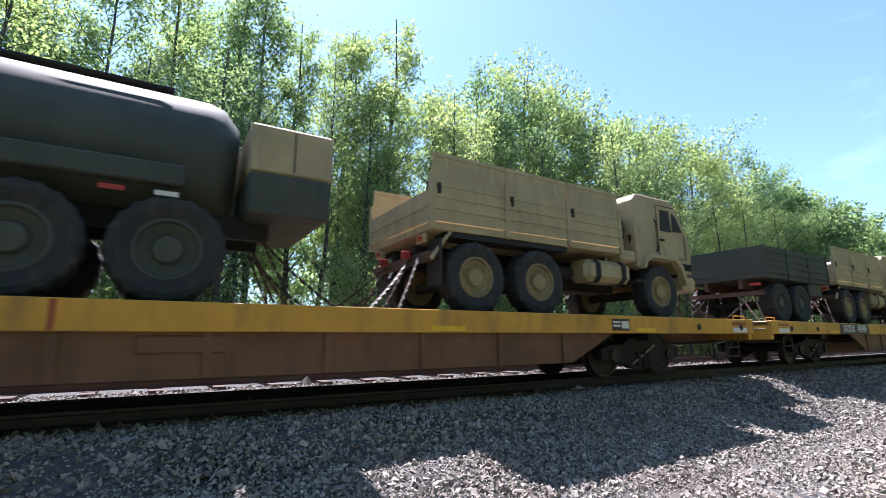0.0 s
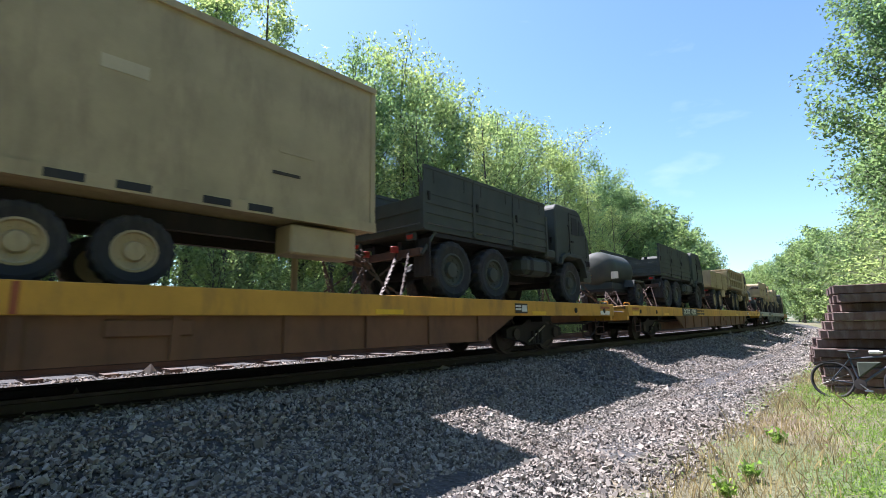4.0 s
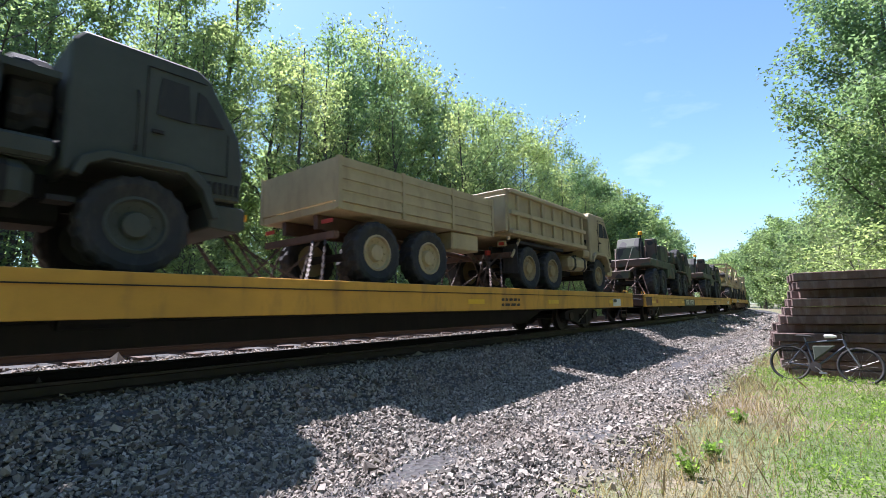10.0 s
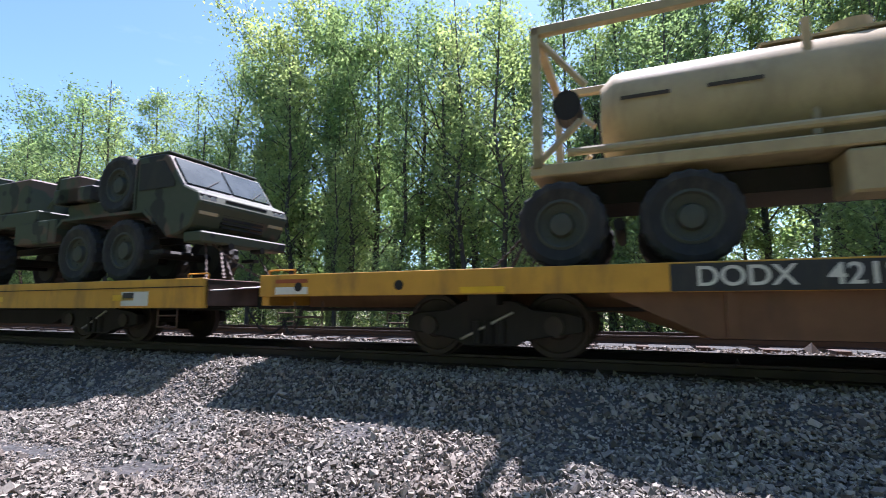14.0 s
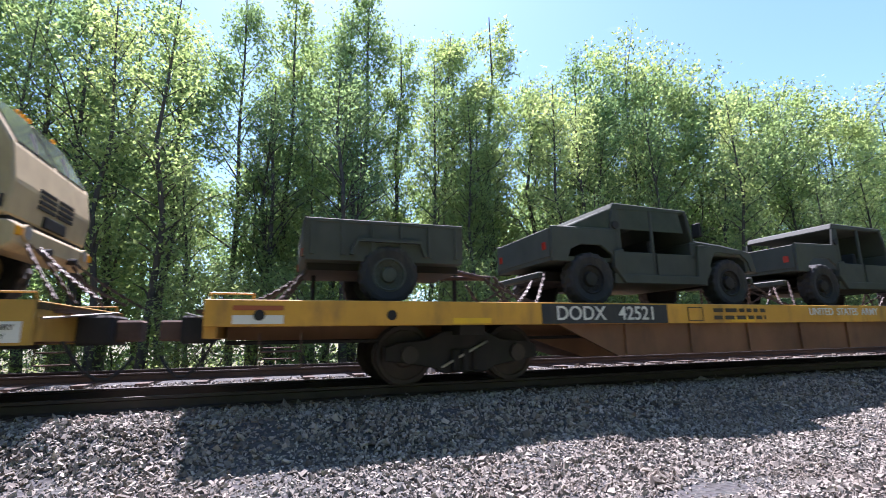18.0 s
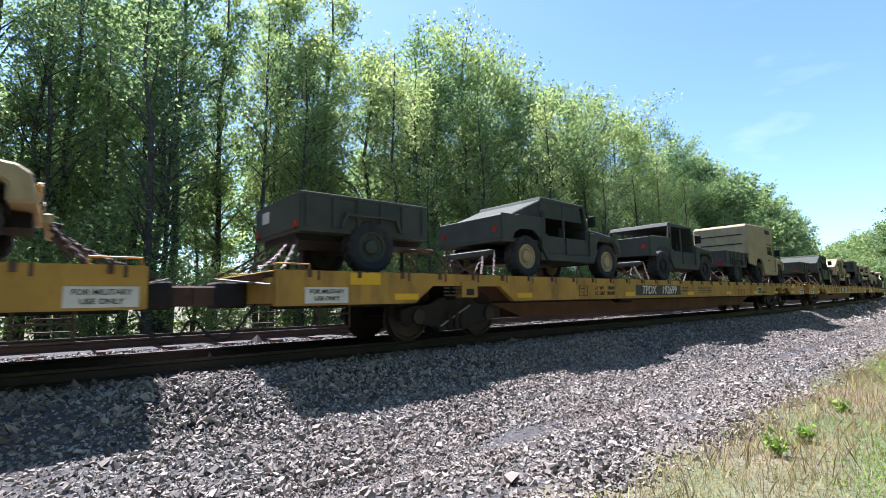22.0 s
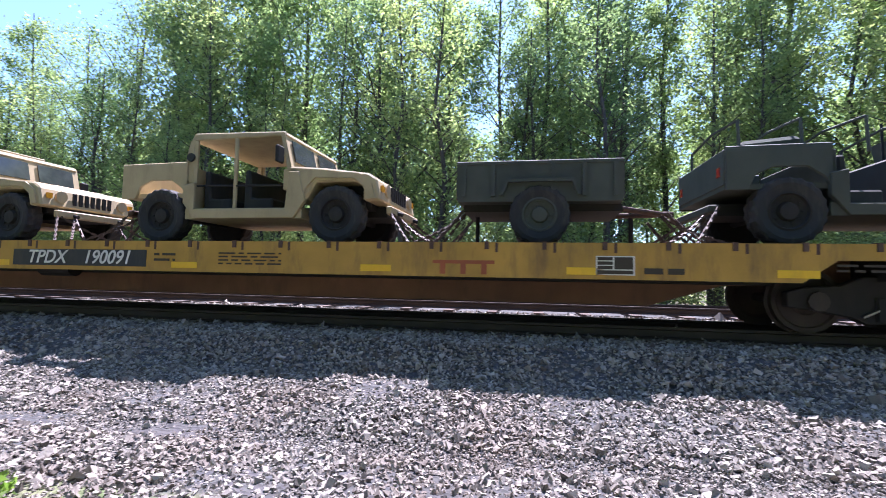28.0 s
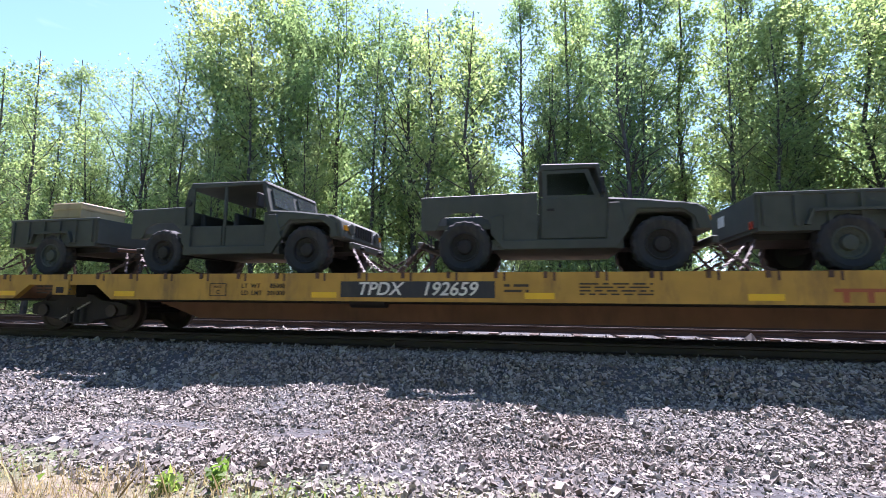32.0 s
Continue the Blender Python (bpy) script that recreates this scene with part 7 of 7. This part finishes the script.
def flat_car(style, mark="", half=13.35):
    """A flat car of twice the half length with its middle at x = 0 and the rail at z = 0. style: deep, grey, plain or pocket."""
    text = {"deep": "yellow flat car with brown fish-belly sides", "grey": "grey-green flat car with fish-belly sides", "plain": "yellow flat car with plain side sills and dark underframe", "pocket": "weathered yellow flat car with stake pockets along its sides"}[style]
    car = thing("flat_car", text, "flat car", "flat cars of the train")
    top = 1.18
    col = {"deep": YELLOW, "grey": GREY_CAR, "plain": YELLOW, "pocket": YELLOW_OLD}[style]
    yw = 1.42 if style == "pocket" else 1.5
    bc = half - 3.6
    part("deck", box(-half, half, -yw + 0.02, yw - 0.02, top - 0.1, top - 0.02), DECK_WOOD, car, "weathered deck")
    for sy in (-1, 1):
        if style == "pocket":
            lo, hi = 0.68, 0.97
            pts = [(-half, lo), (-half, top), (half, top), (half, lo)]
            for c in (bc, -bc):
                k = [(c + 1.25, lo), (c + 0.85, hi), (c - 0.85, hi), (c - 1.25, lo)]
                pts += k
            part("side_sill", prism(pts, sy * yw - 0.06, sy * yw + 0.06), col, car)
            for c in (bc, -bc):
                jp = part("jack_pad", box(c - 0.2, c + 0.2, sy * yw - 0.09, sy * yw + 0.09, 0.76, 1.06, 0.01), col, car)
                part("jack_hole", box(c - 0.09, c + 0.09, sy * yw - 0.1, sy * yw + 0.1, 0.8, 0.92), BLACK, jp)
            pk = bmesh.new()
            for i in range(33):
                x = -12.9 + i * 0.806
                bx(pk, x - 0.03, x + 0.03, sy * yw - 0.085, sy * yw + 0.085, top - 0.1, top + 0.012)
                bx(pk, x + 0.12, x + 0.16, sy * yw - 0.064, sy * yw + 0.064, top - 0.14, top - 0.005)
            tagged(part("pocket_strip", pk, RUST, car), "row of dark stake pockets", kind="stuff")
        else:
            low = 0.86 if style in ("deep", "grey") else 0.68
            part("side_sill", prism([(-half, low), (-half, top + 0.015), (half, top + 0.015), (half, low)], sy * yw - 0.06, sy * yw + 0.06, 0.008), col, car)
            if style in ("deep", "grey"):
                bel = [(-8.3, low), (8.3, low), (7.2, 0.35), (-7.2, 0.35)]
                part("belly_plate", prism(bel, sy * (yw - 0.04) - 0.03, sy * (yw - 0.04) + 0.03), BROWN if style == "deep" else GREY_BELLY_SHADE, car, "brown fish-belly side plate" if style == "deep" else "grimy grey fish-belly side plate, darkened as under the sill's shade")
                for i in range(11 if sy < 0 else 0):
                    x = -7.0 + i * 1.4
                    part("stiffener", prism([(x - 0.05, 0.36), (x - 0.05, low), (x + 0.05, low), (x + 0.05, 0.36)], sy * (yw + 0.0) - 0.03, sy * (yw + 0.0) + 0.03), BROWN if style == "deep" else GREY_BELLY_SHADE, car)
                part("inspection_door", box(0.7, 1.6, sy * (yw + 0.0) - 0.02, sy * (yw + 0.0) + 0.02, 0.62, 0.82, 0.02), BROWN if style == "deep" else GREY_BELLY_SHADE, car)
            else:
                part("sill_ledge", box(-half, half, sy * yw - 0.075, sy * yw + 0.075, top - 0.14, top - 0.125), BLACK, car)
        for e in (-1, 1):
            st = bmesh.new()
            x = e * (half - 0.9)
            for xx in (x - 0.25, x + 0.25):
                tube((xx, sy * yw, 0.78), (xx, sy * yw, 0.35), 0.014, 6, None, st)
            for z in (0.35, 0.55):
                tube((x - 0.25, sy * yw, z), (x + 0.25, sy * yw, z), 0.014, 6, None, st)
            part("step_ladder", st, RUST, car)
            rl = bmesh.new()
            for xx in (e * (half - 0.05), e * (half - 0.55)):
                tube((xx, sy * (yw - 0.1), top), (xx, sy * (yw - 0.1), top + 0.1), 0.012, 6, None, rl)
            tube((e * (half - 0.05), sy * (yw - 0.1), top + 0.1), (e * (half - 0.55), sy * (yw - 0.1), top + 0.1), 0.012, 6, None, rl)
            part("grab_rail", rl, col, car)
    part("centre_sill", prism([(-half + 0.2, 0.7), (-half + 0.2, 1.05), (half - 0.2, 1.05), (half - 0.2, 0.7), (8.2, 0.62), (7.2, 0.3), (-7.2, 0.3), (-8.2, 0.62)], -0.55, 0.55), BROWN if style in ("pocket", "deep") else BLACK, car, "deep fish-belly centre sill")
    for i in range(4):
        x = -6 + i * 4
        part("cross_bearer", box(x - 0.08, x + 0.08, -yw + 0.1, yw - 0.1, 0.72, 1.05), BLACK, car)
    for c in (-bc, bc):
        part("bolster", box(c - 0.2, c + 0.2, -yw + 0.1, yw - 0.1, 0.72, 1.05), BLACK, car)
        bogie(car, c)
    for e in (-1, 1):
        part("end_sill", box(min(e * half, e * (half - 0.15)), max(e * half, e * (half - 0.15)), -yw, yw, 0.72, top, 0.01), RUST if style == "plain" else col, car)
        cp = tube((e * (half - 0.1), 0, 0.85), (e * (half + 0.5), 0, 0.85), 0.14, 10)
        bx(cp, min(e * (half + 0.35), e * (half + 0.72)), max(e * (half + 0.35), e * (half + 0.72)), -0.16, 0.16, 0.7, 1.0, 0.03)
        part("coupler", cp, RUST, car)
        part("cushion_gear", box(min(e * half, e * (half + 0.42)), max(e * half, e * (half + 0.42)), -0.34, 0.34, 0.66, 1.06, 0.03), BLACK, car, "sooty draft gear box")
        part("uncoupling_lever", tube((e * (half + 0.03), -yw + 0.1, 0.98), (e * (half + 0.4), -0.1, 1.1), 0.014, 6), STEEL, car)
        part("end_platform", box(min(e * half, e * (half + 0.16)), max(e * half, e * (half + 0.16)), -1.0, 1.0, 1.06, 1.1), RUST, car)
        hs = sweep([(e * (half - 0.05 + 0.12 * k), -0.55 + 0.06 * k, 0.72 - 0.52 * math.sin(math.pi * k / 7)) for k in range(7)], 0.024)
        part("brake_hose", hs, RUBBER, car)
    part("brake_cylinder", tube((-3.6, -0.9, 0.72), (-2.9, -0.9, 0.72), 0.16, 14), BLACK, car)
    part("train_line", tube((-half + 0.2, -0.75, 0.66), (half - 0.2, -0.75, 0.66), 0.028, 6), BLACK, car)
    y = -yw - 0.064
    if style == "pocket":
        mid = -1.9 if mark.endswith("415") else -2.2
        panel_words(car, mark.replace(" ", "    "), mid, 0.89, 2.75, 0.28, y, 0.32)
        pr, pl0 = mid + 1.375, mid - 1.375
        for x in (-11.2, -8.2, pl0 - 0.32, pr + 0.72, pr + 4.0, pr + 7.0, pr + 9.6, 11.4):
            part("reflector", box(x - 0.24, x + 0.24, y - 0.004, y, 0.74, 0.84), BRIGHT, car, "yellow reflective strip")
        for z, line in ((0.945, "LT  WT      85000"), (0.815, "LD  LMT   201000")):
            ob = tagged(part("weight_lettering", words(line, 0.12), STENCIL, car), kind="stuff")
            ob.location = (pl0 - 1.55, y - 0.004, z)
        for z, line, size in ((0.93, "PLATE", 0.055), (0.83, "C", 0.11)):
            ob = part("plate_lettering", words(line, size), STENCIL, car)
            ob.location = (pl0 - 2.5, y - 0.004, z)
        for x in (-half + 1.4, half - 1.85):
            part("warning_square", box(x - 0.27, x + 0.27, y - 0.004, y, 0.98, 1.16), BRIGHT, car)
        for e in (-1, 1):
            px = half - 0.42 if e > 0 else -half + 0.75
            pl = part("notice_plate", box(px - 0.34, px + 0.34, y - 0.006, y, 0.71, 0.94), WHITE, car, "white notice plate")
            for z, line in ((0.875, "FOR MILITARY"), (0.775, "USE ONLY")):
                ob = part("notice_lettering", words(line, 0.085), STENCIL, pl)
                ob.location = (px, y - 0.011, z)
        for x in (pr + 5.02, pr + 5.32, pr + 5.62):
            part("owner_mark", prism([(x - 0.15, 0.92), (x + 0.15, 0.92), (x + 0.15, 0.87), (x + 0.04, 0.87), (x + 0.04, 0.72), (x - 0.04, 0.72), (x - 0.04, 0.87), (x - 0.15, 0.87)], y - 0.004, y), FADED_RED, car, "faded red block mark")
        dx = pr + 7.15
        part("data_panel", box(dx, dx + 0.5, y - 0.004, y, 0.74, 1.0), WHITE, car, "dark consolidated stencil panel ruled in white")
        for x0, x1, z0, z1 in ((0.02, 0.22, 0.94, 0.985), (0.02, 0.22, 0.88, 0.925), (0.24, 0.48, 0.82, 0.985), (0.02, 0.22, 0.82, 0.865), (0.02, 0.48, 0.755, 0.805)):
            part("data_cell", box(dx + x0, dx + x1, y - 0.008, y - 0.004, z0, z1), STENCIL, car)
        bars(car, dx + 0.62, 0.84, 0.5, 1, y, h=0.08)
        fr = bmesh.new()
        for a in ((0, 0.36, 0.755, 0.77), (0, 0.36, 0.985, 1.0), (0, 0.015, 0.755, 1.0), (0.345, 0.36, 0.755, 1.0)):
            bx(fr, pl0 - 2.68 + a[0], pl0 - 2.68 + a[1], y - 0.005, y, a[2], a[3])
        part("stencil_frame", fr, STENCIL, car)
        bars(car, pr + 0.15, 0.98, 0.4, 2, y, h=0.04, gap=0.09)
        bars(car, pr + 1.35, 1.0, 1.1, 4, y, h=0.025, gap=0.055)
        bars(car, 9.2, 0.92, 1.0, 2, y)
        bars(car, -10.4, 0.95, 0.9, 3, y)
    elif style == "plain":
        panel_words(car, mark.replace(" ", "   "), -6.0 if mark.endswith("642") else -4.36, 0.85, 2.9, 0.34, y, 0.34)
        for x in (-12.2, -9.0, -6.15, 3.4, 7.0, 11.4):
            part("reflector", box(x - 0.3, x + 0.3, y - 0.004, y, 0.82, 0.92), BRIGHT, car, "yellow reflective strip")
        bars(car, 4.4, 0.95, 0.8, 2, y, h=0.06, gap=0.12)
        part("rust_card", box(-11.75, -11.45, y - 0.004, y, 0.82, 0.98), FADED_RED, car)
        pl = part("notice_plate", box(half - 2.1, half - 1.35, y - 0.004, y, 0.72, 0.98), WHITE, car, "worn white plate")
        part("plate_panel", box(half - 2.05, half - 1.75, y - 0.007, y - 0.004, 0.86, 0.96), PANEL, pl)
        part("end_plate", box(-half + 0.05, -half + 0.95, y - 0.004, y, 0.72, 1.08), RUST, car, "rusty end of the sill")
    else:
        if style == "deep":
            panel_words(car, mark.replace(" ", "   "), {"499": -8.1, "521": -7.4}.get(mark[-3:], -6.35), 1.02, 2.48, 0.31, y, 0.31)
        else:
            panel_words(car, mark, -6.8, 1.02, 2.9, 0.3, y, 0.24, False)
        for x in (-9.8, -4.4, 4.6, 9.2):
            part("reflector", box(x - 0.3, x + 0.3, y - 0.004, y, 0.88, 0.96), BRIGHT, car, "yellow reflective strip")
        fr = bmesh.new()
        for a in ((-5.7, -5.35, 0.9, 0.915), (-5.7, -5.35, 1.125, 1.14), (-5.7, -5.685, 0.9, 1.14), (-5.365, -5.35, 0.9, 1.14)):
            bx(fr, a[0], a[1], y - 0.005, y, a[2], a[3])
        part("stencil_frame", fr, STENCIL, car)
        bars(car, -5.1, 1.12, 1.3, 2, y, h=0.07, gap=0.13)
        part("data_panel", box(8.2, 8.7, y - 0.004, y, 0.91, 1.13), STENCIL, car, "dark consolidated stencil panel")
        for x0, x1, z0, z1 in ((8.23, 8.43, 1.05, 1.09), (8.23, 8.43, 0.98, 1.02), (8.47, 8.67, 0.95, 1.09)):
            part("data_cell", box(x0, x1, y - 0.008, y - 0.004, z0, z1), WHITE, car)
        for e in (-1, 1):
            for x in (12.7, 11.0) if style == "deep" else ():
                part("tie_eye", tube((e * x, y - 0.01, 1.0), (e * x, y + 0.02, 1.0), 0.07, 14), BLACK, car)
            part("end_plate", box(e * (half - 0.62) - 0.3, e * (half - 0.62) + 0.3, y - 0.005, y, 0.89, 1.0), YELLOW if style == "grey" else (BRIGHT if mark.endswith("205") else WHITE), car, "worn plate at the end of the sill")
            part("end_slot", box(e * (half - 0.62) - 0.3, e * (half - 0.62) + 0.3, y - 0.006, y, 1.06, 1.12), BLACK if style == "grey" else FADED_RED, car)
        if mark.endswith("42521"):
            ob = part("army_lettering", words("UNITED  STATES  ARMY", 0.2), WHITE, car)
            ob.location = (-1.52, y - 0.004, 1.06)
        part("sill_joint", box(-0.06, 0.0, y - 0.006, y, 0.87, 1.18), FADED_RED, car)
    return car


STYLES = {}


# ---- the train: where each car's ends and each vehicle's front stood along the track at the start ----
def run(t):
    """Metres that the train has gone by t seconds."""
    return 13.73 * t - 0.01406 * t * t


MODELS = {}


LEAVE_OUT = ("chain", "rack_slot", "rear_lamp", "lens", "wipers", "door_seam", "side_vent", "mudflap", "shackle", "step", "lamp_ring", "door_handle", "jack", "support_leg", "rib", "axle", "exhaust", "battery_box", "quarter_window", "turn_lamp", "door_bar", "spring_nest", "axle_cap", "stencil_text", "stencil_frame",
             "data_cell", "tie_eye", "reflector", "brake_hose", "brake_rod", "grab_rail", "end_slot", "data_panel", "cross_bearer", "weight_lettering", "plate_lettering", "gearbox", "propeller_shaft", "inner_guard", "air_tank", "mudguard_bracket", "strap", "grab_handle", "intake_pipe", "filler_cap", "engine_pan", "hood_bulge", "cushion_gear", "notice_lettering", "jack_hole", "stiffener", "spare_carrier", "tow_eye", "latch", "bed_post", "door_pillar", "bench_seat", "mirror")


def plain_copy(first):
    """A copy with only its larger parts, for the ends of the train that stay far away."""
    ob = copy_thing(first, Matrix())
    small = [c for c in ob.children_recursive if c.name.split(".")[0] in LEAVE_OUT]
    small += [d for c in small for d in c.children_recursive]
    for c in {s.name: s for s in small}.values():
        bpy.data.objects.remove(c)
    return ob


def model(kind, far=False):
    """The first of each kind of vehicle; later ones are copies of it."""
    c, _, k = kind.partition(" ")
    col, colour = {"tan": (TAN, "tan"), "green": (GREEN, "dark green"), "camo": (CAMO, "camouflaged")}[c]
    if kind not in MODELS:
        mk = {"cargo": lambda: cargo_truck(col, colour), "long": lambda: cargo_truck(col, colour, long=True), "dump": lambda: cargo_truck(col, colour, "dump"), "crate": lambda: cargo_truck(col, colour, "crate"),
              "cargo4": lambda: cargo_truck(col, colour, axles=2), "short": lambda: cargo_truck(col, colour, axles=2, short=True), "wrecker": lambda: heavy_truck(col, colour), "tanker": lambda: heavy_truck(col, colour, "tanker"),
              "box": lambda: box_trailer(col, colour), "pack": lambda: box_trailer(col, colour, "pack"), "generator": lambda: box_trailer(col, colour, "generator"), "boxtall": lambda: box_trailer(col, colour, "shelter"),
              "water": lambda: box_trailer(col, colour, "tank"), "tandem": lambda: cargo_trailer(col, colour), "container": lambda: container_trailer(col, colour), "rack": lambda: rack_trailer(col, colour),
              "tanwheel": lambda: utility_truck(col, colour, "canvas", TAN)}
        # Utility truck rims are black in place of the shade on their wheels.
        make = mk.get(k) or (lambda: utility_truck(col, colour, k, BLACK))
        MODELS[kind] = (*make(), [])
        return MODELS[kind][0]
    if far:
        return plain_copy(MODELS[kind][0])
    return copy_thing(MODELS[kind][0], Matrix())


CARS = [  # middle along the track at the start, half length, style, reporting mark
    (-113.89, 13.38, "deep", ""),
    (-85.64, 13.38, "deep", ""),
    (-57.39, 13.38, "deep", ""),
    (-29.14, 13.38, "deep", ""),
    (-1.01, 13.26, "deep", "DODX 42390"),
    (26.93, 13.78, "deep", "DODX 42499"),
    (55.03, 13.38, "deep", "DODX 42168"),
    (83.30, 13.80, "deep", "DODX 42205"),
    (112.22, 13.95, "grey", "DODX 42449"),
    (140.56, 13.55, "plain", "TOEX 942642"),
    (169.18, 13.45, "plain", "TOEX 973503"),
    (197.32, 13.45, "deep", "DODX 42129"),
    (225.87, 13.48, "pocket", "TPDX 190415"),
    (254.33, 13.33, "deep", "DODX 42521"),
    (282.06, 13.25, "pocket", "TPDX 190578"),
    (310.11, 13.38, "pocket", "TPDX 192699"),
    (338.27, 13.72, "pocket", "TPDX 190486"),
    (366.74, 13.67, "pocket", "TPDX 190091"),
    (394.9, 13.23, "pocket", "TPDX 190644"),
    (423.12, 13.37, "pocket", "TPDX 192659"),
    (451.37, 13.38, "pocket", ""),
    (479.62, 13.38, "pocket", ""),
]
LOADS = [  # kind of vehicle, its front along the track at the start
    ("tan cargo", -118.32), ("green water", -113.92), ("green cargo", -104.92), ("tan cargo", -90.07),
    ("tan generator", -85.67), ("green cargo", -76.67), ("tan cargo", -61.82), ("green water", -57.42),
    ("tan cargo", -48.42), ("tan cargo", -33.57), ("tan generator", -29.17), ("green cargo", -20.17),
    ("green tanker", 1.40), ("tan cargo", 10.80), ("green tandem", 19.00), ("tan cargo", 26.50),
    ("tan generator", 30.71), ("tan cargo", 39.04), ("green short", 50.52), ("tan container", 60.42),
    ("green cargo", 68.07), ("green water", 74.15), ("green cargo", 81.79), ("tan tandem", 88.35),
    ("tan dump", 95.95), ("green water", 103.10), ("tan cargo", 110.53), ("tan tandem", 117.18),
    ("tan crate", 124.50), ("green water", 131.25), ("green dump", 138.94), ("tan tandem", 145.69),
    ("tan dump", 153.46), ("camo wrecker", 168.14), ("camo wrecker", 181.94), ("tan rack", 194.60),
    ("tan rack", 201.80), ("tan cargo4", 209.00), ("tan cargo4", 220.74), ("tan container", 229.44),
    ("tan long", 238.85), ("green box", 245.60), ("green canvas", 251.30), ("green hard4", 257.40),
    ("green box", 261.57), ("tan ambulance", 266.79), ("green box", 273.96), ("green soft2", 279.38),
    ("green hard4", 284.80), ("tan boxtall", 289.15), ("tan shelter", 294.40), ("green box", 300.74),
    ("green tanwheel", 306.82), ("green hard4", 313.40), ("green box", 318.00), ("tan ambulance", 322.80),
    ("green box", 329.59), ("green tanwheel", 335.30), ("tan canvas", 341.53), ("tan generator", 344.70),
    ("green shelter", 351.48), ("tan generator", 357.71), ("tan shelter", 363.27), ("tan hard4", 369.94),
    ("green box", 374.45), ("green bows", 379.85), ("green box", 387.03), ("tan turret", 391.51),
    ("tan ambulance", 398.17), ("green box", 402.72), ("green hard4", 407.13), ("green pack", 414.45),
    ("green hard4", 419.50), ("green soft2", 425.90), ("green box", 429.82), ("green canvas", 435.42),
    ("green box", 441.84), ("tan canvas", 447.59), ("green hard4", 453.34), ("tan generator", 457.49),
    ("tan ambulance", 463.24), ("green box", 470.09), ("green hard4", 475.84), ("green hard4", 481.59),
    ("green box", 485.74), ("tan shelter", 491.49),
]
TRAIN = []
for mid, half, style, mark in CARS:
    if mark:
        TRAIN.append((flat_car(style, mark, half), mid, 0.0))
    else:
        if style not in STYLES:
            STYLES[style] = flat_car(style, "", half)
            TRAIN.append((STYLES[style], mid, 0.0))
        else:
            TRAIN.append((plain_copy(STYLES[style]), mid, 0.0))
for kind, front in sorted(LOADS, key=lambda a: (a[1] < -29 or a[1] > 440, a[1])):
    TRAIN.append((model(kind, front < -29 or front > 440), front, 1.18))


def motions():
    """The train rolls past along the bend, slowing a little."""
    times = [0, 2, 4, 6, 8, 10, 12, 14, 16, 18, 20, 22, 24, 26, 28, 30, 32]
    for ob, s, z in TRAIN:
        back = 0.0 if z == 0.0 else 2.5
        walk(ob, [(t, on_track(s - back - run(t), 0, z) @ pose(back, 0, 0)) for t in times])


motions()
